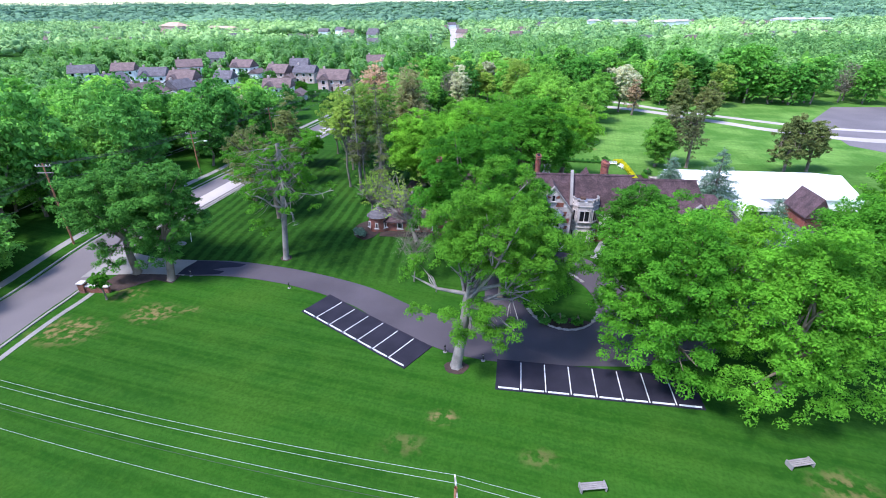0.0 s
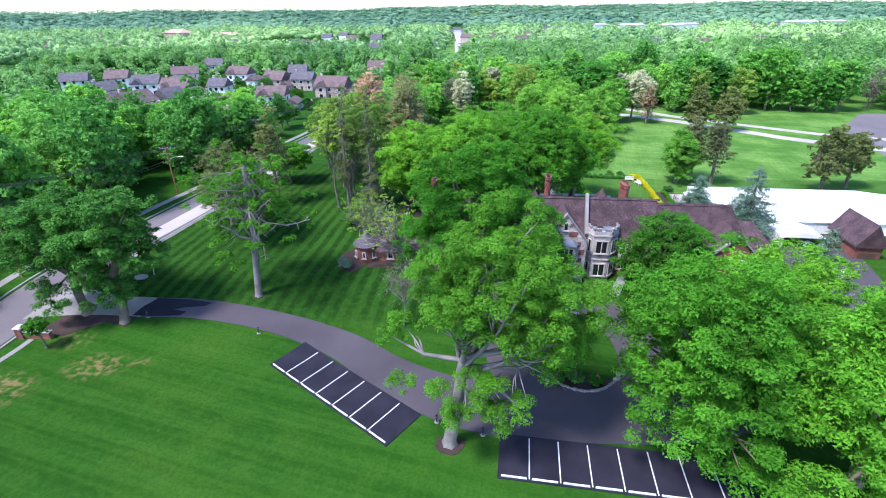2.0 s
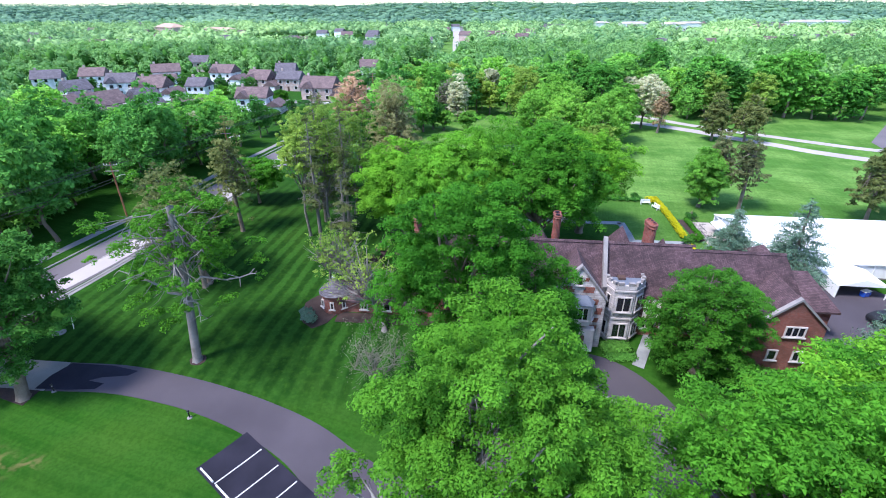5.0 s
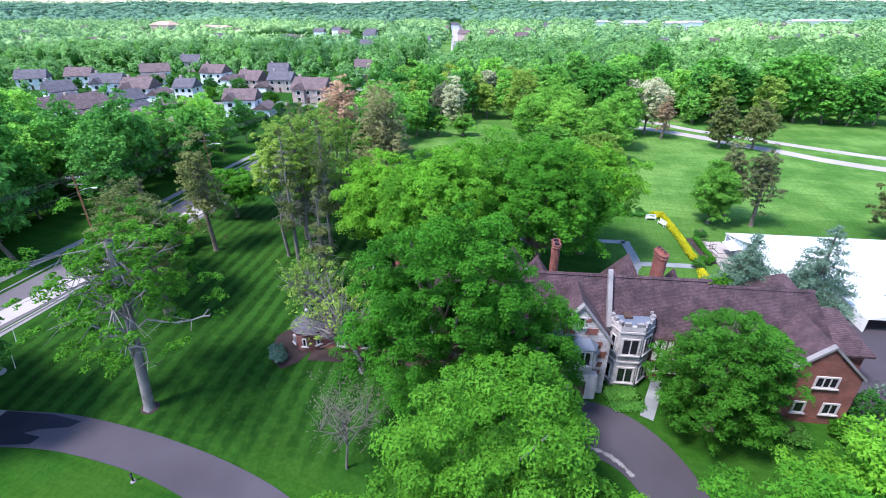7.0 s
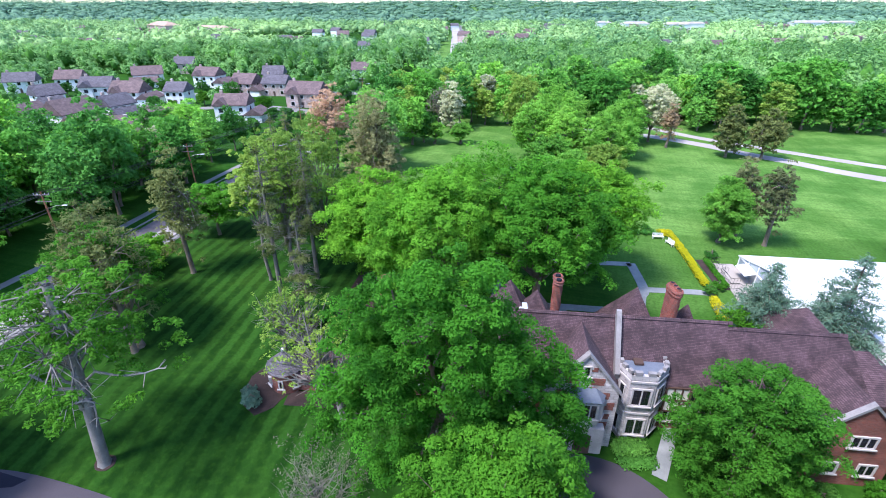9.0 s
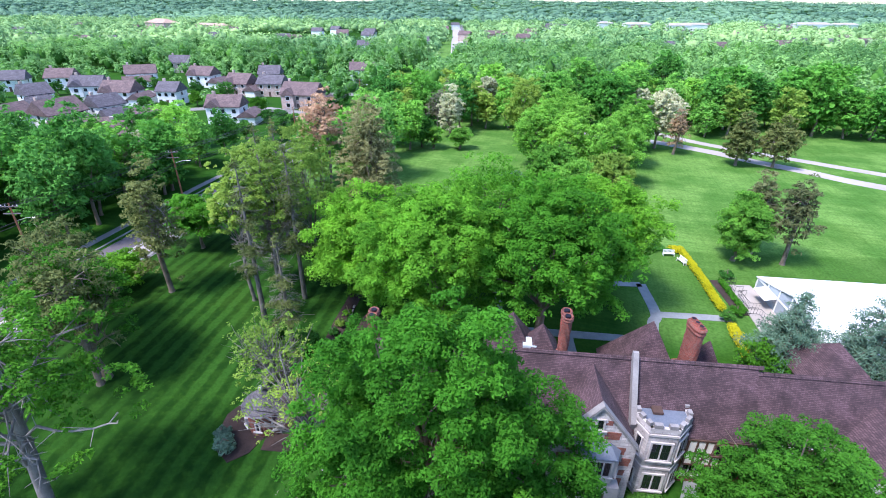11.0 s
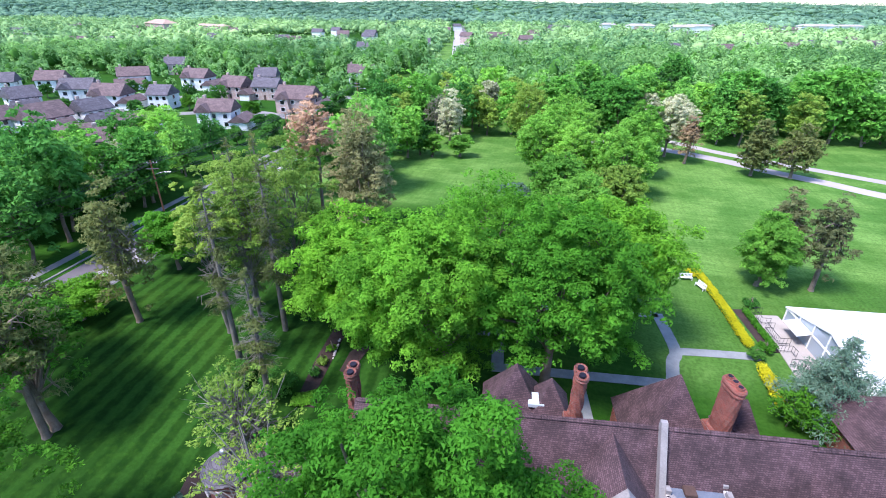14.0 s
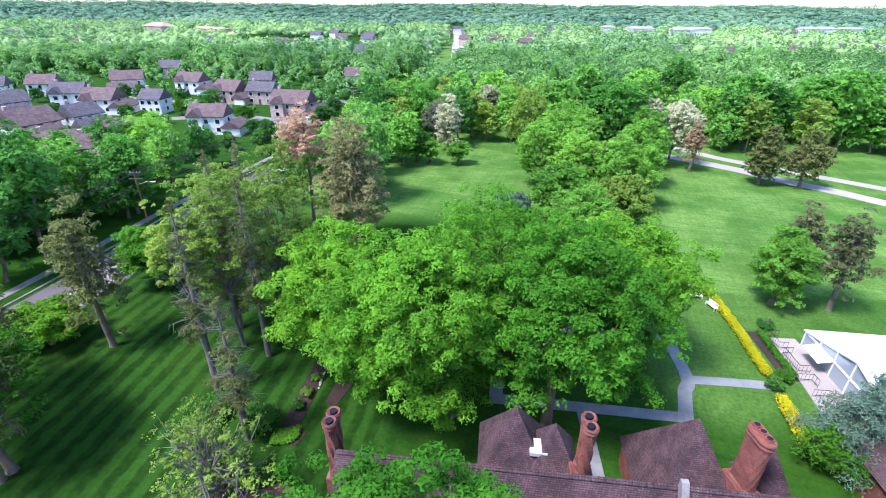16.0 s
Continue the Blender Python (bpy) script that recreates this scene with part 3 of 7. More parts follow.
def ribbon(points, lift=0.03, thick=0.25, cross=4, per=8):
    """A paved strip on the ground: points (x, y, width), with a real edge."""
    line = smooth_line(points, per)
    bm = bmesh.new()
    rows = []
    for i, p in enumerate(line):
        d = line[min(i + 1, len(line) - 1)][:2] - line[max(i - 1, 0)][:2]
        d /= np.linalg.norm(d)
        nrm = np.array((-d[1], d[0]))
        row = []
        for k in range(cross + 1):
            q = p[:2] + nrm * p[2] * (k / cross - 0.5)
            row.append(bm.verts.new((q[0], q[1], land(*q) + lift)))
        lo = [bm.verts.new((v.co.x, v.co.y, v.co.z - thick)) for v in (row[0], row[-1])]
        rows.append((row, lo))
    for (a, la), (b, lb) in zip(rows, rows[1:]):
        for k in range(cross):
            bm.faces.new((a[k], b[k], b[k + 1], a[k + 1]))
        bm.faces.new((la[0], lb[0], b[0], a[0]))
        bm.faces.new((a[-1], b[-1], lb[1], la[1]))
    return bm


def slab(points, lift=0.03, thick=0.2, grid=2.0):
    """A paved area on the ground with any outline, cut fine enough to follow it."""
    bm = bmesh.new()
    vs = [bm.verts.new((x, y, 0)) for x, y in points]
    f = bm.faces.new(vs)
    xs, ys = [p[0] for p in points], [p[1] for p in points]
    for lo, hi, ax in ((min(xs), max(xs), 0), (min(ys), max(ys), 1)):
        v = lo + grid
        while v < hi - 0.1:
            co = [0, 0, 0]
            no = [0, 0, 0]
            co[ax], no[ax] = v, 1
            bmesh.ops.bisect_plane(bm, geom=bm.verts[:] + bm.edges[:] + bm.faces[:], plane_co=co, plane_no=no)
            v += grid
    for v in bm.verts:
        v.co.z = land(v.co.x, v.co.y) + lift
    edge = [e for e in bm.edges if e.is_boundary]
    new_edges = bmesh.ops.extrude_edge_only(bm, edges=edge)["geom"]
    for v in new_edges:
        if isinstance(v, bmesh.types.BMVert):
            v.co.z -= thick
    return bm

# ---- roads, drive and parking ----
def swung(points):
    """The road's own line: its points swing towards the lawn between the drive and the far bend."""
    return [(p[0] + float(np.interp(p[1], (66, 80, 97, 115, 132, 150, 175, 210), (0, 0.6, 2.2, 2.9, 2.4, 1.0, 0.3, 0))), *p[1:]) for p in points]


tagged(part("road", ribbon(swung([(-60, -60, 8.6), (-60, 0, 8.6), (-61.2, 54, 8.8), (-61.0, 66, 8.8), (-59.6, 80, 8.6), (-57.0, 97, 8.4), (-54.0, 115, 8.2), (-51.6, 132, 8.0), (-48.5, 150, 8.0), (-44, 175, 8.0), (-38, 210, 8.0), (-33, 250, 8.0), (-28, 300, 8.0), (-19, 380, 9.0), (-8, 460, 9.5), (-18, 800, 14), (-30, 1280, 18)]), 0.02, 0.3, 4), ROADMAT), "worn grey asphalt road with pale patches", "road", kind="structure")
for off, w in ((-5.0, 0.35), (5.0, 0.35)):
    pts = swung([(-61.2 + off, 54, w), (-61.0 + off, 66, w), (-59.6 + off, 80, w), (-57.0 + off, 97, w), (-54.0 + off, 115, w), (-51.6 + off, 132, w), (-48.5 + off, 150, w), (-44 + off, 175, w), (-38 + off, 210, w)])
    if off > 0:
        tagged(part("kerb", ribbon([(-60 + off, 20, w)] + pts[:2] + [(-55.2, 71, w)], 0.14, 0.4, 1), CONCRETE), "low pale concrete kerb beside the road", "kerb", kind="structure")
        tagged(part("kerb", ribbon([(-54.2, 79.5, w)] + pts[3:], 0.14, 0.4, 1), CONCRETE), "low pale concrete kerb beside the road", "kerb", kind="structure")
    else:
        tagged(part("kerb", ribbon([(-60 + off, 20, w)] + pts, 0.14, 0.4, 1), CONCRETE), "low pale concrete kerb beside the road", "kerb", kind="structure")
tagged(part("pavement", ribbon(swung([(-69.5, 20, 1.5), (-70, 54, 1.5), (-69.5, 66, 1.5), (-68, 80, 1.5), (-65.4, 97, 1.5), (-62, 115, 1.5), (-59.4, 132, 1.5), (-56, 150, 1.5), (-51.5, 175, 1.5), (-45.5, 210, 1.5)]), 0.05, 0.2, 1), CONCRETE), "narrow concrete pavement along the road", "pavement", kind="structure")
tagged(part("pavement", ribbon([(-53.4, 20, 0.8), (-54.4, 54, 0.8), (-53.6, 66, 0.8)], 0.05, 0.2, 1), CONCRETE), "narrow concrete pavement along the road", "pavement", kind="structure")
tagged(part("pavement", ribbon([(-52.6, 84, 1.1), (-49.8, 97, 1.1), (-46.2, 115, 1.1), (-44.4, 132, 1.1), (-42.6, 150, 1.1), (-38.9, 175, 1.1)], 0.05, 0.2, 1), CONCRETE), "narrow concrete pavement along the road", "pavement", kind="structure")
tagged(part("driveway_apron", ribbon([(-57.5, 74.2, 9.0), (-54, 73.7, 6.2), (-48, 73.2, 4.2), (-41.9, 73.0, 4.0)], 0.06, 0.25, 3), CONCRETE), "pale concrete apron between road and drive", "driveway", kind="structure")
tagged(part("driveway", ribbon([(-41.9, 73.0, 4.0), (-34.8, 73.0, 3.8), (-28.0, 72.0, 3.7), (-22.5, 70.7, 3.8), (-16.9, 68.8, 4.2), (-11.6, 66.3, 4.8), (-6.6, 62.7, 5.6), (-1.5, 59.8, 6.4), (4, 57.8, 7.2), (10, 57.0, 7.2), (17, 57.0, 7.2), (25, 57.5, 7.0), (33, 60, 6.5), (42, 66, 6.0), (50, 76, 6.0), (54, 86, 7.0)], 0.06, 0.25, 4), ASPHALT), "purple-grey asphalt drive sweeping through the lawn", "driveway", kind="structure")


def ring(cx, cy, rx0, ry0, rx1, ry1, lift, thick=0.25, n=56):
    bm = bmesh.new()
    inner, outer = [], []
    for i in range(n):
        a = 2 * math.pi * i / n
        for lst, rx, ry in ((inner, rx0, ry0), (outer, rx1, ry1)):
            x, y = cx + math.cos(a) * rx, cy + math.sin(a) * ry
            lst.append((bm.verts.new((x, y, land(x, y) + lift)), bm.verts.new((x, y, land(x, y) + lift - thick))))
    for i in range(n):
        j = (i + 1) % n
        bm.faces.new((inner[i][0], outer[i][0], outer[j][0], inner[j][0]))
        bm.faces.new((outer[i][0], outer[i][1], outer[j][1], outer[j][0]))
        bm.faces.new((inner[i][1], inner[i][0], inner[j][0], inner[j][1]))
    return bm


tagged(part("driveway_circle", ring(16.0, 67.1, 5.2, 6.5, 10.7, 12.7, 0.07), ASPHALT), "purple-grey asphalt carriage circle before the house", "driveway", kind="structure")
tagged(part("service_court", slab([(43, 74), (60, 74), (64, 90), (58, 97), (47, 97), (44.5, 88)], 0.085), ASPHALT), "grey asphalt service court beside the brick wing", "driveway", kind="structure")

P1A, P1B = Vector((-20.45, 62.9, 0)), Vector((-4.55, 51.85, 0))
P2A, P2B = Vector((6.25, 48.95, 0)), Vector((28.2, 47.0, 0))


def parking(a, b, depth, stalls, label):
    d = (b - a).normalized()
    q = Vector((-d.y, d.x, 0))
    lot = tagged(part("parking_bay", slab([tuple((a - d * 0.1)[:2]), tuple((b + d * 0.1)[:2]), tuple((b + d * 0.1 + q * depth)[:2]), tuple((a - d * 0.1 + q * depth)[:2])], 0.09, 0.3, 1.2), SEALED), label, "parking bay", kind="structure")
    w = (b - a).length / stalls
    turn = math.degrees(math.atan2(d.y, d.x))
    for i in range(1, stalls):
        p = a + d * w * i
        bm = bmesh.new()
        for k in range(4):
            box(bm, -0.06, 0.25 + (depth - 0.5) * k / 4, 0.088, 0.06, 0.25 + (depth - 0.5) * (k + 1) / 4, 0.098)
        bmesh.ops.remove_doubles(bm, verts=bm.verts, dist=0.002)
        bmesh.ops.transform(bm, matrix=pose(p.x, p.y, 0, 0, 0, turn), verts=bm.verts)
        for v in bm.verts:
            v.co.z += land(v.co.x, v.co.y)
        part("painted_line", bm, LINEPAINT, lot)
    made = []
    for i in range(stalls):
        p = a + d * w * (i + 0.5) + q * 0.28
        made.append((p, turn))
    return made


stops = parking(P1A, P1B, 5.2, 7, "dark sealed parking bay with white painted lines") + parking(P2A, P2B, 5.1, 8, "dark sealed parking bay with white painted lines")
bm = solid([(-1.15, -0.085, 0), (1.15, -0.085, 0), (1.15, 0.085, 0), (-1.15, 0.085, 0), (-1.12, -0.05, 0.13), (1.12, -0.05, 0.13), (1.12, 0.05, 0.13), (-1.12, 0.05, 0.13)], [(3, 2, 1, 0), (4, 5, 6, 7), (0, 1, 5, 4), (1, 2, 6, 5), (2, 3, 7, 6), (3, 0, 4, 7)])
stop0 = tagged(part("wheel_stop", bm, LINEPAINT), "white painted concrete wheel stop in a parking bay", "wheel stop", "wheel stops of the parking bays")
stop0.matrix_basis = pose(stops[0][0].x, stops[0][0].y, 0.09, 0, 0, stops[0][1])
for p, turn in stops[1:]:
    copy_thing(stop0, pose(p.x, p.y, 0.09, 0, 0, turn))

# garden paths of flagstone, and the far park road with its lot
for pts, wdt in (([(7.2, 109.7), (9.6, 109.2)], 1.4), ([(9.4, 103.2), (9.8, 110), (10.6, 117)], 1.4), ([(8.8, 103.4), (18, 102.9), (28.8, 102.3)], 1.35), ([(18.2, 103.2), (18.2, 99), (18.2, 94.5)], 1.2), ([(28.3, 102), (29.6, 106), (30.6, 108.2), (30.8, 115.6)], 1.4), ([(30.8, 115.4), (24, 115.5), (12, 115.6)], 1.3), ([(30.4, 107.9), (35, 107.8), (40, 107.6)], 1.3), ([(20.6, 115.4), (21.2, 120), (22.2, 126)], 1.5), ([(23.2, 77.9), (24.4, 80.2), (26, 83.2)], 1.3)):
    tagged(part("garden_path", ribbon([(x, y, wdt) for x, y in pts], 0.06, 0.2, 2, 6), FLAG), "grey flagstone path across the garden lawn", "path", kind="structure")
tagged(part("park_road", ribbon([(40, 209, 4.5), (58, 201, 4.5), (71.5, 190.4, 4.5), (80, 181, 4.5), (88, 173.6, 4.5), (94, 167, 4.5), (104, 159.5, 4.5), (118, 152, 5), (150, 147, 6)], 0.04, 0.2, 2), PALEROAD), "pale concrete park road across the field", "road", kind="structure")
tagged(part("park_road", ribbon([(52, 220, 3.5), (64, 210, 3.5), (73.6, 199, 3.5), (84, 190, 3.5), (93.6, 182.5, 3.5), (101, 176.5, 3.5), (112, 169, 3.5), (130, 163, 3.5), (150, 161, 3.5)], 0.04, 0.2, 2), PALEROAD), "pale concrete park road across the field", "road", kind="structure")
tagged(part("car_park", slab([(108, 146), (114, 137), (150, 132), (200, 150), (200, 205), (140, 204), (117, 178)], 0.03, 0.2, 12), ROADMAT), "pale grey asphalt car park beside the field", "car park", kind="structure")
tagged(part("patio", slab([(42.0, 100.5), (47.0, 100.5), (46.6, 116.4), (43.6, 116.4)], 0.1, 0.3, 2), PATIO), "pale warm concrete patio beside the tent", "patio", kind="structure")


def bed(points, label="dark brown mulch bed"):
    tagged(part("mulch_bed", slab(points, 0.05, 0.2, 1.5), MULCH), label, "flower bed", kind="structure")


def oval(cx, cy, rx, ry, n=20, wob=0.06):
    r = np.random.default_rng(int(abs(cx) * 10 + abs(cy)))
    return [(cx + math.cos(6.2832 * i / n) * rx * (1 + r.normal() * wob), cy + math.sin(6.2832 * i / n) * ry * (1 + r.normal() * wob)) for i in range(n)]


bed(oval(15.5, 61.7, 4.4, 1.5))
bed(oval(-15.5, 86.2, 2.6, 3.6))
bed([(-13, 83.6), (-2, 83.4), (2, 83.0), (2, 85.2), (-13, 85.6)])
bed([(41.2, 108.6), (43.1, 108.6), (43.2, 117.6), (41.4, 117.6)])
bed([(-11.6, 96.2), (-9.4, 96.0), (-8.9, 97.4), (-9.8, 98.6), (-9.5, 103), (-9.0, 111), (-10.6, 111.4), (-11.4, 103.4)])
bed([(-8.2, 101.4), (-7.0, 101.0), (-5.6, 105.5), (-6.6, 106.5), (-7.8, 104.5)])
bed([(-54.5, 66.6), (-50, 66.8), (-46, 69.8), (-42.8, 69.0), (-42.4, 71.4), (-47.5, 71.9), (-52.5, 71.3)])
bed(oval(-27.2, 76.2, 0.9, 0.8))
bed(oval(1.7, 52.4, 1.4, 1.2))

# ---- the mansion ----
HX, HY, HZ = 19.8, 86.1, 0.6
house = thing("mansion", "tudor mansion of red brick and pale limestone with plum tile roofs", "house", (HX, HY, HZ), -2.5)
HM = Matrix.Translation((-HX, -HY, -HZ))


def hp(name, bm, material, parent=None, label="", smooth=False):
    """A part of the mansion, given in the place's own metres before its small turn."""
    bmesh.ops.transform(bm, matrix=HM, verts=bm.verts)
    return part(name, bm, material, parent or house, label, smooth)


def gable_roof_x(x0, x1, yc, half, eave, ridge, thick=0.28, hip0=0.0, hip1=0.0):
    """A tiled roof whose ridge runs along x; hips draw its ends in."""
    pts = []
    for dz in (0, -thick):
        pts += [(x0, yc - half, eave + dz), (x1, yc - half, eave + dz), (x1, yc + half, eave + dz), (x0, yc + half, eave + dz), (x0 + hip0, yc, ridge + dz), (x1 - hip1, yc, ridge + dz)]
    return solid(pts, [(0, 1, 5, 4), (2, 3, 4, 5), (0, 4, 3), (1, 2, 5), (1, 0, 6, 7), (2, 1, 7, 8), (3, 2, 8, 9), (0, 3, 9, 6), (6, 9, 8, 7)])


def gable_roof_y(y0, y1, xc, half0, half1, eave0, eave1, ridge, thick=0.28, hip0=0.0, hip1=0.0):
    """A tiled roof whose ridge runs along y, with its own eaves on either side."""
    pts = []
    for dz in (0, -thick):
        pts += [(xc - half0, y0, eave0 + dz), (xc + half1, y0, eave1 + dz), (xc + half1, y1, eave1 + dz), (xc - half0, y1, eave0 + dz), (xc, y0 + hip0, ridge + dz), (xc, y1 - hip1, ridge + dz)]
    return solid(pts, [(1, 2, 5, 4), (3, 0, 4, 5), (0, 1, 4), (2, 3, 5), (1, 0, 6, 7), (2, 1, 7, 8), (3, 2, 8, 9), (0, 3, 9, 6), (6, 9, 8, 7)])


def wall_gable_y(y, thick, xc, h0, h1, base, e0, e1, top):
    """A gable wall that faces along y."""
    out = [(xc - h0, base), (xc + h1, base), (xc + h1, e1), (xc, top), (xc - h0, e0)]
    pts = [(x, y, z) for x, z in out] + [(x, y + thick, z) for x, z in out]
    return solid(pts, [(0, 1, 2, 3, 4), (9, 8, 7, 6, 5), (0, 5, 6, 1), (1, 6, 7, 2), (2, 7, 8, 3), (3, 8, 9, 4), (4, 9, 5, 0)])


def window(x, y, z, w, h, lights=3, rows=1, face=0.0, arched=False, surround=STONE):
    """A leaded window set in a surround; face: degrees by which it turns from looking at -y."""
    m = HM @ pose(x, y, z, 0, 0, face)
    s = 0.16 if w > 0.6 else 0.1
    outer, inner = [(-w / 2 - s, -s), (w / 2 + s, -s), (w / 2 + s, h + s), (-w / 2 - s, h + s)], [(-w / 2, 0), (w / 2, 0), (w / 2, h), (-w / 2, h)]
    pts = [(px, -0.1, pz) for px, pz in outer + inner] + [(px, 0.12, pz) for px, pz in outer + inner]
    fs = []
    for i in range(4):
        k = (i + 1) % 4
        fs += [(i, k, 4 + k, 4 + i), (8 + k, 8 + i, 12 + i, 12 + k), (i, 8 + i, 8 + k, k), (4 + i, 4 + k, 12 + k, 12 + i)]
    bm = solid(pts, fs)
    bmesh.ops.transform(bm, matrix=m, verts=bm.verts)
    win = part("window", bm, surround, house)

    def piece(name, material, *c):
        q = box(bmesh.new(), *c)
        bmesh.ops.transform(q, matrix=m, verts=q.verts)
        return part(name, q, material, win)

    piece("sill", surround, -w / 2 - 0.3, -0.2, -s - 0.08, w / 2 + 0.3, -0.09, -s + 0.06)
    for i in range(1, lights):
        q = -w / 2 + w * i / lights
        piece("mullion", surround, q - 0.06, -0.085, 0.0, q + 0.06, 0.1, h)
    for i in range(1, rows):
        piece("transom", surround, -w / 2, -0.08, h * i / rows - 0.05, w / 2, 0.08, h * i / rows + 0.05)
    for i in range(lights):
        a, b = -w / 2 + w * i / lights + 0.06, -w / 2 + w * (i + 1) / lights - 0.06
        piece("pane", GLASS, a, -0.055, 0.01, b, -0.03, h - 0.01)
    for i in range(lights):
        a, b = -w / 2 + w * i / lights + 0.06, -w / 2 + w * (i + 1) / lights - 0.06
        piece("glazing_bar", METAL, (a + b) / 2 - 0.012, -0.07, 0, (a + b) / 2 + 0.012, -0.057, h)
        piece("glazing_bar", METAL, a, -0.069, h * 0.5 - 0.012, b, -0.0575, h * 0.5 + 0.012)
    return win


# main range
hp("wall", block(-1.0, 83.5, 0.2, 29.5, 88.7, 8.1), BRICK, label="red brick wall of the main range")
hp("wall", block(29.5, 83.6, 0.2, 40.0, 88.6, 7.8), BRICK, label="red brick wall of the service range")
hp("roof", gable_roof_x(-2.2, 29.6, 86.1, 3.05, 7.85, 13.2), TILES, label="steep plum-coloured tile roof")
hp("roof", gable_roof_x(29.4, 42.0, 86.1, 3.0, 7.6, 12.65, hip1=2.2), TILES, label="steep plum-coloured tile roof with a hipped end")
for k in range(0, 78):
    x = -2.0 + k * 0.41
    ridge_piece = solid([(x, 86.1 - 0.2, 13.06), (x + 0.38, 86.1 - 0.2, 13.06), (x + 0.38, 86.1, 13.3 + 0.03 * (k % 2)), (x, 86.1, 13.3 + 0.03 * (k % 2)), (x, 86.3, 13.06), (x + 0.38, 86.3, 13.06)], [(0, 1, 2, 3), (3, 2, 5, 4), (0, 3, 4), (1, 5, 2), (0, 4, 5, 1)])
    hp("ridge_tile", ridge_piece, TILES)
for k in range(0, 25):
    x = 29.7 + k * 0.41
    ridge_piece = solid([(x, 86.1 - 0.2, 12.5), (x + 0.38, 86.1 - 0.2, 12.5), (x + 0.38, 86.1, 12.74 + 0.03 * (k % 2)), (x, 86.1, 12.74 + 0.03 * (k % 2)), (x, 86.3, 12.5), (x + 0.38, 86.3, 12.5)], [(0, 1, 2, 3), (3, 2, 5, 4), (0, 3, 4), (1, 5, 2), (0, 4, 5, 1)])
    hp("ridge_tile", ridge_piece, TILES)
# parapet between the roofs
pp = [(83.2, 8.0), (86.1, 13.3), (86.1, 13.9), (85.8, 13.9), (82.9, 8.9)]
hp("parapet", solid([(19.55, y, z) for y, z in pp] + [(20.0, y, z) for y, z in pp], [(0, 1, 2, 3, 4), (9, 8, 7, 6, 5), (0, 5, 6, 1), (1, 6, 7, 2), (2, 7, 8, 3), (3, 8, 9, 4), (4, 9, 5, 0)]), COPING, label="raised limestone coping on the roof")
# front cross gable in limestone and brick
hp("wall", wall_gable_y(80.8, 2.8, 16.5, 3.1, 3.1, 0.2, 8.5, 8.5, 12.5), ASHLAR, label="limestone gable front with red brick patches")
hp("roof", gable_roof_y(81.1, 86.1, 16.5, 3.2, 3.2, 8.4, 8.4, 12.6), TILES, label="steep plum-coloured tile roof of the gable")
for sgn in (-1, 1):
    a, b = (16.5, 12.5), (16.5 + sgn * 3.3, 8.3)
    hp("coping", solid([(a[0], 80.6, a[1]), (a[0], 81.2, a[1]), (b[0], 81.2, b[1]), (b[0], 80.6, b[1]), (a[0], 80.6, a[1] + 0.3), (a[0], 81.2, a[1] + 0.3), (b[0], 81.2, b[1] + 0.26), (b[0], 80.6, b[1] + 0.26)], [(0, 1, 2, 3), (7, 6, 5, 4), (0, 4, 5, 1), (1, 5, 6, 2), (2, 6, 7, 3), (3, 7, 4, 0)]), COPING)
for sgn in (-1, 1):
    for px, z, w, h in ((0.42, 10.75, 0.5, 0.45), (0.5, 9.3, 1.15, 0.75), (0.2, 8.55, 0.8, 0.45), (1.35, 7.75, 0.9, 0.75), (2.05, 6.5, 0.75, 0.85), (1.95, 5.4, 0.6, 0.6), (1.6, 4.1, 0.85, 0.9), (1.1, 2.4, 1.2, 1.2), (1.9, 1.0, 0.8, 0.7)):
        bm = bmesh.new()
        lo, hi = 16.5 + sgn * px, 16.5 + sgn * (px + w)
        lo, hi = min(lo, hi), max(lo, hi)
        box(bm, lo, 80.77, z, hi, 80.9, z + h * 0.5)
        box(bm, lo + 0.14 * sgn, 80.77, z + h * 0.5, hi + 0.16 * sgn - 0.1, 80.9, z + h)
        hp("brick_panel", bm, BRICK)
window(16.5, 80.78, 10.3, 0.5, 0.95, 1)
# oriel window of the gable
ob_ = prism([(15.3, 80.8), (15.7, 79.9), (17.9, 79.9), (18.3, 80.8)], 5.4, 8.2)
hp("oriel", ob_, STONE, label="projecting limestone oriel")
hp("oriel_roof", solid([(15.1, 80.8, 8.2), (15.6, 79.7, 8.2), (18.0, 79.7, 8.2), (18.5, 80.8, 8.2), (16.1, 80.8, 9.0), (17.5, 80.8, 9.0)], [(0, 1, 4), (1, 2, 5, 4), (2, 3, 5), (3, 2, 1, 0), (0, 4, 5, 3)]), SLATE, label="grey lead hood")
window(16.8, 79.88, 6.3, 1.7, 1.5, 3, 1)
window(15.42, 80.25, 6.3, 0.4, 1.5, 1, 1, face=-66)
window(18.18, 80.25, 6.3, 0.4, 1.5, 1, 1, face=66)
hp("porch", block(15.0, 79.9, 0.3, 18.7, 80.8, 4.9, 0.05), STONE, label="limestone entrance surround")
hp("front_door", block(16.1, 79.82, 1.6, 17.6, 79.95, 4.1), TIMBER, label="dark oak front door")
# battlemented bay
bay = [(20.0, 83.2), (20.7, 81.8), (23.0, 81.8), (24.3, 83.2), (24.3, 84.4), (20.0, 84.4)]
hp("bay", prism(bay, 0.2, 9.5), ASHLAR, label="two-storey limestone bay with battlements")
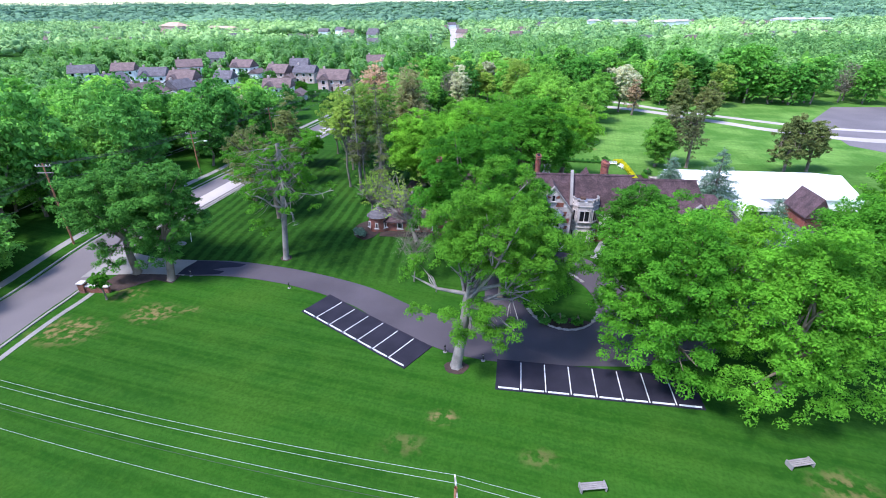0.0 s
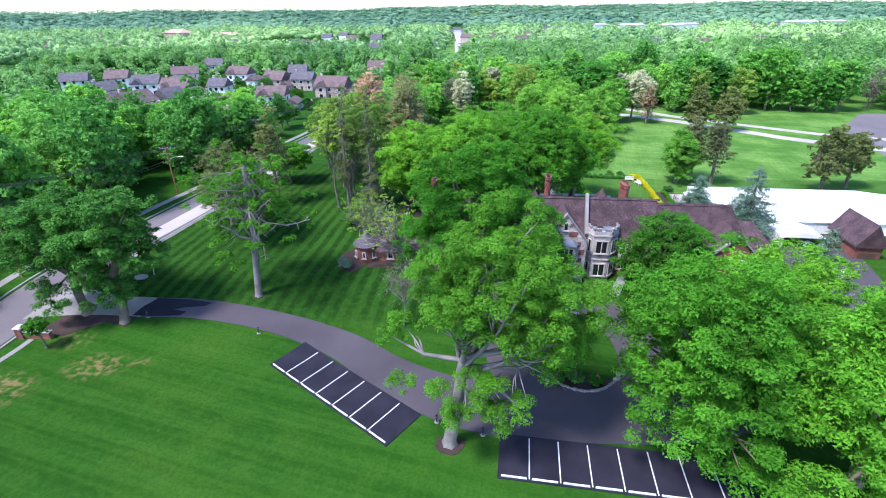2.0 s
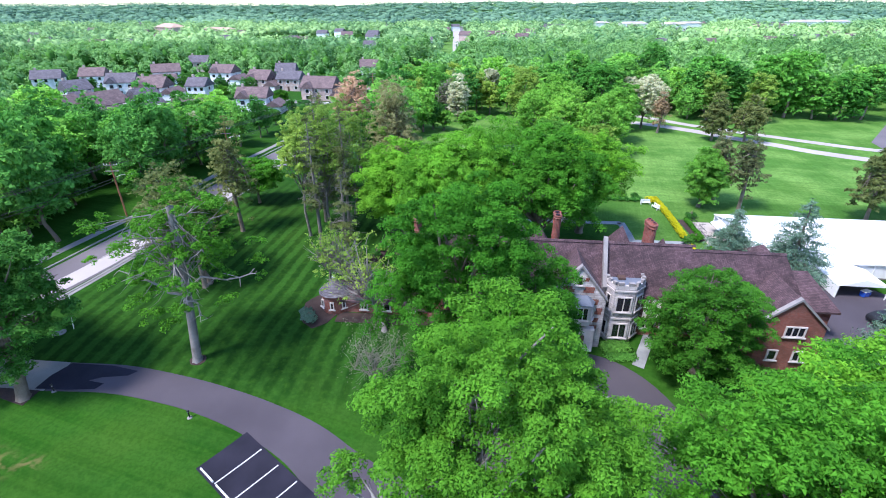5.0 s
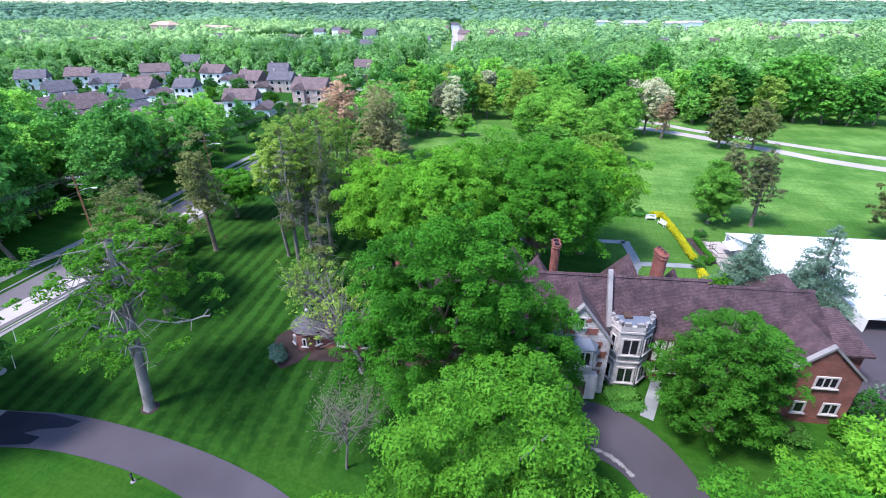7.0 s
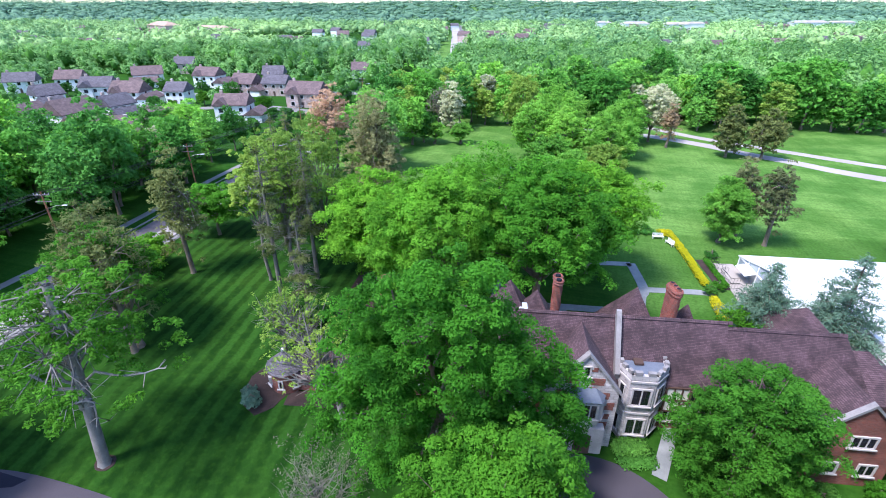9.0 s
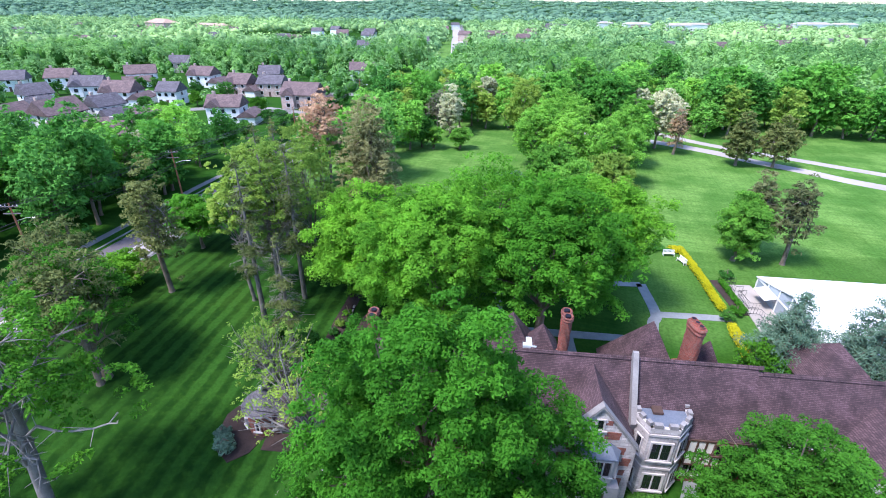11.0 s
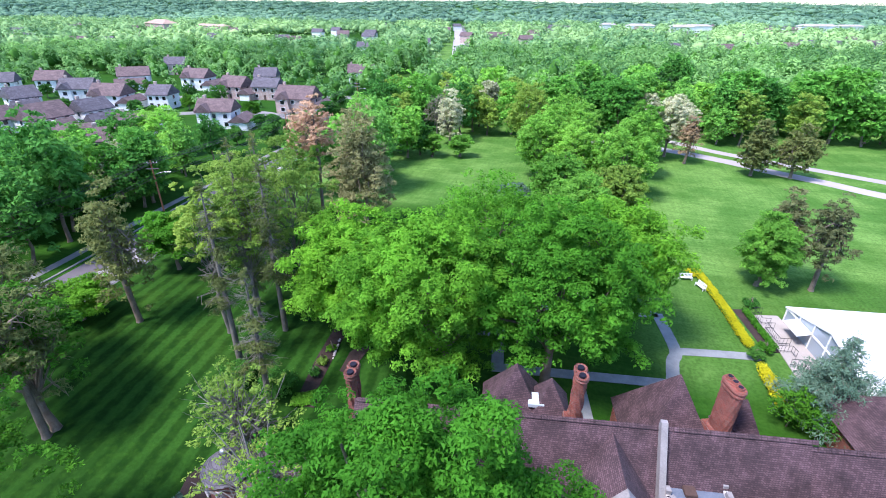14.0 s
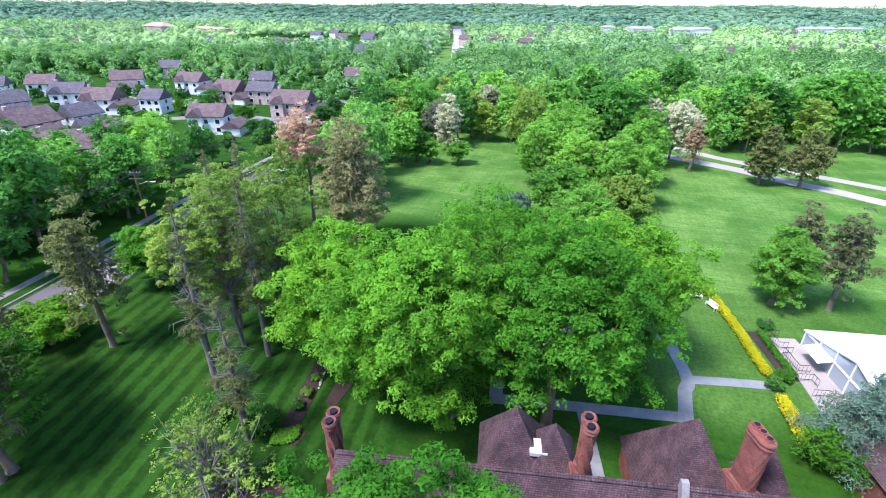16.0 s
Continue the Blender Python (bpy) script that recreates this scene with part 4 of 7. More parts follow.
hp("bay_roof", prism([(20.28, 83.1), (20.9, 82.1), (22.9, 82.1), (24.0, 83.3), (24.0, 85.0), (20.28, 85.0)], 9.5, 9.66), SLATE, label="flat blue-grey lead roof")
hp("roof_hatch", block(21.3, 83.4, 9.66, 22.1, 84.2, 9.95, 0.04), TIMBER, label="brown weathered roof hatch")
loop = [(20.0, 84.0), (20.0, 83.2), (20.7, 81.8), (23.0, 81.8), (24.3, 83.2), (24.3, 84.9)]
for a, b in zip(loop, loop[1:]):
    L = math.hypot(b[0] - a[0], b[1] - a[1])
    ang = math.degrees(math.atan2(b[1] - a[1], b[0] - a[0]))
    pm = pose(a[0], a[1], 0, 0, 0, ang)

    def length(name, *c, under=None):
        q = box(bmesh.new(), *c)
        bmesh.ops.transform(q, matrix=HM @ pm, verts=q.verts)
        return part(name, q, COPING if name == "merlon" else STONE, under or house)

    wall_top = length("battlement", -0.02, 0.0, 9.5, L + 0.02, 0.3, 9.82)
    n = max(1, round(L / 0.95))
    for i in range(n):
        length("merlon", L * (i + 0.22) / n, -0.02, 9.815, L * (i + 0.78) / n, 0.32, 10.18, under=wall_top)
    length("string_course", -0.05, -0.08, 9.0, L + 0.05, 0.05, 9.2)
    length("string_course", -0.05, -0.08, 5.3, L + 0.05, 0.05, 5.5)
for z in (2.9, 6.5):
    window(21.85, 81.78, z, 1.5, 1.75, 2, 1)
    window(23.67, 82.48, z, 1.1, 1.75, 2, 1, face=47)
    window(20.33, 82.48, z, 0.5, 1.75, 1, 1, face=-63)
# half-timbered bays
for x0, x1 in ((24.5, 29.4), (1.0, 13.2), (29.6, 35.6)):
    hp("plaster_panel", block(x0, 83.02, 4.9, x1, 83.5, 7.75), PLASTER, label="white plaster between dark timbers")
    for z in (4.8, 6.15, 7.6):
        hp("timber_beam", block(x0, 82.95, z, x1, 83.1, z + 0.17), TIMBER, label="dark exposed timber")
    n = int((x1 - x0) / 0.62)
    for i in range(n + 1):
        q = x0 + (x1 - x0) * i / n
        hp("timber_stud", block(q - 0.07, 82.96, 4.97, q + 0.07, 83.1, 7.6), TIMBER)
        if i % 4 == 1 and i < n - 1:
            w = (x1 - x0) / n
            hp("timber_brace", solid([(q + a, y, z) for y in (82.955, 83.08) for a, z in ((0.0, 5.0), (0.16, 5.0), (2 * w, 6.15), (2 * w - 0.16, 6.15))], [(0, 1, 2, 3), (7, 6, 5, 4), (0, 4, 5, 1), (1, 5, 6, 2), (2, 6, 7, 3), (3, 7, 4, 0)]), TIMBER)
for x in (27.3, 31.2, 33.6, 4, 8, 11.5):
    window(x, 82.93, 6.4, 1.3, 1.0, 3, surround=TIMBER)
for x in (25.6, 27.8, 31.2, 33.6, 4, 8, 11.5):
    window(x, 83.48, 3.3, 1.5, 1.2, 3)
# brick wing with a coped gable
hp("wall", wall_gable_y(79.2, 0.45, 38.6, 2.9, 3.5, 0.2, 8.1, 7.4, 10.75), BRICK, label="red brick gable of the service wing")
hp("wall", block(35.9, 79.6, 0.2, 41.9, 84.0, 7.3), BRICK)
hp("roof", gable_roof_y(79.45, 86.2, 38.6, 3.05, 3.7, 8.0, 7.25, 10.95), TILES, label="plum-coloured tile roof of the service wing")
for h, e in ((-3.0, 8.0), (3.65, 7.25)):
    hp("coping", solid([(38.6, 79.0, 10.7), (38.6, 79.5, 10.7), (38.6 + h, 79.5, e), (38.6 + h, 79.0, e), (38.6, 79.0, 11.02), (38.6, 79.5, 11.02), (38.6 + h, 79.5, e + 0.3), (38.6 + h, 79.0, e + 0.3)], [(0, 1, 2, 3), (7, 6, 5, 4), (0, 4, 5, 1), (1, 5, 6, 2), (2, 6, 7, 3), (3, 7, 4, 0)]), COPING)
window(39.1, 79.18, 6.3, 1.8, 1.05, 3)
window(37.6, 79.18, 3.1, 0.8, 1.1, 1)
window(40.4, 79.18, 3.1, 1.2, 1.1, 2)
hp("wall", block(41.0, 84.5, 0.2, 46.0, 92.0, 6.6), BRICK)
hp("roof", gable_roof_x(40.6, 46.6, 88.0, 4.0, 6.5, 9.6, hip1=2.5), TILES)
# rear wings with hipped roofs
for cx, cy, hx, hy, ea, tp in ((23.3, 92.6, 3.7, 4.4, 5.6, 12.5), (9.9, 91.3, 2.7, 2.7, 8.8, 13.3), (12.7, 90.6, 1.7, 1.9, 9.8, 12.7), (43.0, 96.0, 3.6, 4.2, 5.6, 9.1), (28.3, 91.6, 1.6, 1.6, 8.0, 11.4)):
    hp("wall", block(cx - hx + 0.3, 88.5, 0.2, cx + hx - 0.3, cy + hy - 0.3, ea), BRICK)
    q = solid([(cx - hx, cy - hy, ea - 0.2), (cx + hx, cy - hy, ea - 0.2), (cx + hx, cy + hy, ea - 0.2), (cx - hx, cy + hy, ea - 0.2), (cx, cy - 0.15, tp), (cx, cy + 0.15, tp)], [(0, 1, 4), (1, 2, 5, 4), (2, 3, 5), (3, 0, 4, 5), (3, 2, 1, 0)])
    hp("roof", q, TILES, label="hipped plum-coloured tile roof")
hp("skylight", block(10.9, 89.4, 10.6, 12.2, 90.8, 11.0, 0.05), glassy("frosted_glass", (0.50, 0.56, 0.62)), label="pale glazed roof light")


def chimney(x, y, top, base, pots, r=0.40):
    """Moulded brick stacks with twisted ribs on a square base."""
    stack = hp("chimney", block(x - 0.75 - 0.15 * (pots > 2), y - 0.65, base, x + 0.75 + 0.15 * (pots > 2), y + 0.65, base + 1.6, 0.05), BRICK, label="twisted red brick chimney stack")
    spots = {2: ((-0.0, -0.42), (0.0, 0.42)), 4: ((-0.30, 0.16), (0.30, -0.16))}[pots]
    for sx, sy in spots:
        bm = bmesh.new()
        n, rows = 30, 34
        rings = []
        h = top - base - 1.5
        for i in range(rows + 1):
            z = base + 1.5 + h * i / rows
            f = i / rows
            flare = 1.0 + (0.12 if f > 0.985 else 0.30 if f > 0.95 else 0.10 if f > 0.925 else 0.24 if f > 0.89 else 0.22 if f < 0.06 else -0.04)
            row = []
            for k in range(n):
                a = 6.2832 * k / n
                rib = 0.0 if f > 0.885 or f < 0.06 else 0.16 * (1 - 2 * abs(math.sin(3 * a + f * 9)))
                rr = r * (flare + rib)
                row.append(bm.verts.new((x + sx + math.cos(a) * rr, y + sy + math.sin(a) * rr, z)))
            rings.append(row)
        for a, b in zip(rings, rings[1:]):
            for k in range(n):
                bm.faces.new((a[k], a[(k + 1) % n], b[(k + 1) % n], b[k]))
        last = [bm.verts.new((v.co.x * 0.3 + (x + sx) * 0.7, v.co.y * 0.3 + (y + sy) * 0.7, v.co.z - 0.25)) for v in rings[-1]]
        for k in range(n):
            bm.faces.new((rings[-1][k], rings[-1][(k + 1) % n], last[(k + 1) % n], last[k]))
        bm.faces.new(last)
        bmesh.ops.transform(bm, matrix=HM, verts=bm.verts)
        flue = part("flue", bm, BRICK, stack)
        # solid dark disc in place of the shade down the flue
        hole = bmesh.new()
        bmesh.ops.create_cone(hole, cap_ends=True, segments=14, radius1=r * 0.62, radius2=r * 0.62, depth=0.3, matrix=HM @ Matrix.Translation((x + sx, y + sy, top - 0.12)))
        part("flue_shade_disc", hole, SEALED, flue, "dark disc standing for the shaded flue opening")


chimney(-2.6, 87.2, 15.1, 8.0, 2)
chimney(14.3, 88.3, 15.7, 9.5, 2)


def broad_chimney(x, y, top, base, turn=0.0, r=0.42, half=0.56):
    """A long stack of three flues in one moulded brick body, with lozenge ribs and a rounded cap."""
    m = HM @ pose(x, y, 0, 0, 0, turn)
    foot = block(-0.7, -1.25, base, 0.7, 1.25, base + 1.5, 0.05)
    bmesh.ops.transform(foot, matrix=m, verts=foot.verts)
    stack = part("chimney", foot, BRICK, house, "broad moulded red brick chimney stack with three flues")
    bm, rings, rows, n = bmesh.new(), [], 40, 44
    h = top - base - 1.4
    around = []
    for k in range(n):
        a = 6.2832 * k / n
        around.append((math.cos(a), math.sin(a), half if math.sin(a) > 0.001 else -half if math.sin(a) < -0.001 else 0.0))
    for i in range(rows + 1):
        f = i / rows
        flare = 1.12 if f > 0.985 else 1.30 if f > 0.93 else 1.12 if f > 0.90 else 1.22 if f > 0.87 else 1.28 if f < 0.05 else 1.0
        row = []
        for k, (c, q, shift) in enumerate(around):
            rib = 0.0 if f > 0.86 or f < 0.05 else 0.09 * (abs(math.sin(k * 0.571 + f * 11)) - abs(math.sin(k * 0.571 - f * 11)))
            row.append(bm.verts.new((c * r * (flare + rib), q * r * (flare + rib) + shift, base + 1.4 + h * f)))
        rings.append(row)
    for a, b in zip(rings, rings[1:]):
        for k in range(n):
            bm.faces.new((a[k], a[(k + 1) % n], b[(k + 1) % n], b[k]))
    bm.faces.new(rings[-1])
    bmesh.ops.transform(bm, matrix=m, verts=bm.verts)
    body = part("flue", bm, BRICK, stack)
    for q in (-0.60, 0.0, 0.60):
        rim = bmesh.new()
        bmesh.ops.create_cone(rim, cap_ends=True, segments=16, radius1=0.28, radius2=0.26, depth=0.24, matrix=m @ Matrix.Translation((0, q, top + 0.1)))
        part("flue_rim", rim, BRICK, body)
        # dark disc on the rim, painted shade for an open flue
        hole = bmesh.new()
        bmesh.ops.create_cone(hole, cap_ends=True, segments=14, radius1=0.19, radius2=0.19, depth=0.05, matrix=m @ Matrix.Translation((0, q, top + 0.205)))
        part("flue_shade_disc", hole, SEALED, body, "dark disc standing for the shaded flue opening")


broad_chimney(25.9, 90.0, 14.3, 8.0, 12)
# low brick wing and its turret
hp("wall", block(-12.5, 84.4, 0.6, -0.8, 88.4, 4.3), BRICK, label="low red brick wing")
hp("roof", gable_roof_x(-12.9, -0.6, 86.4, 2.5, 4.25, 5.9), TILES)
for x in (-9.5, -6.5, -3.2):
    window(x, 84.38, 2.9, 0.7, 1.1, 1)
tur = bmesh.new()
bmesh.ops.create_cone(tur, cap_ends=True, segments=20, radius1=1.75, radius2=1.75, depth=4.4, matrix=Matrix.Translation((-13.5, 85.3, 2.8)))
hp("turret", tur, BRICK, label="round red brick garden turret")
cone = bmesh.new()
bmesh.ops.create_cone(cone, cap_ends=True, segments=20, radius1=2.1, radius2=0.12, depth=1.7, matrix=Matrix.Translation((-13.5, 85.3, 5.8)))
hp("turret_roof", cone, SHINGLE, label="grey conical roof")
fin = bmesh.new()
bmesh.ops.create_uvsphere(fin, u_segments=10, v_segments=8, radius=0.28, matrix=Matrix.Translation((-13.5, 85.3, 6.8)))
hp("finial", fin, STEEL)
window(-13.5, 83.53, 3.1, 0.3, 0.9, 1)
window(-12.1, 84.1, 3.1, 0.3, 0.9, 1, face=42)
window(-14.9, 84.1, 3.1, 0.3, 0.9, 1, face=-42)

# ---- marquee and carriage house ----
tent = thing("marquee", "large white vinyl event marquee with clear gable panels in white frames", "tent", (61.9, 106.2, 3.0), -3.0)
TX, TY, TE, TR = 15.6, 8.3, 2.2, 4.3  # half length, half width, eave and ridge over the floor


def tent_top(y):
    return TR - (TR - TE) * abs(y) / TY


prof = [(-TY - 0.25, TE - 0.06), (-TY * 0.5, (TE + TR) / 2 - 0.05), (0, TR), (TY * 0.5, (TE + TR) / 2 - 0.05), (TY + 0.25, TE - 0.06)]
np_ = len(prof)
tp = [(x, y, z + dz) for dz in (0, -0.18) for x in (-TX - 0.2, TX + 0.2) for y, z in prof]
tf = []
for k in range(np_ - 1):
    tf += [(k, np_ + k, np_ + k + 1, k + 1), (2 * np_ + k + 1, 3 * np_ + k + 1, 3 * np_ + k, 2 * np_ + k), (k, k + 1, 2 * np_ + k + 1, 2 * np_ + k), (np_ + k + 1, np_ + k, 3 * np_ + k, 3 * np_ + k + 1)]
tf += [(0, 2 * np_, 3 * np_, np_), (np_ - 1, 2 * np_ - 1, 4 * np_ - 1, 3 * np_ - 1)]
part("canopy", solid(tp, tf), TENTMAT, tent)
clear = glassy("clear_vinyl", (0.30, 0.35, 0.40))
for i in range(11):
    for yy in (-TY, TY):
        part("post", block(-TX + i * TX / 5 - 0.07, yy - 0.07, -0.2, -TX + i * TX / 5 + 0.07, yy + 0.07, TE - 0.2), WHITEPAINT, tent)
ends = [-TY, -TY * 0.66, -TY * 0.33, 0.0, TY * 0.33, TY * 0.66, TY]
for sx in (-1, 1):
    for yy in ends:
        part("post", block(sx * TX - 0.09, yy - 0.09, -0.2, sx * TX + 0.09, yy + 0.09, tent_top(yy) - 0.18), WHITEPAINT, tent)
    part("rail", block(sx * TX - 0.1, -TY, TE - 0.32, sx * TX + 0.1, TY, TE - 0.1), WHITEPAINT, tent)
    for a, b in zip(ends, ends[1:]):
        part("side_panel", block(sx * TX - 0.015, a + 0.1, -0.1, sx * TX + 0.015, b - 0.1, TE - 0.33), clear, tent, "clear grey vinyl panel")
        za, zb = tent_top(a) - 0.2, tent_top(b) - 0.2
        pts = [(sx * TX + dx, y, z) for dx in (-0.015, 0.015) for y, z in ((a + 0.1, TE - 0.09), (b - 0.1, TE - 0.09), (b - 0.1, max(zb, TE - 0.05)), (a + 0.1, max(za, TE - 0.05)))]
        part("gable_panel", solid(pts, [(0, 1, 2, 3), (7, 6, 5, 4), (0, 4, 5, 1), (1, 5, 6, 2), (2, 6, 7, 3), (3, 7, 4, 0)]), clear, tent, "clear grey vinyl panel")
        pts = [(sx * TX + dx, y, z + dz) for dx in (-0.1, 0.1) for y, z, dz in ((a, za, -0.12), (b, zb, -0.12), (b, zb, 0.03), (a, za, 0.03))]
        part("rafter", solid(pts, [(0, 1, 2, 3), (7, 6, 5, 4), (0, 4, 5, 1), (1, 5, 6, 2), (2, 6, 7, 3), (3, 7, 4, 0)]), WHITEPAINT, tent)
part("awning", solid([(-TX - 1.7, 2.6, 1.75), (-TX - 1.7, 5.8, 1.75), (-TX - 0.1, 5.8, 2.15), (-TX - 0.1, 2.6, 2.15), (-TX - 1.7, 2.6, 1.67), (-TX - 1.7, 5.8, 1.67), (-TX - 0.1, 5.8, 2.07), (-TX - 0.1, 2.6, 2.07)], [(0, 1, 2, 3), (7, 6, 5, 4), (0, 4, 5, 1), (1, 5, 6, 2), (2, 6, 7, 3), (3, 7, 4, 0)]), TENTMAT, tent, "small white awning over the door")
part("side_panel", block(-TX + 0.1, -TY - 0.02, -0.1, TX - 0.1, -TY + 0.02, TE - 0.2), TENTMAT, tent, "white vinyl side")
part("floor", block(-TX, -TY, -0.35, TX, TY, -0.12), WOODGREY, tent, "grey boarded floor")
canopy2 = thing("entrance_canopy", "small white peaked entrance canopy of the marquee", "tent", (56.6, 95.2, 2.4), -3.0)
part("canopy", solid([(-3.2, -2.6, 2.0), (3.2, -2.6, 2.0), (3.2, 2.6, 2.0), (-3.2, 2.6, 2.0), (0, -2.6, 3.0), (0, 2.6, 3.0)], [(0, 4, 5, 3), (1, 2, 5, 4), (0, 1, 4), (2, 3, 5), (3, 2, 1, 0)]), TENTMAT, canopy2)
part("side_flap", block(-3.2, -2.5, 0.1, -3.15, 2.5, 2.0), TENTMAT, canopy2, "white vinyl side flap")
for sx in (-3.1, 3.1):
    for sy in (-2.5, 2.5):
        part("post", block(sx - 0.06, sy - 0.06, -0.5, sx + 0.06, sy + 0.06, 2.0), WHITEPAINT, canopy2)

carr = thing("carriage_house", "small red brick carriage house with a plum tile roof", "house", (64.6, 93.6, 1.2), -4)
part("wall", wall_gable_y(-4, 0.4, 0, 1.9, 1.9, -0.5, 3.6, 3.6, 6.6), BRICK, carr)
part("wall", block(-1.9, -3.6, -0.5, 1.9, 3.0, 3.6), BRICK, carr)
part("roof", gable_roof_y(-4.3, 3.3, 0, 2.2, 2.2, 3.4, 3.4, 6.9), TILES, carr)
part("door", block(-1.3, -4.06, -0.4, 1.3, -3.9, 2.2), TIMBER, carr, "dark timber garage door")


def railing(pts, h=1.0):
    root = thing("railing", "black metal railing at the edge of the patio", "railing", (pts[0][0], pts[0][1], land(*pts[0]) + 0.1), 0, "railings of the patio")
    x0, y0 = pts[0]
    for (ax, ay), (bx, by) in zip(pts, pts[1:]):
        for z in (0.25, h):
            V, F = tube([[((ax - x0, ay - y0, z), 0.03), ((bx - x0, by - y0, z), 0.03)]], 6)
            put("rail", mesh_np("rail", V, F), METAL, root)
        n = max(2, int(math.hypot(bx - ax, by - ay) / 0.35))
        for k in range(n + 1):
            px, py = ax + (bx - ax) * k / n - x0, ay + (by - ay) * k / n - y0
            V, F = tube([[((px, py, 0), 0.016), ((px, py, h), 0.016)]], 5)
            put("baluster", mesh_np("baluster", V, F), METAL, root)


railing([(44.6, 116.6), (43.4, 116.6), (43.4, 114.2), (44.4, 114.2)])
railing([(44.4, 113.2), (43.4, 113.2), (43.3, 110.0), (44.6, 110.0)])
railing([(42.4, 108.6), (44.0, 108.6), (44.0, 107.6)])
railing([(42.6, 106.2), (44.2, 106.2), (44.6, 104.0)])

# pale concrete lane and fresh sealer on the drive
tagged(part("concrete_lane", ribbon(swung([(-57.6, 84, 3.4), (-54.9, 97, 3.6), (-52.0, 115, 3.6), (-49.6, 132, 3.6), (-46.5, 150, 3.6), (-42, 175, 3.6), (-36, 210, 3.6), (-31, 250, 3.6)]), 0.05, 0.2, 2), PALEROAD), "pale concrete lane along one side of the road", "road", kind="structure")
tagged(part("sealer_patch", slab([(-41.6, 74.9), (-42.8, 73.0), (-43.2, 71.2), (-39.5, 71.25), (-36.5, 71.5), (-36.0, 72.3), (-38.0, 72.6), (-36.8, 73.1), (-34.0, 73.5), (-33.2, 74.2), (-36.5, 74.8)], 0.062, 0.1, 1.0), SEALED), "fresh dark sealer patch on the drive", "driveway", kind="structure")
tagged(part("far_street", ribbon([(-28, 300, 8.4), (-19, 380, 8.8), (-12, 460, 10), (-14, 513, 11), (-18.5, 626, 13), (-27, 808, 13), (-38, 1007, 14), (-54, 1270, 14)], 0.07, 0.2, 2), PALEROAD), "straight pale street through the far woods", "road", kind="structure")
# ---- trees near the house ----
# the darker OAK colour on this maple stands in for cloud shade
broadleaf("maple_tree", "old maple with forked pale limbs beside the parking bay", (1.7, 52.6), (5.9, 54.8, 15.8), (8.8, 7.2, 7.2), OAK, 66000, 0.26, 0.55, fork=(1.2, 0.3, 10.4), bark=GREYBARK, limbs_n=24, twigs=4, low=-0.75, lobe=(1.0, 1.9), cover=1.15, more=((3.6, 51.4, 9.0, 1.6), (6.0, 51.6, 8.5, 1.7), (-2.4, 51.8, 8.0, 1.3), (14.0, 55, 12.5, 1.8), (15.0, 57, 14.5, 1.8), (12.6, 53, 15.5, 2.0), (12.4, 54, 10, 1.9), (13.0, 55.4, 8.4, 1.8), (11.0, 52, 9.4, 1.9), (12.4, 53, 12.4, 1.9), (14.4, 57, 10.4, 1.8), (15, 59, 12, 1.8), (6, 58, 22.4, 1.8), (9, 57, 21.6, 1.8), (3, 57.5, 21.6, 1.7), (-2.4, 53, 13.5, 1.5), (-3.4, 53.6, 11.8, 1.3), (9.5, 53, 9.5, 1.8), (8.0, 50.5, 7.0, 1.6), (4.4, 50.4, 6.6, 1.6), (1.2, 50.2, 8.2, 1.6), (6.5, 51, 5.6, 1.8), (2.6, 50, 6.0, 1.7), (7.6, 52.5, 11, 2.0), (11.5, 53, 11.5, 2.0)), seed=11)
broadleaf("maple_tree", "tall maple with a full green crown before the house", (3.2, 78.0), (3.6, 76.6, 13.3), (9.8, 7.8, 12.1), MAPLE, 78000, 0.30, 0.6, fork=(0.3, 0, 7.5), limbs_n=26, lobe=(1.0, 1.9), low=-0.6, cover=1.4, more=((13.6, 75.5, 11, 1.9), (13.2, 77, 13.5, 1.8), (14.0, 77, 8.5, 1.8), (13.5, 74, 6, 1.8), (12, 71.5, 5, 1.7), (9, 71, 6, 1.8), (6, 71, 5, 1.7), (11, 72, 8, 1.9), (13.2, 73.5, 7.0, 1.8), (7, 70.5, 10, 2.0), (13, 76, 9.5, 1.9), (11.5, 75, 12, 1.8), (10, 78, 15, 1.7), (14.6, 76.5, 6.5, 1.6), (-4, 75, 13, 1.9), (12.2, 79, 12, 1.6), (13.5, 79.5, 10.5, 1.9), (12.8, 80, 12.6, 1.8), (11, 79.5, 13.8, 1.9), (14.2, 78.4, 8.6, 1.8), (2, 71, 9, 2.0), (4, 70.5, 6.5, 2.0), (-1, 72, 6.5, 1.9), (8.5, 72, 10.5, 2.0), (0, 71.5, 12, 2.0), (-4.5, 74, 8.5, 1.8), (-5.5, 76, 11, 1.9)), seed=12)
broadleaf("maple_tree", "full green maple between the drive and the house", (7.6, 67.4), (8.6, 67.8, 9.8), (7.2, 5.4, 8.0), MAPLE, 30000, 0.31, 0.35, limbs_n=18, lobe=(1.0, 1.9), low=-0.85, seed=19)
GRP = "broad maples by the carriage circle"
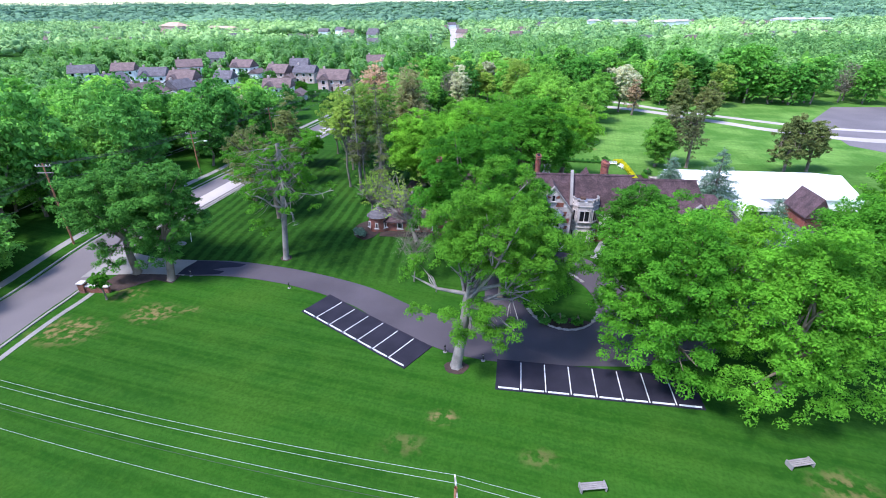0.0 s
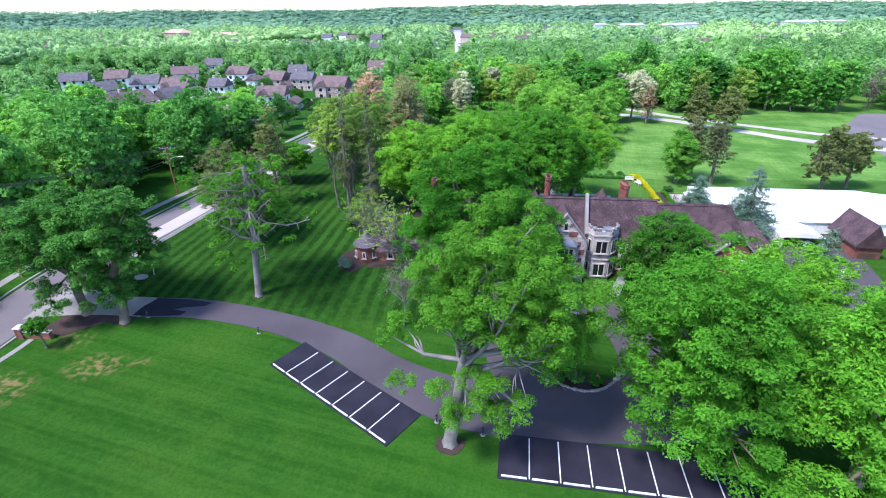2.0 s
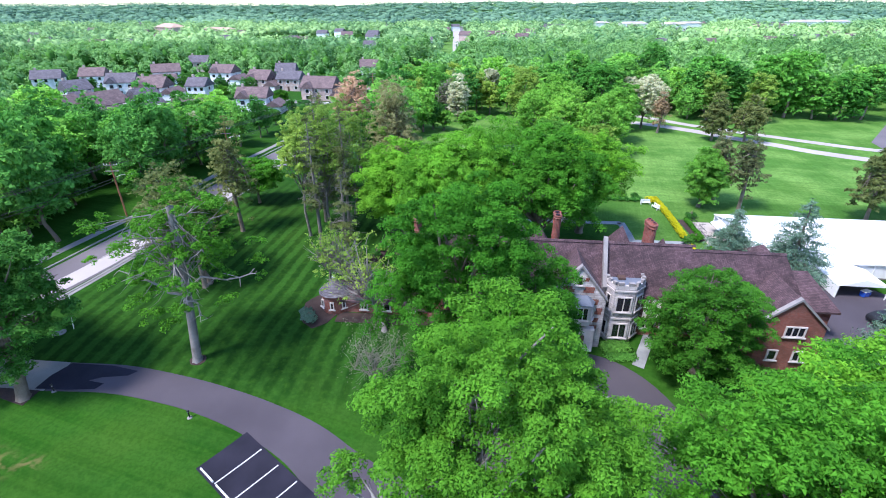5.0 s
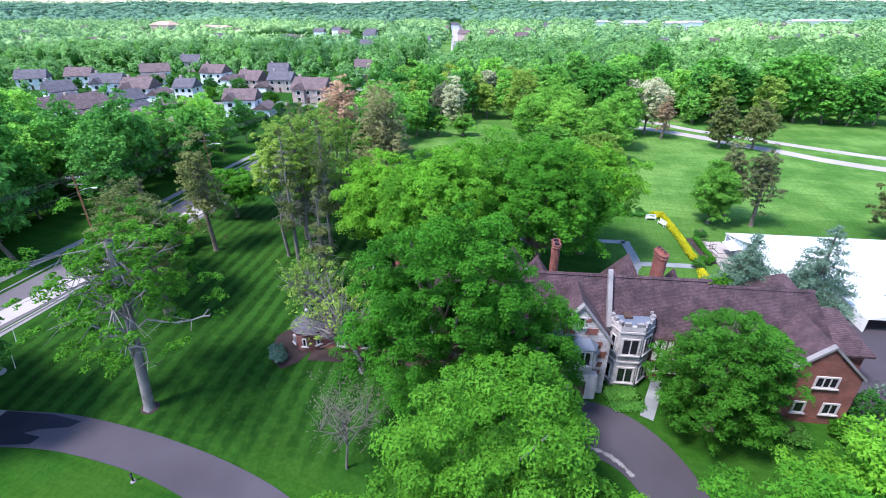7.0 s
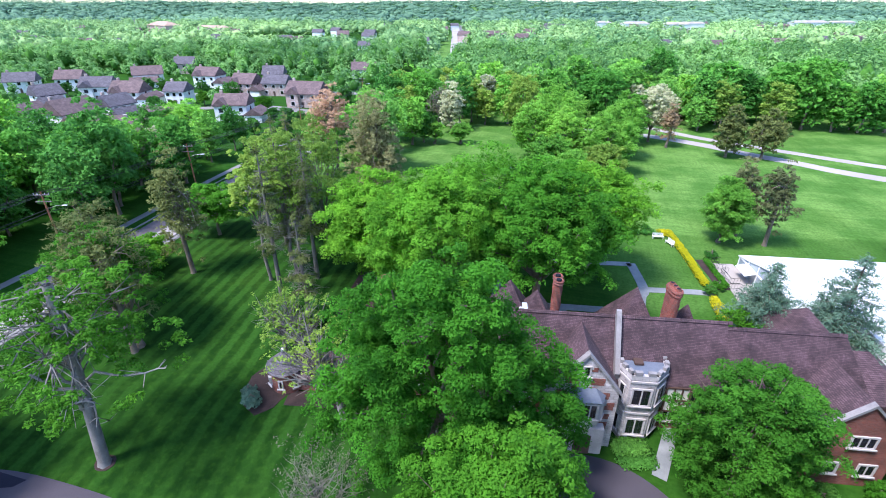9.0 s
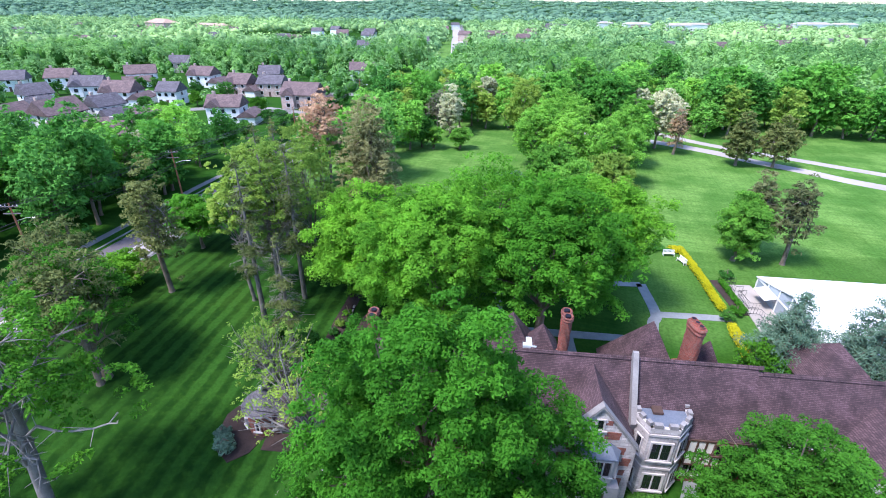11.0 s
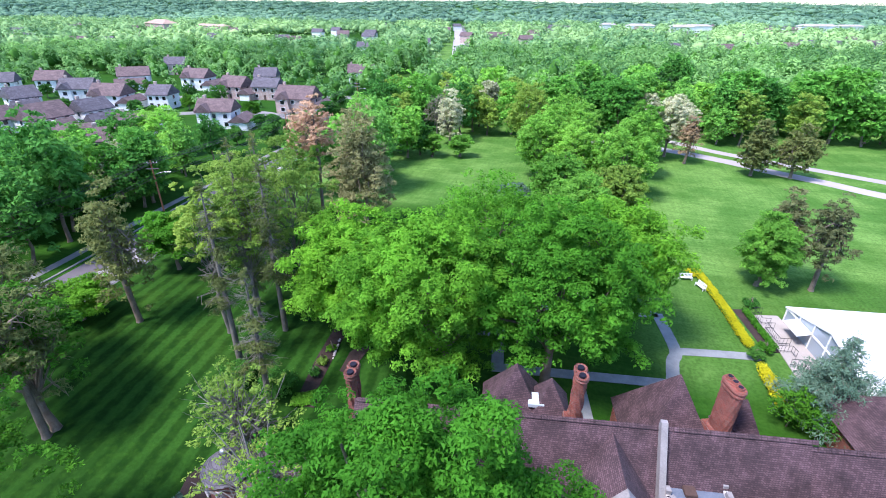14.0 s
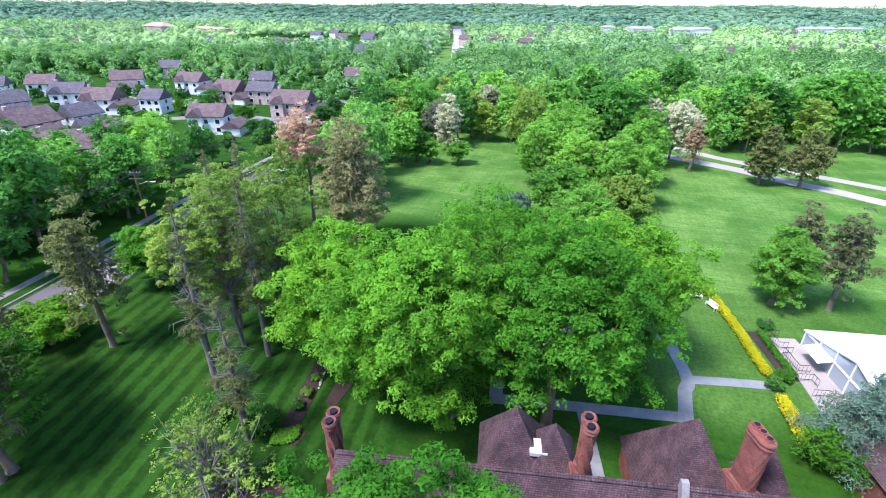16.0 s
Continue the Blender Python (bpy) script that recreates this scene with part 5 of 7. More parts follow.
broadleaf("maple_tree", "broad maple with low bright green boughs", (26.5, 55.0), (25.2, 55.0, 10.6), (8.8, 9.2, 10.8), BROAD, 42000, 0.35, 0.55, group=GRP, low=-0.85, more=((18.8, 51, 7, 2), (22, 48.5, 6, 2.2), (26, 46.8, 6, 2.2), (22.5, 49, 3.5, 1.8), (26.5, 46.8, 3.2, 1.8), (19, 51.5, 4, 1.8), (18.0, 59, 10, 2.0), (18.6, 57, 7.5, 1.9), (20.6, 54, 5.2, 2.1), (22.4, 51, 4.2, 2.1), (24.8, 48.5, 3.0, 2.1), (25.8, 47.4, 2.6, 1.8), (28.4, 46.5, 2.6, 1.9), (19.5, 61, 8, 2.0), (21, 62.5, 11, 2.0), (18.5, 56, 11.5, 2.0)), seed=13)
broadleaf("maple_tree", "broad maple with low bright green boughs", (37.5, 50.5), (37.0, 50.2, 10.8), (9.4, 9.0, 11.2), BROAD, 36000, 0.36, 0.55, group=GRP, low=-0.85, more=((30.5, 45, 5.5, 2.2), (33.5, 44, 5, 2.2), (31.0, 44.6, 2.8, 1.8), (33.5, 44, 2.6, 1.8), (29, 46, 4.5, 2.0), (33, 44, 8, 2.2), (38, 43.4, 8, 2.2), (40, 44.4, 2.8, 2.0), (43.6, 45.4, 2.6, 2.0), (36.5, 43.2, 4.0, 2.0)), seed=14)
broadleaf("maple_tree", "broad maple with low bright green boughs", (48.5, 57.0), (48.0, 57.0, 11.2), (9.4, 9.2, 11.2), BROAD, 36000, 0.38, 0.55, group=GRP, low=-0.8, seed=15)
broadleaf("maple_tree", "broad maple with low bright green boughs", (36.0, 64.0), (35.0, 63.0, 9.8), (8.8, 7.2, 9.2), BROAD, 18000, 0.38, 0.5, group=GRP, low=-0.8, seed=16)
broadleaf("maple_tree", "broad maple with low bright green boughs", (61.5, 66.0), (61.5, 66.0, 12.6), (10.0, 9.6, 12.4), BROAD, 16000, 0.5, 0.5, group=GRP, low=-0.8, seed=17)
broadleaf("maple_tree", "broad maple with low bright green boughs", (71.0, 79.0), (71.0, 79.0, 11.6), (8.6, 8.6, 9.6), BROAD, 12000, 0.52, 0.5, group=GRP, low=-0.8, seed=29)
broadleaf("linden_tree", "dense round dark green tree before the house", (29.0, 77.3), (28.8, 77.0, 8.3), (7.1, 6.0, 8.4), LINDEN, 38000, 0.26, 0.4, lobe=(0.7, 1.3), low=-0.9, seed=18)
GRG = "great garden maples behind the house"
for base, c_, R, cnt, sd in (((14.0, 99.2), (14.8, 102.0, 14.2), (11.2, 10.4, 9.6), 60000, 21), ((4.6, 100.8), (1.0, 102.0, 13.2), (11.2, 10.4, 10.6), 66000, 22), ((22.5, 111.0), (23.0, 111.0, 14.2), (8.5, 8.0, 7.0), 30000, 23), ((-7.5, 108.5), (-8.6, 109.0, 10.6), (7.8, 8.4, 9.8), 36000, 24), ((9.0, 115.5), (9.0, 115.5, 14.2), (10, 8, 8.6), 18000, 25)):
    broadleaf("maple_tree", "great garden maple with a wide bright green crown", base, c_, R, GARDEN, int(cnt * 0.86), 0.39, 0.5, group=GRG, low=-0.6 if sd == 21 else -0.75 if sd == 22 else -0.9, cover=1.6, limbs_n=18, lobe=(1.2, 2.3), seed=sd)
broadleaf("japanese_maple", "small red-leaved maple among the garden trees", (9.0, 107.5), (9.0, 107.8, 15.0), (2.4, 2.4, 1.6), REDLEAF, 1500, 0.4, 0.15, limbs_n=5, lobe=(0.5, 0.9), seed=26)
GR0 = "spreading trees by the drive entrance"
broadleaf("oak_tree", "spreading dark green oak at the drive entrance", (-49.8, 71.4), (-51.0, 72.4, 11.4), (9.0, 7.4, 8.0), DEEP, 26000, 0.4, 0.5, group=GR0, low=-0.7, more=((-51, 68.5, 5, 1.8), (-53.5, 69.5, 5.5, 1.8), (-48.6, 68.6, 5.4, 1.8), (-49.6, 68, 3.4, 1.5), (-52.5, 68.5, 3.4, 1.4)), seed=31)
broadleaf("oak_tree", "spreading dark green oak at the drive entrance", (-43.4, 70.0), (-43.0, 71.4, 12.0), (8.0, 6.8, 7.8), DEEP, 24000, 0.4, 0.5, group=GR0, low=-0.7, more=((-45, 69.5, 6, 1.9), (-43.4, 68.8, 4.6, 1.8), (-45.4, 68.8, 3.6, 1.6), (-41.8, 69.0, 6.2, 1.8), (-41.2, 69.4, 4.4, 1.4), (-46, 70, 8, 1.8), (-44.3, 69.0, 7.4, 1.8)), seed=32)
broadleaf("young_tree", "small bright green tree by the brick gate wall", (-50.3, 64.6), (-50.6, 64.6, 2.9), (1.2, 1.2, 2.0), MAPLE, 1800, 0.3, 0.12, limbs_n=6, lobe=(0.5, 0.9), seed=33)
tall_oak = broadleaf("oak_tree", "tall thin-crowned oak with bare pale lower limbs", (-27.2, 76.2), (-26.2, 77.0, 14.6), (8.6, 7.0, 9.0), OAK, 12500, 0.34, 0.42, fork=(1.4, 0.5, 19.0), bark=GREYBARK, limbs_n=46, lobe=(0.7, 1.4), fill=(0.35, 1.15), cover=0.55, along=(0.05, 1.0), thin=0.55, twigs=3, more=((-31, 76.5, 7, 1.3), (-30.5, 77, 9.5, 1.4), (-29.5, 77, 5.5, 1.2), (-32, 77, 11.5, 1.4)), seed=34)
wiggle = np.random.default_rng(9)
for limb in (((0.5, -0.1, 8.2), (1.6, -0.6, 9.6), (2.6, -0.8, 11.0), (5.0, -0.8, 11.6), (7.4, -0.6, 11.4), (9.2, -0.4, 12.2)), ((0.4, -0.2, 7.0), (1.0, -0.8, 8.4), (1.9, -1.0, 9.0), (2.7, -1.1, 8.3), (3.4, -1.1, 6.8)), ((0.6, 0, 9.6), (0.2, -0.8, 11.6), (1.4, -1.2, 13.2), (3.4, -1.2, 14.0), (4.8, -1.0, 15.0)), ((0.5, 0, 9.0), (-1.4, -0.6, 10.6), (-3.6, -0.8, 11.0), (-5.2, -0.8, 12.2))):
    bent = [limb[0]]
    for p, q in zip(limb, limb[1:]):
        mid = (Vector(p) + Vector(q)) / 2 + Vector(wiggle.uniform(-0.35, 0.35, 3))
        bent += [tuple(mid), tuple(Vector(q) + Vector(wiggle.uniform(-0.2, 0.2, 3)))]
    twigs = [[(p, 0.04), (tuple(Vector(p) + Vector(wiggle.uniform(-1.3, 1.3, 3))), 0.012)] for p in bent[2:] for _ in range(2)]
    V, F = tube([[(p, 0.17 * (1 - 0.8 * i / len(bent))) for i, p in enumerate(bent)]] + twigs, 6)
    put("dead_limb", mesh_np("dead_limb", V, F), WOODGREY, tall_oak, "pale barkless dead limb")
broadleaf("oak_tree", "thin green tree among the pines", (-33.5, 91.5), (-36.0, 93.0, 11.0), (7.4, 6.4, 8.2), OAK, 6000, 0.40, 0.35, cover=0.6, limbs_n=22, twigs=4, seed=35)
broadleaf("young_tree", "sparse pale tree leaning over the garden wing", (-6.4, 82.3), (-8.6, 83.6, 8.8), (6.4, 4.2, 5.6), SPRING, 1150, 0.30, 0.30, fork=(-1.2, 0.4, 4.0), bark=GREYBARK, limbs_n=34, lobe=(0.4, 0.9), fill=(0.3, 1.1), cover=0.6, seed=36, tufts=3, twigs=5)
broadleaf("young_tree", "sparse pale tree tangled behind the garden turret", (-12.8, 89.8), (-12.4, 89.0, 8.6), (4.6, 4.2, 5.4), SPRING, 1150, 0.30, 0.24, bark=GREYBARK, limbs_n=34, lobe=(0.4, 0.9), fill=(0.3, 1.1), cover=0.6, seed=51, tufts=3, twigs=5)
broadleaf("young_tree", "sparse pale tree tangled behind the garden turret", (-15.6, 91.6), (-15.0, 91.0, 8.2), (4.0, 3.6, 5.0), SPRING, 1000, 0.30, 0.2, bark=GREYBARK, limbs_n=30, lobe=(0.4, 0.9), fill=(0.3, 1.1), cover=0.6, seed=52, tufts=3, twigs=5)
broadleaf("bare_tree", "grey half-bare tree with twisting limbs on the lawn", (-5.4, 71.0), (-4.6, 71.4, 6.6), (4.6, 4.0, 6.2), TWIGS, 1400, 0.15, 0.10, fork=(0.3, 0.2, 6.0), bark=DEADBARK, narrow=0.4, limbs_n=34, lobe=(0.7, 1.2), seed=37, twigs=6, along=(0.0, 1.0), bend=0.3)
broadleaf("round_tree", "low bright green tree beside the road", (-38.6, 121.6), (-38.6, 122.0, 8.2), (6.2, 5.4, 5.2), GARDEN, 13000, 0.42, 0.25, low=-0.8, seed=39)
broadleaf("round_tree", "low bright green tree beside the road", (-43.5, 108.0), (-43.5, 108.5, 5.6), (5.0, 4.4, 3.4), GARDEN, 9000, 0.42, 0.25, low=-0.8, seed=40)

# needle trees
GC = "thinning needle trees on the west lawn"
for lb_, base, c_, R, mt, cnt, sz, tp, cov, sd in (
        ("broad dull green pine on the lawn", (-36.0, 108.2), (-36.0, 108.2, 13.6), (5.6, 5.2, 10.2), PINE, 8500, 0.34, 0.55, 0.7, 41),
        ("broad dull green pine on the lawn", (-33.6, 90.5), (-34.5, 90.5, 13.0), (7.4, 6.8, 6.6), PINE, 7000, 0.34, 0.35, 0.6, 42),
        ("broad dull green pine on the lawn", (-41.5, 98.5), (-41.5, 98.5, 12.0), (7.4, 7.0, 7.8), PINE, 7500, 0.34, 0.4, 0.65, 43),
        ("broad brownish green pine beside the garden", (-13.0, 138.0), (-13.4, 138.0, 14.2), (9.0, 8.0, 11.8), OLIVEPINE, 24000, 0.36, 0.55, 1.2, 48),
        ("dead pine with rust-brown needles", (-23.6, 146.0), (-24.2, 146.0, 19.0), (5.4, 5.2, 7.0), RUST, 7500, 0.36, 0.1, 0.65, 49),
        ("bare-trunked brownish pine in the field", (55.0, 123.6), (54.4, 123.8, 11.6), (4.2, 3.8, 7.4), BROWNPINE, 6500, 0.36, 0.2, 0.8, 54),
        ("bare-trunked brownish pine in the field", (51.8, 127.2), (51.2, 127.2, 11.4), (3.6, 3.4, 7.2), BROWNPINE, 5500, 0.36, 0.25, 0.8, 55),
        ("large open dark pine at the field's edge", (75.0, 119.0), (75.0, 119.0, 11.0), (5.6, 5.0, 7.6), PINE, 10000, 0.45, 0.5, 0.8, 56),
        ("large open dark pine at the field's edge", (82.0, 122.0), (82.0, 122.0, 10.0), (4.8, 4.6, 6.0), PINE, 6000, 0.5, 0.4, 0.8, 57),
        ("dark pine beside the park road", (72.6, 178.0), (72.6, 178.0, 9.4), (5.6, 5.4, 7.4), PINE, 6500, 0.62, 0.6, 1.2, 58),
        ("dark pine beside the park road", (81.2, 176.8), (81.2, 176.8, 9.8), (6.0, 5.6, 6.4), PINE, 6500, 0.62, 0.3, 1.1, 59),
        ("bare brownish larch beside the park road", (60.2, 187.0), (60.2, 187.0, 10.2), (3.8, 3.6, 6.6), RUST, 3600, 0.42, 0.4, 0.8, 60)):
    broadleaf("larch_tree" if "larch" in lb_ else "pine_tree", lb_, base, c_, R, mt, cnt, sz, 0.3, limbs_n=22, lobe=(0.6, 1.2), low=-0.9, fill=(0.35, 1.05), cover=cov, taper=tp, narrow=0.4, group=GC if base[0] < -20 else "", seed=sd, fork=(0, 0, c_[2] - 3.5 + R[2] * 0.45))
for nm, lb_, base, top, spread, mt, cnt, sz, gaps, bare, sd in (
        ("spruce_tree", "tall dying spruce with bare grey twigs", (-20.0, 102.2), 24.0, 2.9, PINE, 3600, 0.3, 0.3, 0.62, 44),
        ("spruce_tree", "tall dying spruce with bare grey twigs", (-16.8, 108.0), 24.5, 3.0, PINE, 3600, 0.3, 0.3, 0.6, 45),
        ("spruce_tree", "tall thin spruce with sparse needles", (-22.5, 113.0), 25.5, 3.4, PINE, 5000, 0.32, 0.2, 0.5, 46),
        ("spruce_tree", "tall thin spruce with sparse needles", (-25.0, 124.5), 24.0, 3.6, PINE, 6000, 0.34, 0.1, 0.4, 47),
        ("spruce_tree", "tall dying spruce with bare grey twigs", (-14.2, 96.5), 18.0, 2.8, PINE, 2200, 0.3, 0.3, 0.72, 50),
        ("blue_spruce", "blue-green spruce behind the house", (41.2, 98.6), 12.8, 4.2, BLUE, 26000, 0.24, 0.05, 0.0, 51),
        ("spruce_tree", "open grey-green spruce beside the marquee", (49.6, 97.6), 14.6, 5.2, BLUE, 13000, 0.30, 0.32, 0.0, 52),
        ("spruce_tree", "open grey-green spruce beside the service court", (50.0, 79.0), 11.8, 4.2, BLUE, 9000, 0.30, 0.3, 0.0, 53)):
    conifer(nm, lb_, base, top, spread, mt, cnt, sz, gaps=gaps, bare=bare, seed=sd, group=GC if base[0] < -10 else "", layers=24, start=0.36 if bare > 0.5 else 0.15)
for base, c_, R, sd in (((-20.5, 109.5), (-21.0, 110.0, 15.8), (5.6, 5.2, 9.6), 61), ((-18.0, 117.0), (-18.0, 117.0, 15.2), (6.0, 5.6, 10.0), 62), ((-25.6, 119.0), (-25.6, 119.5, 15.2), (5.0, 4.8, 9.0), 63), ((-23.5, 107.0), (-23.5, 107.0, 16.0), (3.4, 3.2, 7.0), 64), ((-33.0, 133.0), (-33.0, 133.0, 11.0), (5.6, 5.2, 7.6), 65), ((-27.0, 141.0), (-27.0, 141.0, 12.0), (5.6, 5.2, 8.6), 66), ((-28.0, 129.0), (-28.0, 129.0, 11.0), (4.4, 4.2, 7.2), 67)):
    broadleaf("birch_tree", "slender tree with thin yellow-green leaves", base, c_, R, SPRING, 8200, 0.34, 0.22, bark=DEADBARK, limbs_n=22, lobe=(0.6, 1.3), low=-0.45, fill=(0.5, 1.1), cover=0.75, seed=sd, tufts=5, twigs=3, thin=0.7)
broadleaf("round_tree", "dense green tree in the field", (47.8, 124.4), (47.8, 124.4, 8.8), (4.8, 4.6, 7.4), FIELD_LIT, 16000, 0.38, 0.3, low=-0.97, taper=0.4, seed=64)
for base, c, R, mt, sd in (((28, 183), (27.5, 182, 13), (9.5, 9, 8.5), FIELD_LIT, 71), ((21, 172), (21, 171, 11.5), (7.5, 7.5, 8), FIELD_LIT, 72), ((36.5, 161), (36, 160.5, 10.4), (8.4, 7.6, 7.4), FIELD_LIT, 73), ((43, 176), (43, 175.5, 11), (8, 7.5, 8), FIELD_LIT, 74), ((57.0, 193), (57.0, 193, 12.5), (6.0, 6.0, 9.5), BLOSSOM, 75), ((33, 147), (32.5, 147, 8.6), (6.4, 6, 5.6), SPRING, 76), ((24, 137), (23.6, 137, 8.8), (7, 6.4, 6), FIELD_LIT, 84), ((23, 152), (22.4, 152, 9.4), (6.6, 6.4, 6.6), FIELD_LIT, 81), ((28, 163), (27, 163, 11), (7, 7, 8), FIELD_LIT, 82), ((49, 190), (49, 190, 11), (6.6, 6.4, 7.8), FIELD_LIT, 83), ((20, 196), (19.5, 196, 13), (7, 7, 10), SPRING, 85), ((1.5, 187), (1.5, 187, 6.4), (3.2, 3.2, 3.6), FIELD_LIT, 77), ((-6, 186.6), (-6, 186.6, 6.6), (2.8, 2.8, 3.8), FIELD_LIT, 78), ((-2, 200), (-2, 201, 11), (4.5, 4.5, 8.5), BLOSSOM, 79)):
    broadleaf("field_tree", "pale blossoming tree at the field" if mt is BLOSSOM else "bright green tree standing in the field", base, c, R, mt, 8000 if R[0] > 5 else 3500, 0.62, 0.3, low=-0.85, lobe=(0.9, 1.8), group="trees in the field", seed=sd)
broadleaf("shrub", "low grey-green spruce shrub in the field", (14.5, 155.5), (14.5, 155.5, 4.8), (4.5, 3, 2.2), BLUE, 2500, 0.6, 0.12, low=-0.9, category="shrub", seed=80)

# ---- woods ----
def road_x(y):
    return float(np.interp(y, [-60, 54, 66, 80, 97, 115, 132, 150, 175, 210, 250, 300, 380, 460, 513, 626, 808, 1007, 1280], [-60, -61.2, -61, -59.0, -54.8, -51.1, -49.2, -47.5, -43.7, -38, -33, -28, -19, -12, -14, -18.5, -27, -38, -54]))


HOUSES = [(-128, 201, 72, 12, 10), (-121, 213, 70, 9, 8), (-156, 252, 12, 12, 9), (-136, 243, 2, 12, 9.5), (-116, 244, 0, 8, 8), (-127, 290, -8, 12, 9), (-99, 270, -12, 11, 9.5), (-62, 243, -8, 14, 10), (-160, 292, 30, 13, 9), (-99, 303, 8, 10, 9), (-84, 268, -5, 11, 8), (-79, 215, 4, 11, 8), (-164, 233, 62, 9, 9), (-188, 276, 15, 11, 9), (-90, 191, 20, 10, 8), (-99, 178, 28, 10, 8), (-56, 322, 10, 13, 9), (-20, 238, 30, 11, 9), (-206, 268, 25, 12, 9), (-88, 177, 30, 9, 7), (-168, 341, 10, 11, 9), (-139, 196, 80, 9, 8)]
KEPT_IN_SIGHT = 14  # trees stay below the camera's sight lines to the first houses
FAR = [(float(q[0]), float(q[1]), float(q[2]), 13.0, 9.0) for q in np.random.default_rng(77).uniform((-1, 460, -25), (1, 1150, 25), size=(70, 3))]
FAR = [(x * (0.85 * y), y, t, w, d) for x, y, t, w, d in FAR]
FAR += [(199, 487, 20, 16, 10), (156, 490, 10, 14, 10), (30, 640, 5, 12, 10), (-45, 520, 10, 12, 9), (70, 720, 15, 14, 9), (95, 800, 15, 14, 9), (-150, 640, 10, 13, 9), (-260, 560, 25, 13, 9), (240, 640, 15, 14, 9), (330, 560, 10, 14, 9), (-430, 520, 10, 13, 9), (-520, 620, 10, 13, 9), (50, 590, 15, 13, 9), (120, 900, 5, 20, 10)]
BIG = [(-440, 765, -28, 46, 22, 12, "school"), (-385, 800, -25, 60, 12, 8, "school"), (265, 950, 10, 45, 14, 10, "shop"), (318, 915, 10, 40, 14, 10, "shop"), (360, 960, 8, 45, 12, 10, "shop"), (215, 960, 10, 24, 12, 11, "shop"), (590, 1030, 12, 70, 15, 10, "shop"), (650, 1040, 12, 50, 12, 10, "shop")]


def wooded(x, y):
    """How thickly trees stand at a place: 0 none, 1 closed woods."""
    rx = road_x(y)
    if y < 210 and rx - 10.5 < x < rx + 10:
        return 0.0
    if y >= 210 and abs(x - rx) < (9 if y < 320 else 12):
        return 0.0
    if x < rx - 10:
        if 185 < y < 335 and x > -215:
            for hx, hy, *_ in HOUSES:
                if abs(x - hx) < 12 and -15 < y - hy < 9:
                    return 0.0
            return 0.62
        return 1.0 if y > 25 else 0.0
    if y < 150:
        return 0.0
    if x < -12:
        return 0.75
    if x < 8:
        return 1.0 if y > 206 - 0.0 * x else 0.0
    if x < 60:
        return 1.0 if y > 212 else 0.0
    if 100 < x < 205 and y < 208:
        return 0.0
    return 1.0 if y > 212 - (x - 60) * 0.25 else 0.0


def sightline_height(x, y):
    """How tall a tree may stand among the houses: cut to stay under the camera's sight line to each."""
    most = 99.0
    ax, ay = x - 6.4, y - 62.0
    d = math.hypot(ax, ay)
    for hx, hy, *_ in HOUSES[:KEPT_IN_SIGHT]:
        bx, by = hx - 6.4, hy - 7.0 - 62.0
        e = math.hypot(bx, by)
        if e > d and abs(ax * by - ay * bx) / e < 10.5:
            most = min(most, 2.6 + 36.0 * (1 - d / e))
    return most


def open_far(x, y):
    """Clearings round far buildings and the school field, with strips along the camera's sight lines."""
    for bx, by, _, w, d in FAR:
        if abs(x - bx) < w * 0.8 and -80 < y - by < d:
            return True
    for bx, by, _, w, d, h, _ in BIG:
        if abs(x - bx * (1 - (by - y) / by)) < w * 0.62 and (-190 if by > 900 else -140) < y - by < d + 8:
            return True
    if 380 < y < 520 and abs(x - (6 - 20 * (y - 60) / 453)) < 8:
        return True
    return -290 < x < -105 and 612 < y < 735


def woodland_kinds(count, size, first):
    out = []
    for k, (mt, R, cz) in enumerate(((FAR_LIT_MAPLE, (5.2, 5.2, 8.2), 8.0), (FAR_LIT_OAK, (5.6, 5.5, 8.6), 8.4), (FAR_LIT_DEEP, (5.2, 5.4, 8.6), 8.4), (FAR_LIT_OAK, (4.6, 4.8, 9.2), 9.0), (FAR_LIT_MAPLE, (5.6, 5.6, 7.4), 7.4), (SPRING, (4.2, 4.2, 7.6), 8.6), (FAR_LIT_DEEP, (5.8, 5.6, 8.0), 7.8), (BLOSSOM, (3.8, 3.8, 6.2), 8.0), (TWIGS, (4.6, 4.6, 7.0), 8.6), (DEEP, (4.4, 4.4, 5.0), 5.4))):
        r = np.random.default_rng(first + k)
        lb = crown_lobes(r, (0, 0, cz - 0.6), R, (1.2, 2.1), -0.97, cover=1.4)
        root = thing("woodland_tree", "woodland tree with pale blossom" if mt is BLOSSOM else "grey half-bare woodland tree" if mt is TWIGS else "green broadleaf tree in the woods", "tree", (0, 0, 0), group="woodland trees")
        V, F = tube(limbs(r, (0, 0, 0), (0, 0, cz - R[2] * 0.4), lb, 0.26, 22 if mt is TWIGS else 5), 5)
        put("trunk", mesh_np("trunk", V, F), DEADBARK if mt is TWIGS else BARK, root)
        V, F = leaves(r, puffs(r, lb, 5), int(count * (0.45 if mt is TWIGS else 1)), size * (0.7 if mt is TWIGS else 1), narrow=0.4 if mt is TWIGS else 0.9, tri=True)
        put("crown", mesh_np("crown", V, F), mt, root)
        out.append(root)
    return out


wr = np.random.default_rng(5)
kinds = woodland_kinds(3600, 0.66, 100) + woodland_kinds(4400, 0.56, 140)

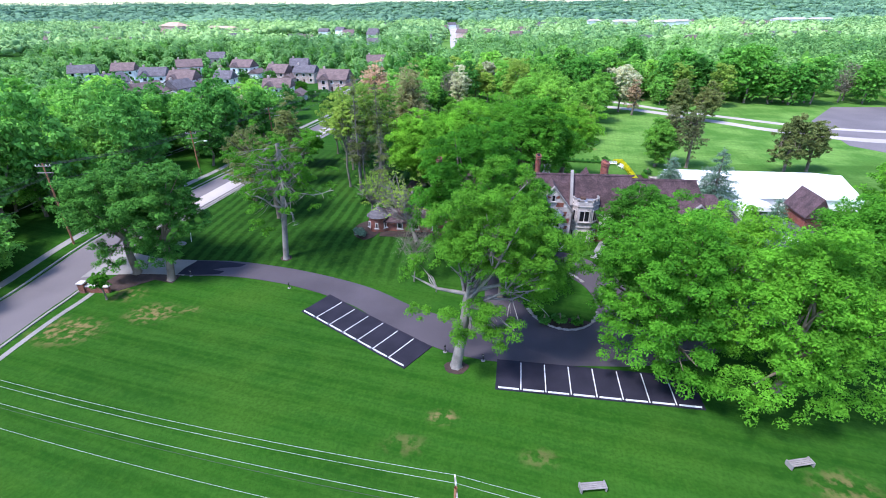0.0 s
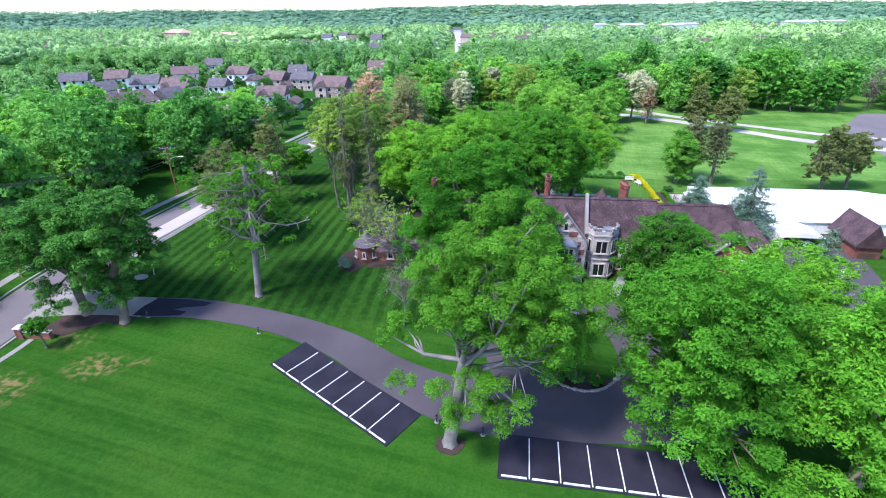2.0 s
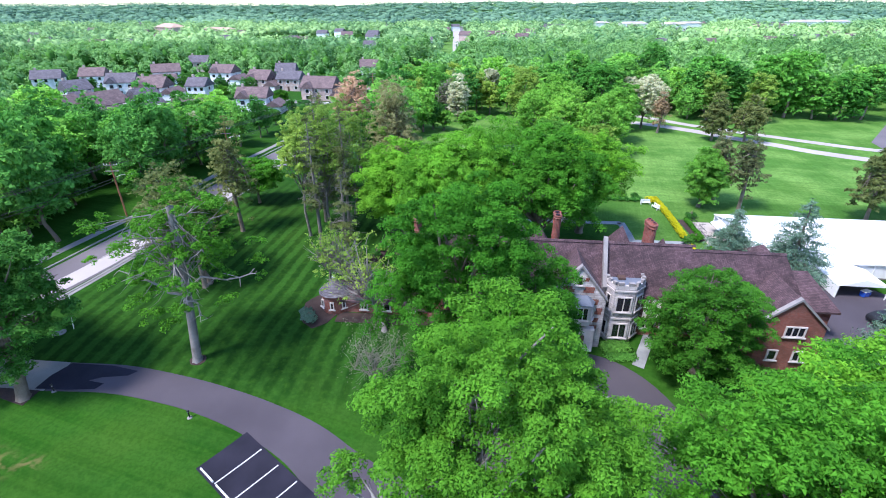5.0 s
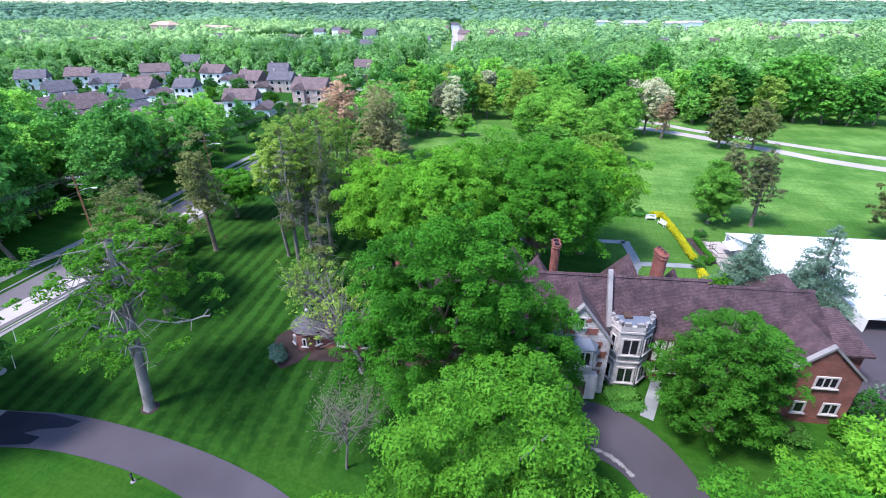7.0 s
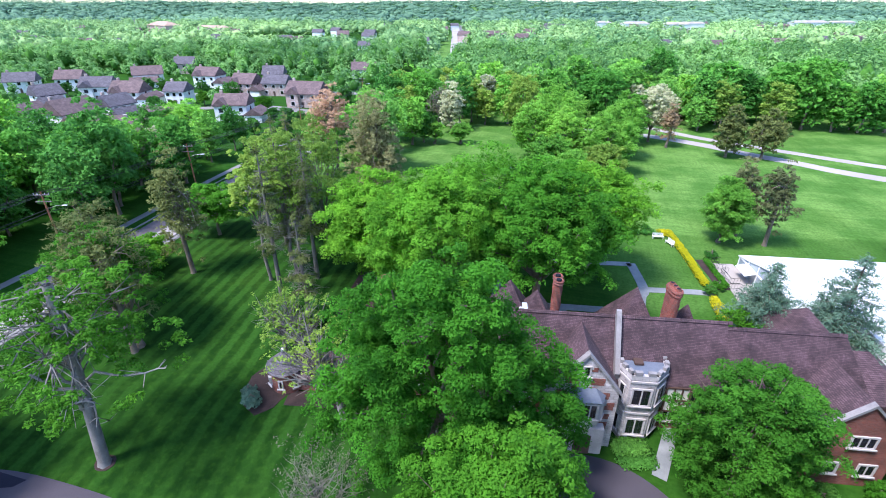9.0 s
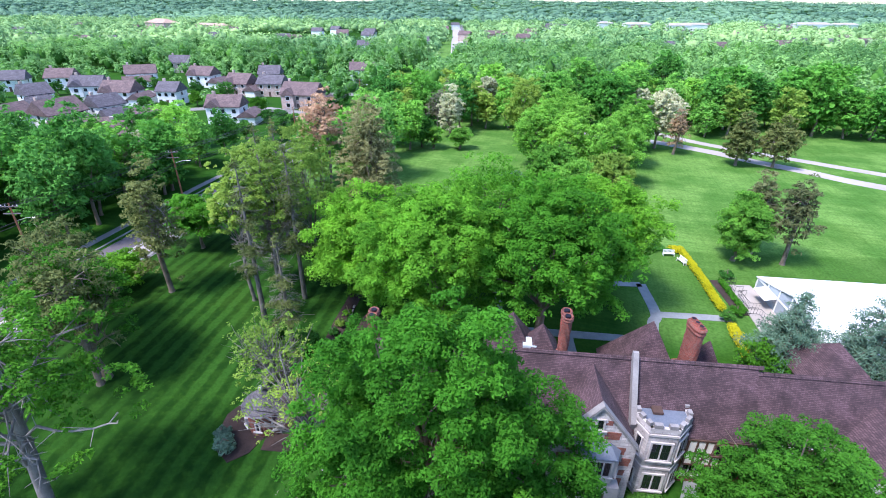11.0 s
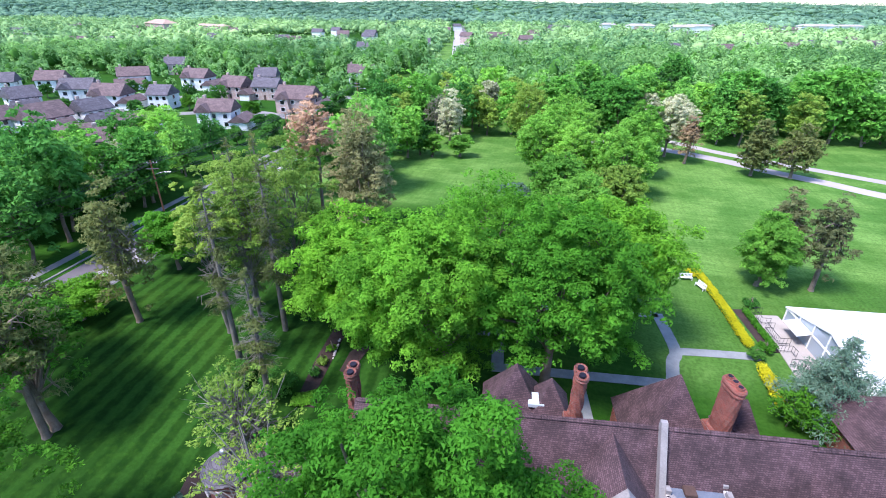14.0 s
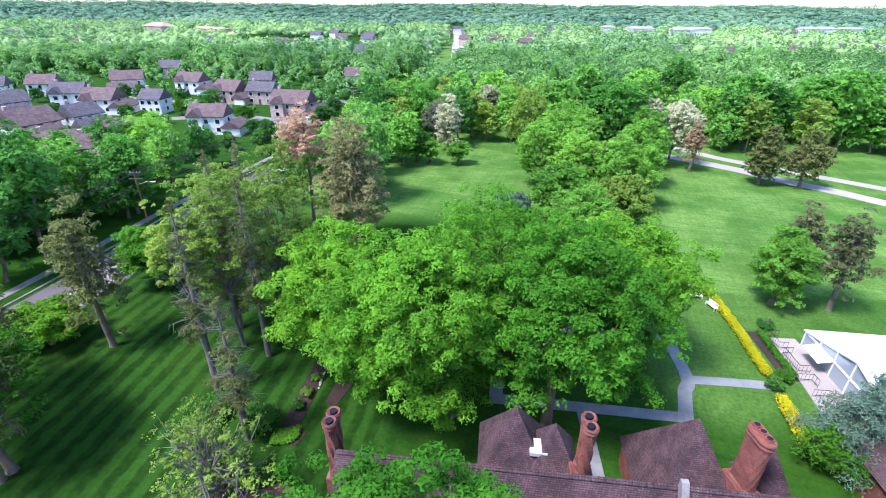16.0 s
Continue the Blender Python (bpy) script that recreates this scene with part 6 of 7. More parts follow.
spots, blobs = [], []
y = 28.0
while y < 420:
    s = 7.6 if y < 160 else 8.6
    x = -300.0
    while x < 330:
        px, py = x + wr.uniform(-0.45, 0.45) * s, y + wr.uniform(-0.45, 0.45) * s
        x += s
        if abs(px) > 40 + (py + 15) * 1.12 or open_far(px, py):
            continue
        if wr.uniform() < wooded(px, py):
            spots.append((math.hypot(px * (0.6 if px > 0 else 1.0), py - 110), px, py))
    y += s
spots.sort()
used = set()
for i, (d, px, py) in enumerate(spots):
    if i < 290:
        grey = 0.12 if (px > 135 and py > 205) else 0.03
        hood = 185 < py < 335 and px < -45
        p = np.array((0.18, 0.2, 0.15, 0.14, 0.12, 0.10, 0.08, 0.03, 0, 0)) * (1 - grey)
        if d < 115:
            p[7] = 0
        p[8] = 1 - p.sum()
        k = (9 if wr.uniform() < 0.75 else 1) if hood else int(wr.choice(10, p=p))
        if px < -58 and py < 190 and k in (5, 7, 8):
            k = 0 if wr.uniform() < 0.5 else 1
        k += 10 if i < 130 and not hood else 0
        s = wr.uniform(0.85, 1.25) * (0.76 if hood else 0.82 if (140 < py < 186 and px < -72) else 0.98 if (120 < py < 186 and px < -60) else 1.02 if px > 45 else 1.0)
        s = min(s, sightline_height(px, py) / 16.5 if k % 10 != 9 else sightline_height(px, py) / 10.5)
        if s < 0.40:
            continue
        m = pose(px, py, land(px, py) - 0.1, wr.normal() * 2, wr.normal() * 2, wr.uniform(0, 360)) @ Matrix.Diagonal((s * (1.1 if px > 45 else 1.0), s * (1.1 if px > 45 else 1.0), s * wr.uniform(0.9, 1.15), 1))
        if k not in used:
            kinds[k].matrix_basis = m
            used.add(k)
        else:
            copy_thing(kinds[k], m)
    else:
        hood = 185 < py < 335 and px < -45
        r = min(wr.uniform(3.8, 7.6) * (0.62 if hood else 1), sightline_height(px, py) / 3.3)
        if r < 1.2:
            continue
        blobs.append((px, py, r, r * wr.uniform(1.0, 1.35) + (0.0 if hood or px < -60 else 1.2)))
for k, root in enumerate(kinds):
    if k not in used:
        d, px, py = spots[k]
        root.matrix_basis = pose(px + 3, py + 3, land(px, py), 0, 0, 40)


def far_woods(y0, y1, gap, grow, size, height):
    out = []
    y = y0
    while y < y1:
        s = gap + (y - y0) * grow
        lim = 60 + y * 1.1
        x = -lim
        while x < lim:
            px, py = x + wr.uniform(-0.5, 0.5) * s, y + wr.uniform(-0.5, 0.5) * s
            x += s
            if open_far(px, py) or (py < 1300 and abs(px - road_x(py)) < 10 + py * 0.008):
                continue
            if wr.uniform() < 0.10:
                continue
            h = height * wr.uniform(0.55, 1.4)
            if py < 615 and -0.42 < px / py < -0.15:  # kept under the camera's sight line to the school field
                h = min(h, 21.0 * (1 - (py - 60) / 640))
            out.append((px, py, s * size * wr.uniform(0.6, 1.45), h))
        y += s * 0.9
    return out


def icosphere(sub):
    bm = bmesh.new()
    bmesh.ops.create_icosphere(bm, subdivisions=sub, radius=1.0)
    V = np.array([v.co[:] for v in bm.verts])
    F = np.array([[v.index for v in f.verts] for f in bm.faces])
    bm.free()
    return V, F


def crowns(name, label, items, lumps, cards, size, material, core_size=(0.68, 0.68, 0.76), shade_slot=0):
    """Many far crowns as one mesh: ragged leaf sprays over a core that slot 1 darkens for inner shade."""
    TV, TF = icosphere(1)
    nv = len(TV)
    it = np.array([(px, py, land(px, py), r, h) for px, py, r, h in items])
    n = len(it)
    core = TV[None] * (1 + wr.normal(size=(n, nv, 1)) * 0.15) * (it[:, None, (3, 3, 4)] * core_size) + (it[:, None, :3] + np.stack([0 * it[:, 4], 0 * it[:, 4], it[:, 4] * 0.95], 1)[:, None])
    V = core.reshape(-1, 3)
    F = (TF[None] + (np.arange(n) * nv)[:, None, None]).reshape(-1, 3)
    a = wr.uniform(0, 6.2832, (n, lumps))
    z = wr.uniform(-0.5, 1.0, (n, lumps))
    q = np.sqrt(1 - np.minimum(1, np.abs(z)) ** 2) * wr.uniform(0.55, 1.0, (n, lumps))
    R, Hh = it[:, 3:4], it[:, 4:5]
    lr = R * wr.uniform(0.34, 0.55, (n, lumps))
    lobes = np.stack([it[:, 0:1] + np.cos(a) * q * R * 0.72, it[:, 1:2] + np.sin(a) * q * R * 0.72, it[:, 2:3] + Hh * (0.95 + z * 0.68), lr, lr, lr * 0.8], -1).reshape(-1, 6)
    LV, LF = leaves(wr, lobes, cards * n, size * 1.15, narrow=0.9, up=0.35, rough=0.28, shell=(0.75, 1.1), tri=True)
    F3 = LF + len(V)
    me = mesh_np(name, np.concatenate([V, LV]), np.concatenate([F, F3]))
    me.materials.append(material)
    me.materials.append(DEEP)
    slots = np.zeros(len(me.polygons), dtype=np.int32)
    # slot 1 paints the core dark, as the shade inside a crown
    slots[:len(F)] = shade_slot
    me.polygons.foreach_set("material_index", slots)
    return tagged(put(name, me, material), label, "woods", kind="stuff")


crowns("woods", "closed green woods beyond the lawn", blobs, 12, 190, 1.0, HAZY_EDGE, (0.5, 0.5, 0.58), 1)
crowns("far_woods", "closed green woods beyond the houses", far_woods(420, 1000, 11.5, 0.013, 0.66, 7.0), 7, 62, 2.0, HAZY_WOODS, (0.52, 0.52, 0.58), 0)
crowns("distant_woods", "wooded hills far off", far_woods(1000, 4450, 19, 0.030, 0.68, 7.5), 4, 15, 4.6, HAZY_HILLS, (0.52, 0.52, 0.58), 0)

# ---- neighbourhood houses ----
def suburban_house(x, y, turn, w, d, wall, roof, garage=True, h=5.0, windows=True, group="houses of the neighbourhood", label="", wing=False):
    root = thing("suburban_house", label or "two-storey suburban house with a shingle gable roof", "house", (x, y, land(x, y)), turn, group)
    bm = box(bmesh.new(), -w / 2, -d / 2, -0.3, w / 2, d / 2, h)
    part("wall", bm, wall, root)
    rz = h + d * 0.4
    part("roof", gable_roof_x(-w / 2 - 0.5, w / 2 + 0.5, 0, d / 2 + 0.5, h - 0.1, rz), roof, root)
    for sx in (-1, 1):
        part("gable", solid([(sx * w / 2, -d / 2, h), (sx * w / 2, d / 2, h), (sx * w / 2, 0, rz - 0.35), (sx * (w / 2 - 0.2), -d / 2, h), (sx * (w / 2 - 0.2), d / 2, h), (sx * (w / 2 - 0.2), 0, rz - 0.35)], [(0, 1, 2), (5, 4, 3), (0, 2, 5, 3), (1, 4, 5, 2), (0, 3, 4, 1)]), wall, root)
    if garage:
        gx0 = w / 2
        part("garage", block(gx0, -d / 2 - 2.0, -0.3, gx0 + 5.5, d / 2 - 1.5, 2.9), wall, root)
        part("garage_roof", gable_roof_y(-d / 2 - 2.4, d / 2 - 1.2, gx0 + 2.75, 3.2, 3.2, 2.8, 2.8, 4.8), roof, root)
        part("garage_gable", solid([(gx0, -d / 2 - 2.0, 2.9), (gx0 + 5.5, -d / 2 - 2.0, 2.9), (gx0 + 2.75, -d / 2 - 2.0, 4.5), (gx0, -d / 2 - 1.8, 2.9), (gx0 + 5.5, -d / 2 - 1.8, 2.9), (gx0 + 2.75, -d / 2 - 1.8, 4.5)], [(0, 1, 2), (5, 4, 3), (0, 2, 5, 3), (1, 4, 5, 2), (0, 3, 4, 1)]), wall, root)
        part("garage_door", block(gx0 + 0.5, -d / 2 - 2.06, -0.2, gx0 + 5.0, -d / 2 - 1.9, 2.2), WHITEPAINT, root)
    if wing:
        y0, y1, wz = -d / 2 - 5.4, -d / 2 + 0.1, 2.7
        ym = (y0 + y1) / 2
        part("wing", block(-w / 2 - 1.2, y0, -0.3, w / 2 - 2.4, y1, wz), wall, root)
        part("wing_roof", gable_roof_x(-w / 2 - 1.6, w / 2 - 2.0, ym, 3.1, wz - 0.1, wz + 2.3), roof, root)
        for q in (-w / 2 - 1.2, w / 2 - 2.6):
            part("wing_gable", solid([(q, y0, wz), (q, y1, wz), (q, ym, wz + 2.0), (q + 0.2, y0, wz), (q + 0.2, y1, wz), (q + 0.2, ym, wz + 2.0)], [(0, 1, 2), (5, 4, 3), (0, 2, 5, 3), (1, 4, 5, 2), (0, 3, 4, 1)]), wall, root)
        part("garage_door", block(w / 2 - 7.4, y0 - 0.06, -0.2, w / 2 - 3.0, y0 + 0.1, 2.2), WHITEPAINT, root)
    if windows and garage:
        fx = -w / 4
        part("front_gable", gable_roof_y(-d / 2 - 1.6, 0.0, fx, 2.6, 2.6, h - 0.1, h - 0.1, h + 2.2), roof, root)
        part("front_bay", block(fx - 2.3, -d / 2 - 1.2, -0.3, fx + 2.3, -d / 2 + 0.2, h), wall, root)
        part("gable_end", solid([(fx - 2.3, -d / 2 - 1.2, h), (fx + 2.3, -d / 2 - 1.2, h), (fx, -d / 2 - 1.2, h + 1.9), (fx - 2.3, -d / 2 - 1.0, h), (fx + 2.3, -d / 2 - 1.0, h), (fx, -d / 2 - 1.0, h + 1.9)], [(0, 1, 2), (5, 4, 3), (0, 2, 5, 3), (1, 4, 5, 2), (0, 3, 4, 1)]), wall, root)
        for z in (0.9, 3.4):
            win = part("window", block(fx - 0.9, -d / 2 - 1.26, z - 0.1, fx + 0.9, -d / 2 - 1.15, z + 1.5), WHITEPAINT, root)
            part("pane", block(fx - 0.76, -d / 2 - 1.275, z, fx + 0.76, -d / 2 - 1.22, z + 1.38), GLASS, win)
    if windows:
        for z in (1.0, 3.5):
            for k in range(3):
                q = -w / 2 + w * (k + 0.5) / 3
                if garage and k == 0:
                    continue
                if z < 2 and k == 1:
                    part("door", block(q - 0.5, -d / 2 - 0.05, 0, q + 0.5, -d / 2 + 0.05, 2.1), TIMBER, root)
                    continue
                fr = block(q - 0.75, -d / 2 - 0.06, z - 0.1, q + 0.75, -d / 2 + 0.05, z + 1.4)
                win = part("window", fr, WHITEPAINT, root)
                part("pane", block(q - 0.62, -d / 2 - 0.075, z, q + 0.62, -d / 2 - 0.02, z + 1.28), GLASS, win)
            for sx in (-1, 1):
                fr = block(sx * (w / 2 + 0.06) - 0.05, -0.7, z - 0.1, sx * (w / 2 + 0.06) + 0.05, 0.7, z + 1.4)
                if not (garage and sx > 0 and z < 2):
                    win = part("window", fr, WHITEPAINT, root)
                    part("pane", block(sx * (w / 2 + 0.075) - 0.05, -0.58, z, sx * (w / 2 + 0.075) + 0.05, 0.58, z + 1.28), GLASS, win)
        part("chimney", block(-w / 2 + 1.0, 0.4, h, -w / 2 + 1.9, 1.3, rz + 0.9), PINKBRICK, root)
    return root


WALLS = (SIDING, SIDING, SIDING, SIDING, SIDING, SIDING, PINKBRICK, PINKBRICK, SIDING, PINKBRICK, PINKBRICK, SIDING, SIDING)
for i, (x, y, turn, w, d) in enumerate(HOUSES):
    wall, roof = WALLS[i % 13], (SHINGLE_B, SHINGLE, SHINGLE, SHINGLE_B, SHINGLE, SHINGLE_B, SHINGLE_B, SHINGLE_B)[i % 8]
    suburban_house(x, y, turn, w, d, wall, roof, garage=i in (2, 3, 5, 6, 7, 11, 14), h=5.2 + 0.3 * (i % 3), wing=i in (0, 1, 8, 12), label=("pale-sided" if wall is SIDING else "pinkish brick") + " two-storey suburban house with a " + ("grey" if roof is SHINGLE else "brown") + " roof")
for i, (x, y, turn, w, d) in enumerate(FAR):
    suburban_house(x, y, turn, w, d, (PINKBRICK, SIDING)[i % 2], (SHINGLE_B, SHINGLE)[i % 2], garage=False, h=7.4, windows=False, group="far houses in the woods", label="far pale house among the trees")
for x, y, turn, w, d, h, kind_ in BIG:
    root = thing(kind_ + "_building", "long low pale building beyond the woods", "building", (x, y, land(x, y)), turn)
    part("wall", block(-w / 2, -d / 2, -0.5, w / 2, d / 2, h), PINKBRICK if kind_ == "school" else SIDING, root)
    part("roof", gable_roof_x(-w / 2 - 0.8, w / 2 + 0.8, 0, d / 2 + 0.8, h - 0.1, h + d * 0.22, hip0=d * 0.5, hip1=d * 0.5), TANROOF if kind_ == "school" else PALEROAD, root)
    for k in range(int(w / 5)):
        q = -w / 2 + 2.5 + k * 5
        part("window", block(q - 1.2, -d / 2 - 0.08, 1.2, q + 1.2, -d / 2 + 0.05, 3.2), GLASS, root)
for pts, w in (([(-170, 215), (-140, 226), (-108, 232), (-85, 240), (-60, 232), (-40, 232)], 6), ([(-185, 275), (-150, 272), (-115, 265), (-85, 268), (-60, 275), (-32, 270)], 6)):
    tagged(part("side_street", ribbon([(a, b, w) for a, b in pts], 0.03, 0.2, 2), CONCRETE), "pale residential street between the houses", "road", kind="structure")

# ---- poles and wires ----
GRN = "garden trees among the houses"
for x, y, r, h, mt, sd in ((-105.4, 188.0, 4.2, 7.0, DEEP, 401), (-100.2, 191.0, 3.8, 6.6, DEEP, 402), (-111.2, 254.0, 3.6, 7.6, DEEP, 403), (-96.4, 249.5, 4.4, 8.6, DEEP, 404), (-92.0, 234.0, 3.4, 6.4, OAK, 405), (-141.0, 262.0, 3.8, 8.0, DEEP, 406), (-136.0, 266.0, 3.4, 7.2, DEEP, 407), (-176.7, 258.0, 3.2, 6.0, DEEP, 408), (-148.0, 233.0, 3.0, 4.6, DEEP, 409), (-105.0, 219.0, 3.4, 5.4, OAK, 410), (-120.0, 232.0, 3.2, 5.0, DEEP, 411), (-104.0, 240.0, 3.6, 6.0, OAK, 412), (-45.5, 239.0, 3.4, 8.6, DEEP, 413), (-74.5, 228.5, 4.4, 6.2, OAK, 414)):
    broadleaf("garden_tree", "round dark green tree among the houses", (x, y), (x, y, land(x, y) + h * 0.56), (r, r, h * 0.5), mt, 1900, 0.62, 0.16, limbs_n=5, low=-0.9, lobe=(0.7, 1.3), group=GRN, seed=sd)
broadleaf("willow_tree", "large soft pale green tree among the houses", (-77.0, 181.0), (-77.0, 181.0, 9.4), (7.6, 7.0, 7.6), FAR_LIT_MAPLE, 9000, 0.5, 0.35, limbs_n=12, low=-0.85, lobe=(0.9, 1.8), group=GRN, seed=420)


def utility_pole(x, y, h, arm_turn=75, lamp=False, group="utility poles along the road"):
    root = thing("utility_pole", "brown wooden utility pole with a crossarm", "utility pole", (x, y, land(x, y)), arm_turn, group)
    V, F = tube([[((0, 0, -0.5), 0.17), ((0, 0, h * 0.6), 0.14), ((0, 0, h), 0.11)]], 10)
    put("pole", mesh_np("pole", V, F), POLEWOOD, root)
    for z in (h - 0.5, h - 1.6):
        part("crossarm", block(-1.2, -0.12, z - 0.07, 1.2, 0.0, z + 0.07), WOODGREY, root)
    for k in (-1.1, -0.55, 0.55, 1.1):
        V, F = tube([[((k, -0.06, h - 0.43), 0.05), ((k, -0.06, h - 0.25), 0.06), ((k, -0.06, h - 0.2), 0.02)]], 8)
        put("insulator", mesh_np("insulator", V, F), WHITEPAINT, root)
    if lamp:
        V, F = tube([[((0, 0, h - 2.8), 0.04), ((1.6, 0, h - 2.3), 0.04), ((2.6, 0, h - 2.3), 0.04)]], 6)
        put("lamp_arm", mesh_np("lamp_arm", V, F), STEEL, root)
        part("lamp_head", block(2.4, -0.14, -0.08 + h - 2.3, 3.2, 0.14, 0.06 + h - 2.3, 0.04), WHITEPAINT, root)
    return root


POLES = [(-66.0, 79.0, 14.5, 8), (-60.9, 113.4, 10.4, 8), (-54.6, 143.4, 10.2, 12), (-46.5, 190.0, 10.0, 10), (-41, 250, 10, 10)]
for x, y, h, a in POLES:
    utility_pole(x, y, h, a, lamp=h < 12)
utility_pole(2.4, 28.2, 11.2, 97, group="utility poles over the lawn")
utility_pole(-62.0, 42.0, 10.8, 60, group="utility poles over the lawn")


def cable(name, label, a, b, sag, r, material):
    a, b = Vector(a), Vector(b)
    pts = []
    for k in range(25):
        t = k / 24
        p = a.lerp(b, t)
        p.z -= sag * 4 * t * (1 - t)
        pts.append((p, r))
    V, F = tube([pts], 5)
    tagged(put(name, mesh_np(name, V, F), material), label, "cable", group="overhead cables")


for k, (dy, dz) in enumerate(((1.2, -0.2), (0.6, -0.2), (-0.9, -0.2), (0.0, -2.2), (-1.4, -2.8))):
    cable("overhead_cable", "pale overhead cable above the lawn", (2.4, 28.2 + dy, 11.0 + dz), (-62, 42.0 + dy, 10.8 + dz), 1.6, 0.015, WIRE if k != 3 else DARKWIRE)
    if k < 3:
        cable("overhead_cable", "pale overhead cable above the lawn", (2.4, 28.2 + dy, 11.0 + dz), (60, 18.0 + dy, 11.0 + dz), 1.6, 0.015, WIRE)
for (x0, y0, h0, _), (x1, y1, h1, _) in zip(POLES, POLES[1:]):
    for dx, dz in ((-1.1, -0.25), (-0.5, -0.25), (0.6, -0.25), (1.1, -0.25), (0.0, -2.9), (0.0, -3.4)):
        cable("overhead_cable", "dark overhead cable along the road", (x0 + dx, y0, land(x0, y0) + h0 + dz), (x1 + dx, y1, land(x1, y1) + h1 + dz), 0.8, 0.03 if dz > -2 else 0.04, DARKWIRE)
for dx, dz in ((-1.1, -0.25), (0.6, -0.25), (1.1, -0.25), (0.0, -3.4)):
    cable("overhead_cable", "dark overhead cable along the road", (-66 + dx, 79, 14.5 + dz), (-70 + dx, 10, 14 + dz), 0.8, 0.03, DARKWIRE)

# ---- hedges, benches, small things ----
def hedge(name, label, pts, w, h, material, count, size=0.22, group=""):
    line = smooth_line(pts, 6)
    mid = line[len(line) // 2]
    root = thing(name, label, "hedge", (mid[0], mid[1], land(mid[0], mid[1])), group=group)
    lb = []
    for p in line:
        for k in (-0.25, 0.25):
            lb.append((p[0] - mid[0] + wr.normal() * 0.05, p[1] - mid[1] + k * w, land(p[0], p[1]) - land(mid[0], mid[1]) + h * 0.5, w * 0.42, w * 0.42 + 0.3, h * 0.52))
    V, F = leaves(wr, lb, count, size, narrow=0.7)
    put("foliage", mesh_np("foliage", V, F), material, root)
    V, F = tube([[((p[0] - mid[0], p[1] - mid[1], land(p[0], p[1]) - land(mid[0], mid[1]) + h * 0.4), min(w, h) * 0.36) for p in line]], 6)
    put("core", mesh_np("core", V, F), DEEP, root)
    return root


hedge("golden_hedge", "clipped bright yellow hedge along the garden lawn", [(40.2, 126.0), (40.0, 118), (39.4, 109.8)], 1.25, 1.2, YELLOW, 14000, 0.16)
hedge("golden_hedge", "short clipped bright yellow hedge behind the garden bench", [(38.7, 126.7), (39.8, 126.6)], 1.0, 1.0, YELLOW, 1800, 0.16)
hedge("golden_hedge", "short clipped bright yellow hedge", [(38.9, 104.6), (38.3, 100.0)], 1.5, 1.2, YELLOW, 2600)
hedge("green_hedge", "low clipped green hedge along the garden", [(24.5, 128.8), (31, 127.4), (38.8, 126.6)], 1.1, 0.9, DEEP, 3500)
hedge("green_hedge", "low green shrub row in the mulch bed", [(42.6, 116.6), (42.5, 113), (42.4, 109.6)], 1.0, 0.8, OAK, 2200)
hedge("green_hedge", "clipped box hedge before the bay", [(20.0, 80.7), (22.6, 80.7)], 1.2, 0.7, DEEP, 2200)
hedge("ivy_bed", "low dark ground cover before the bay", [(20.4, 79.6), (23.0, 79.8)], 1.5, 0.3, DEEP, 1800)
hedge("boxwood_row", "low bright green edging in the garden bed", [(-11.6, 96.6), (-10.6, 96.9), (-9.7, 97.3)], 1.0, 0.6, MAPLE, 1800)
for x, y, r, h, mt, lb_ in ((-16.2, 83.4, 1.3, 1.2, BLUE, "low blue-green shrub beside the turret"), (-17.0, 84.6, 1.0, 1.0, BLUE, "low blue-green shrub beside the turret"), (36.6, 127.8, 0.9, 1.4, DEEP, "round clipped shrub at the garden edge"), (34.4, 128.2, 0.9, 1.4, DEEP, "round clipped shrub at the garden edge"), (39.3, 107.2, 1.2, 1.4, DEEP, "round dark shrub at the hedge gap"), (41.0, 108.6, 1.0, 1.2, OAK, "round green shrub at the hedge gap"), (13.2, 61.9, 1.1, 0.9, DEEP, "low dark shrub in the circle bed"), (17.6, 61.9, 1.1, 0.9, OAK, "low green shrub in the circle bed"), (15.3, 62.3, 1.3, 0.8, DEEP, "low dark shrub in the circle bed"), (43.5, 78.4, 1.8, 4.4, DEEP, "dark conical yew beside the brick wing"), (47.0, 78.5, 1.8, 2.6, SPRING, "yellow-green shrub beside the brick wing"), (41.5, 77.0, 2.0, 1.4, OAK, "green shrub beside the brick wing"), (36, 76.4, 2.2, 1.4, DEEP, "dark green shrub beside the brick wing"), (-13.5, 97.5, 2.4, 2.6, DEEP, "dark shrub under the dying spruces"), (-18.5, 99.0, 2.2, 2.4, DEEP, "dark shrub under the dying spruces"), (-11.5, 91.5, 1.8, 1.6, DEEP, "dark shrub behind the garden wing"), (44.2, 118.6, 1.2, 0.9, DEEP, "dark shrub by the patio"), (-10.4, 102.4, 0.6, 0.7, SPRING, "small round yellow-green shrub in the garden bed"), (-10.7, 100.4, 0.7, 0.8, DEEP, "small round dark shrub in the garden bed"), (-10.0, 104.6, 0.6, 0.7, MAPLE, "small round green shrub in the garden bed"), (37.6, 97.4, 2.4, 4.6, OAK, "green yew beside the blue spruce"), (39.6, 96.2, 2.0, 3.4, OAK, "green yew beside the blue spruce")):
    broadleaf("shrub", lb_, (x, y), (x, y, land(x, y) + h * 0.55), (r, r, h * 0.5), mt, int(700 * r), 0.27, 0.06, limbs_n=4, low=-0.9, lobe=(0.35, 0.6), category="shrub", seed=int(abs(x * 7 + y)))


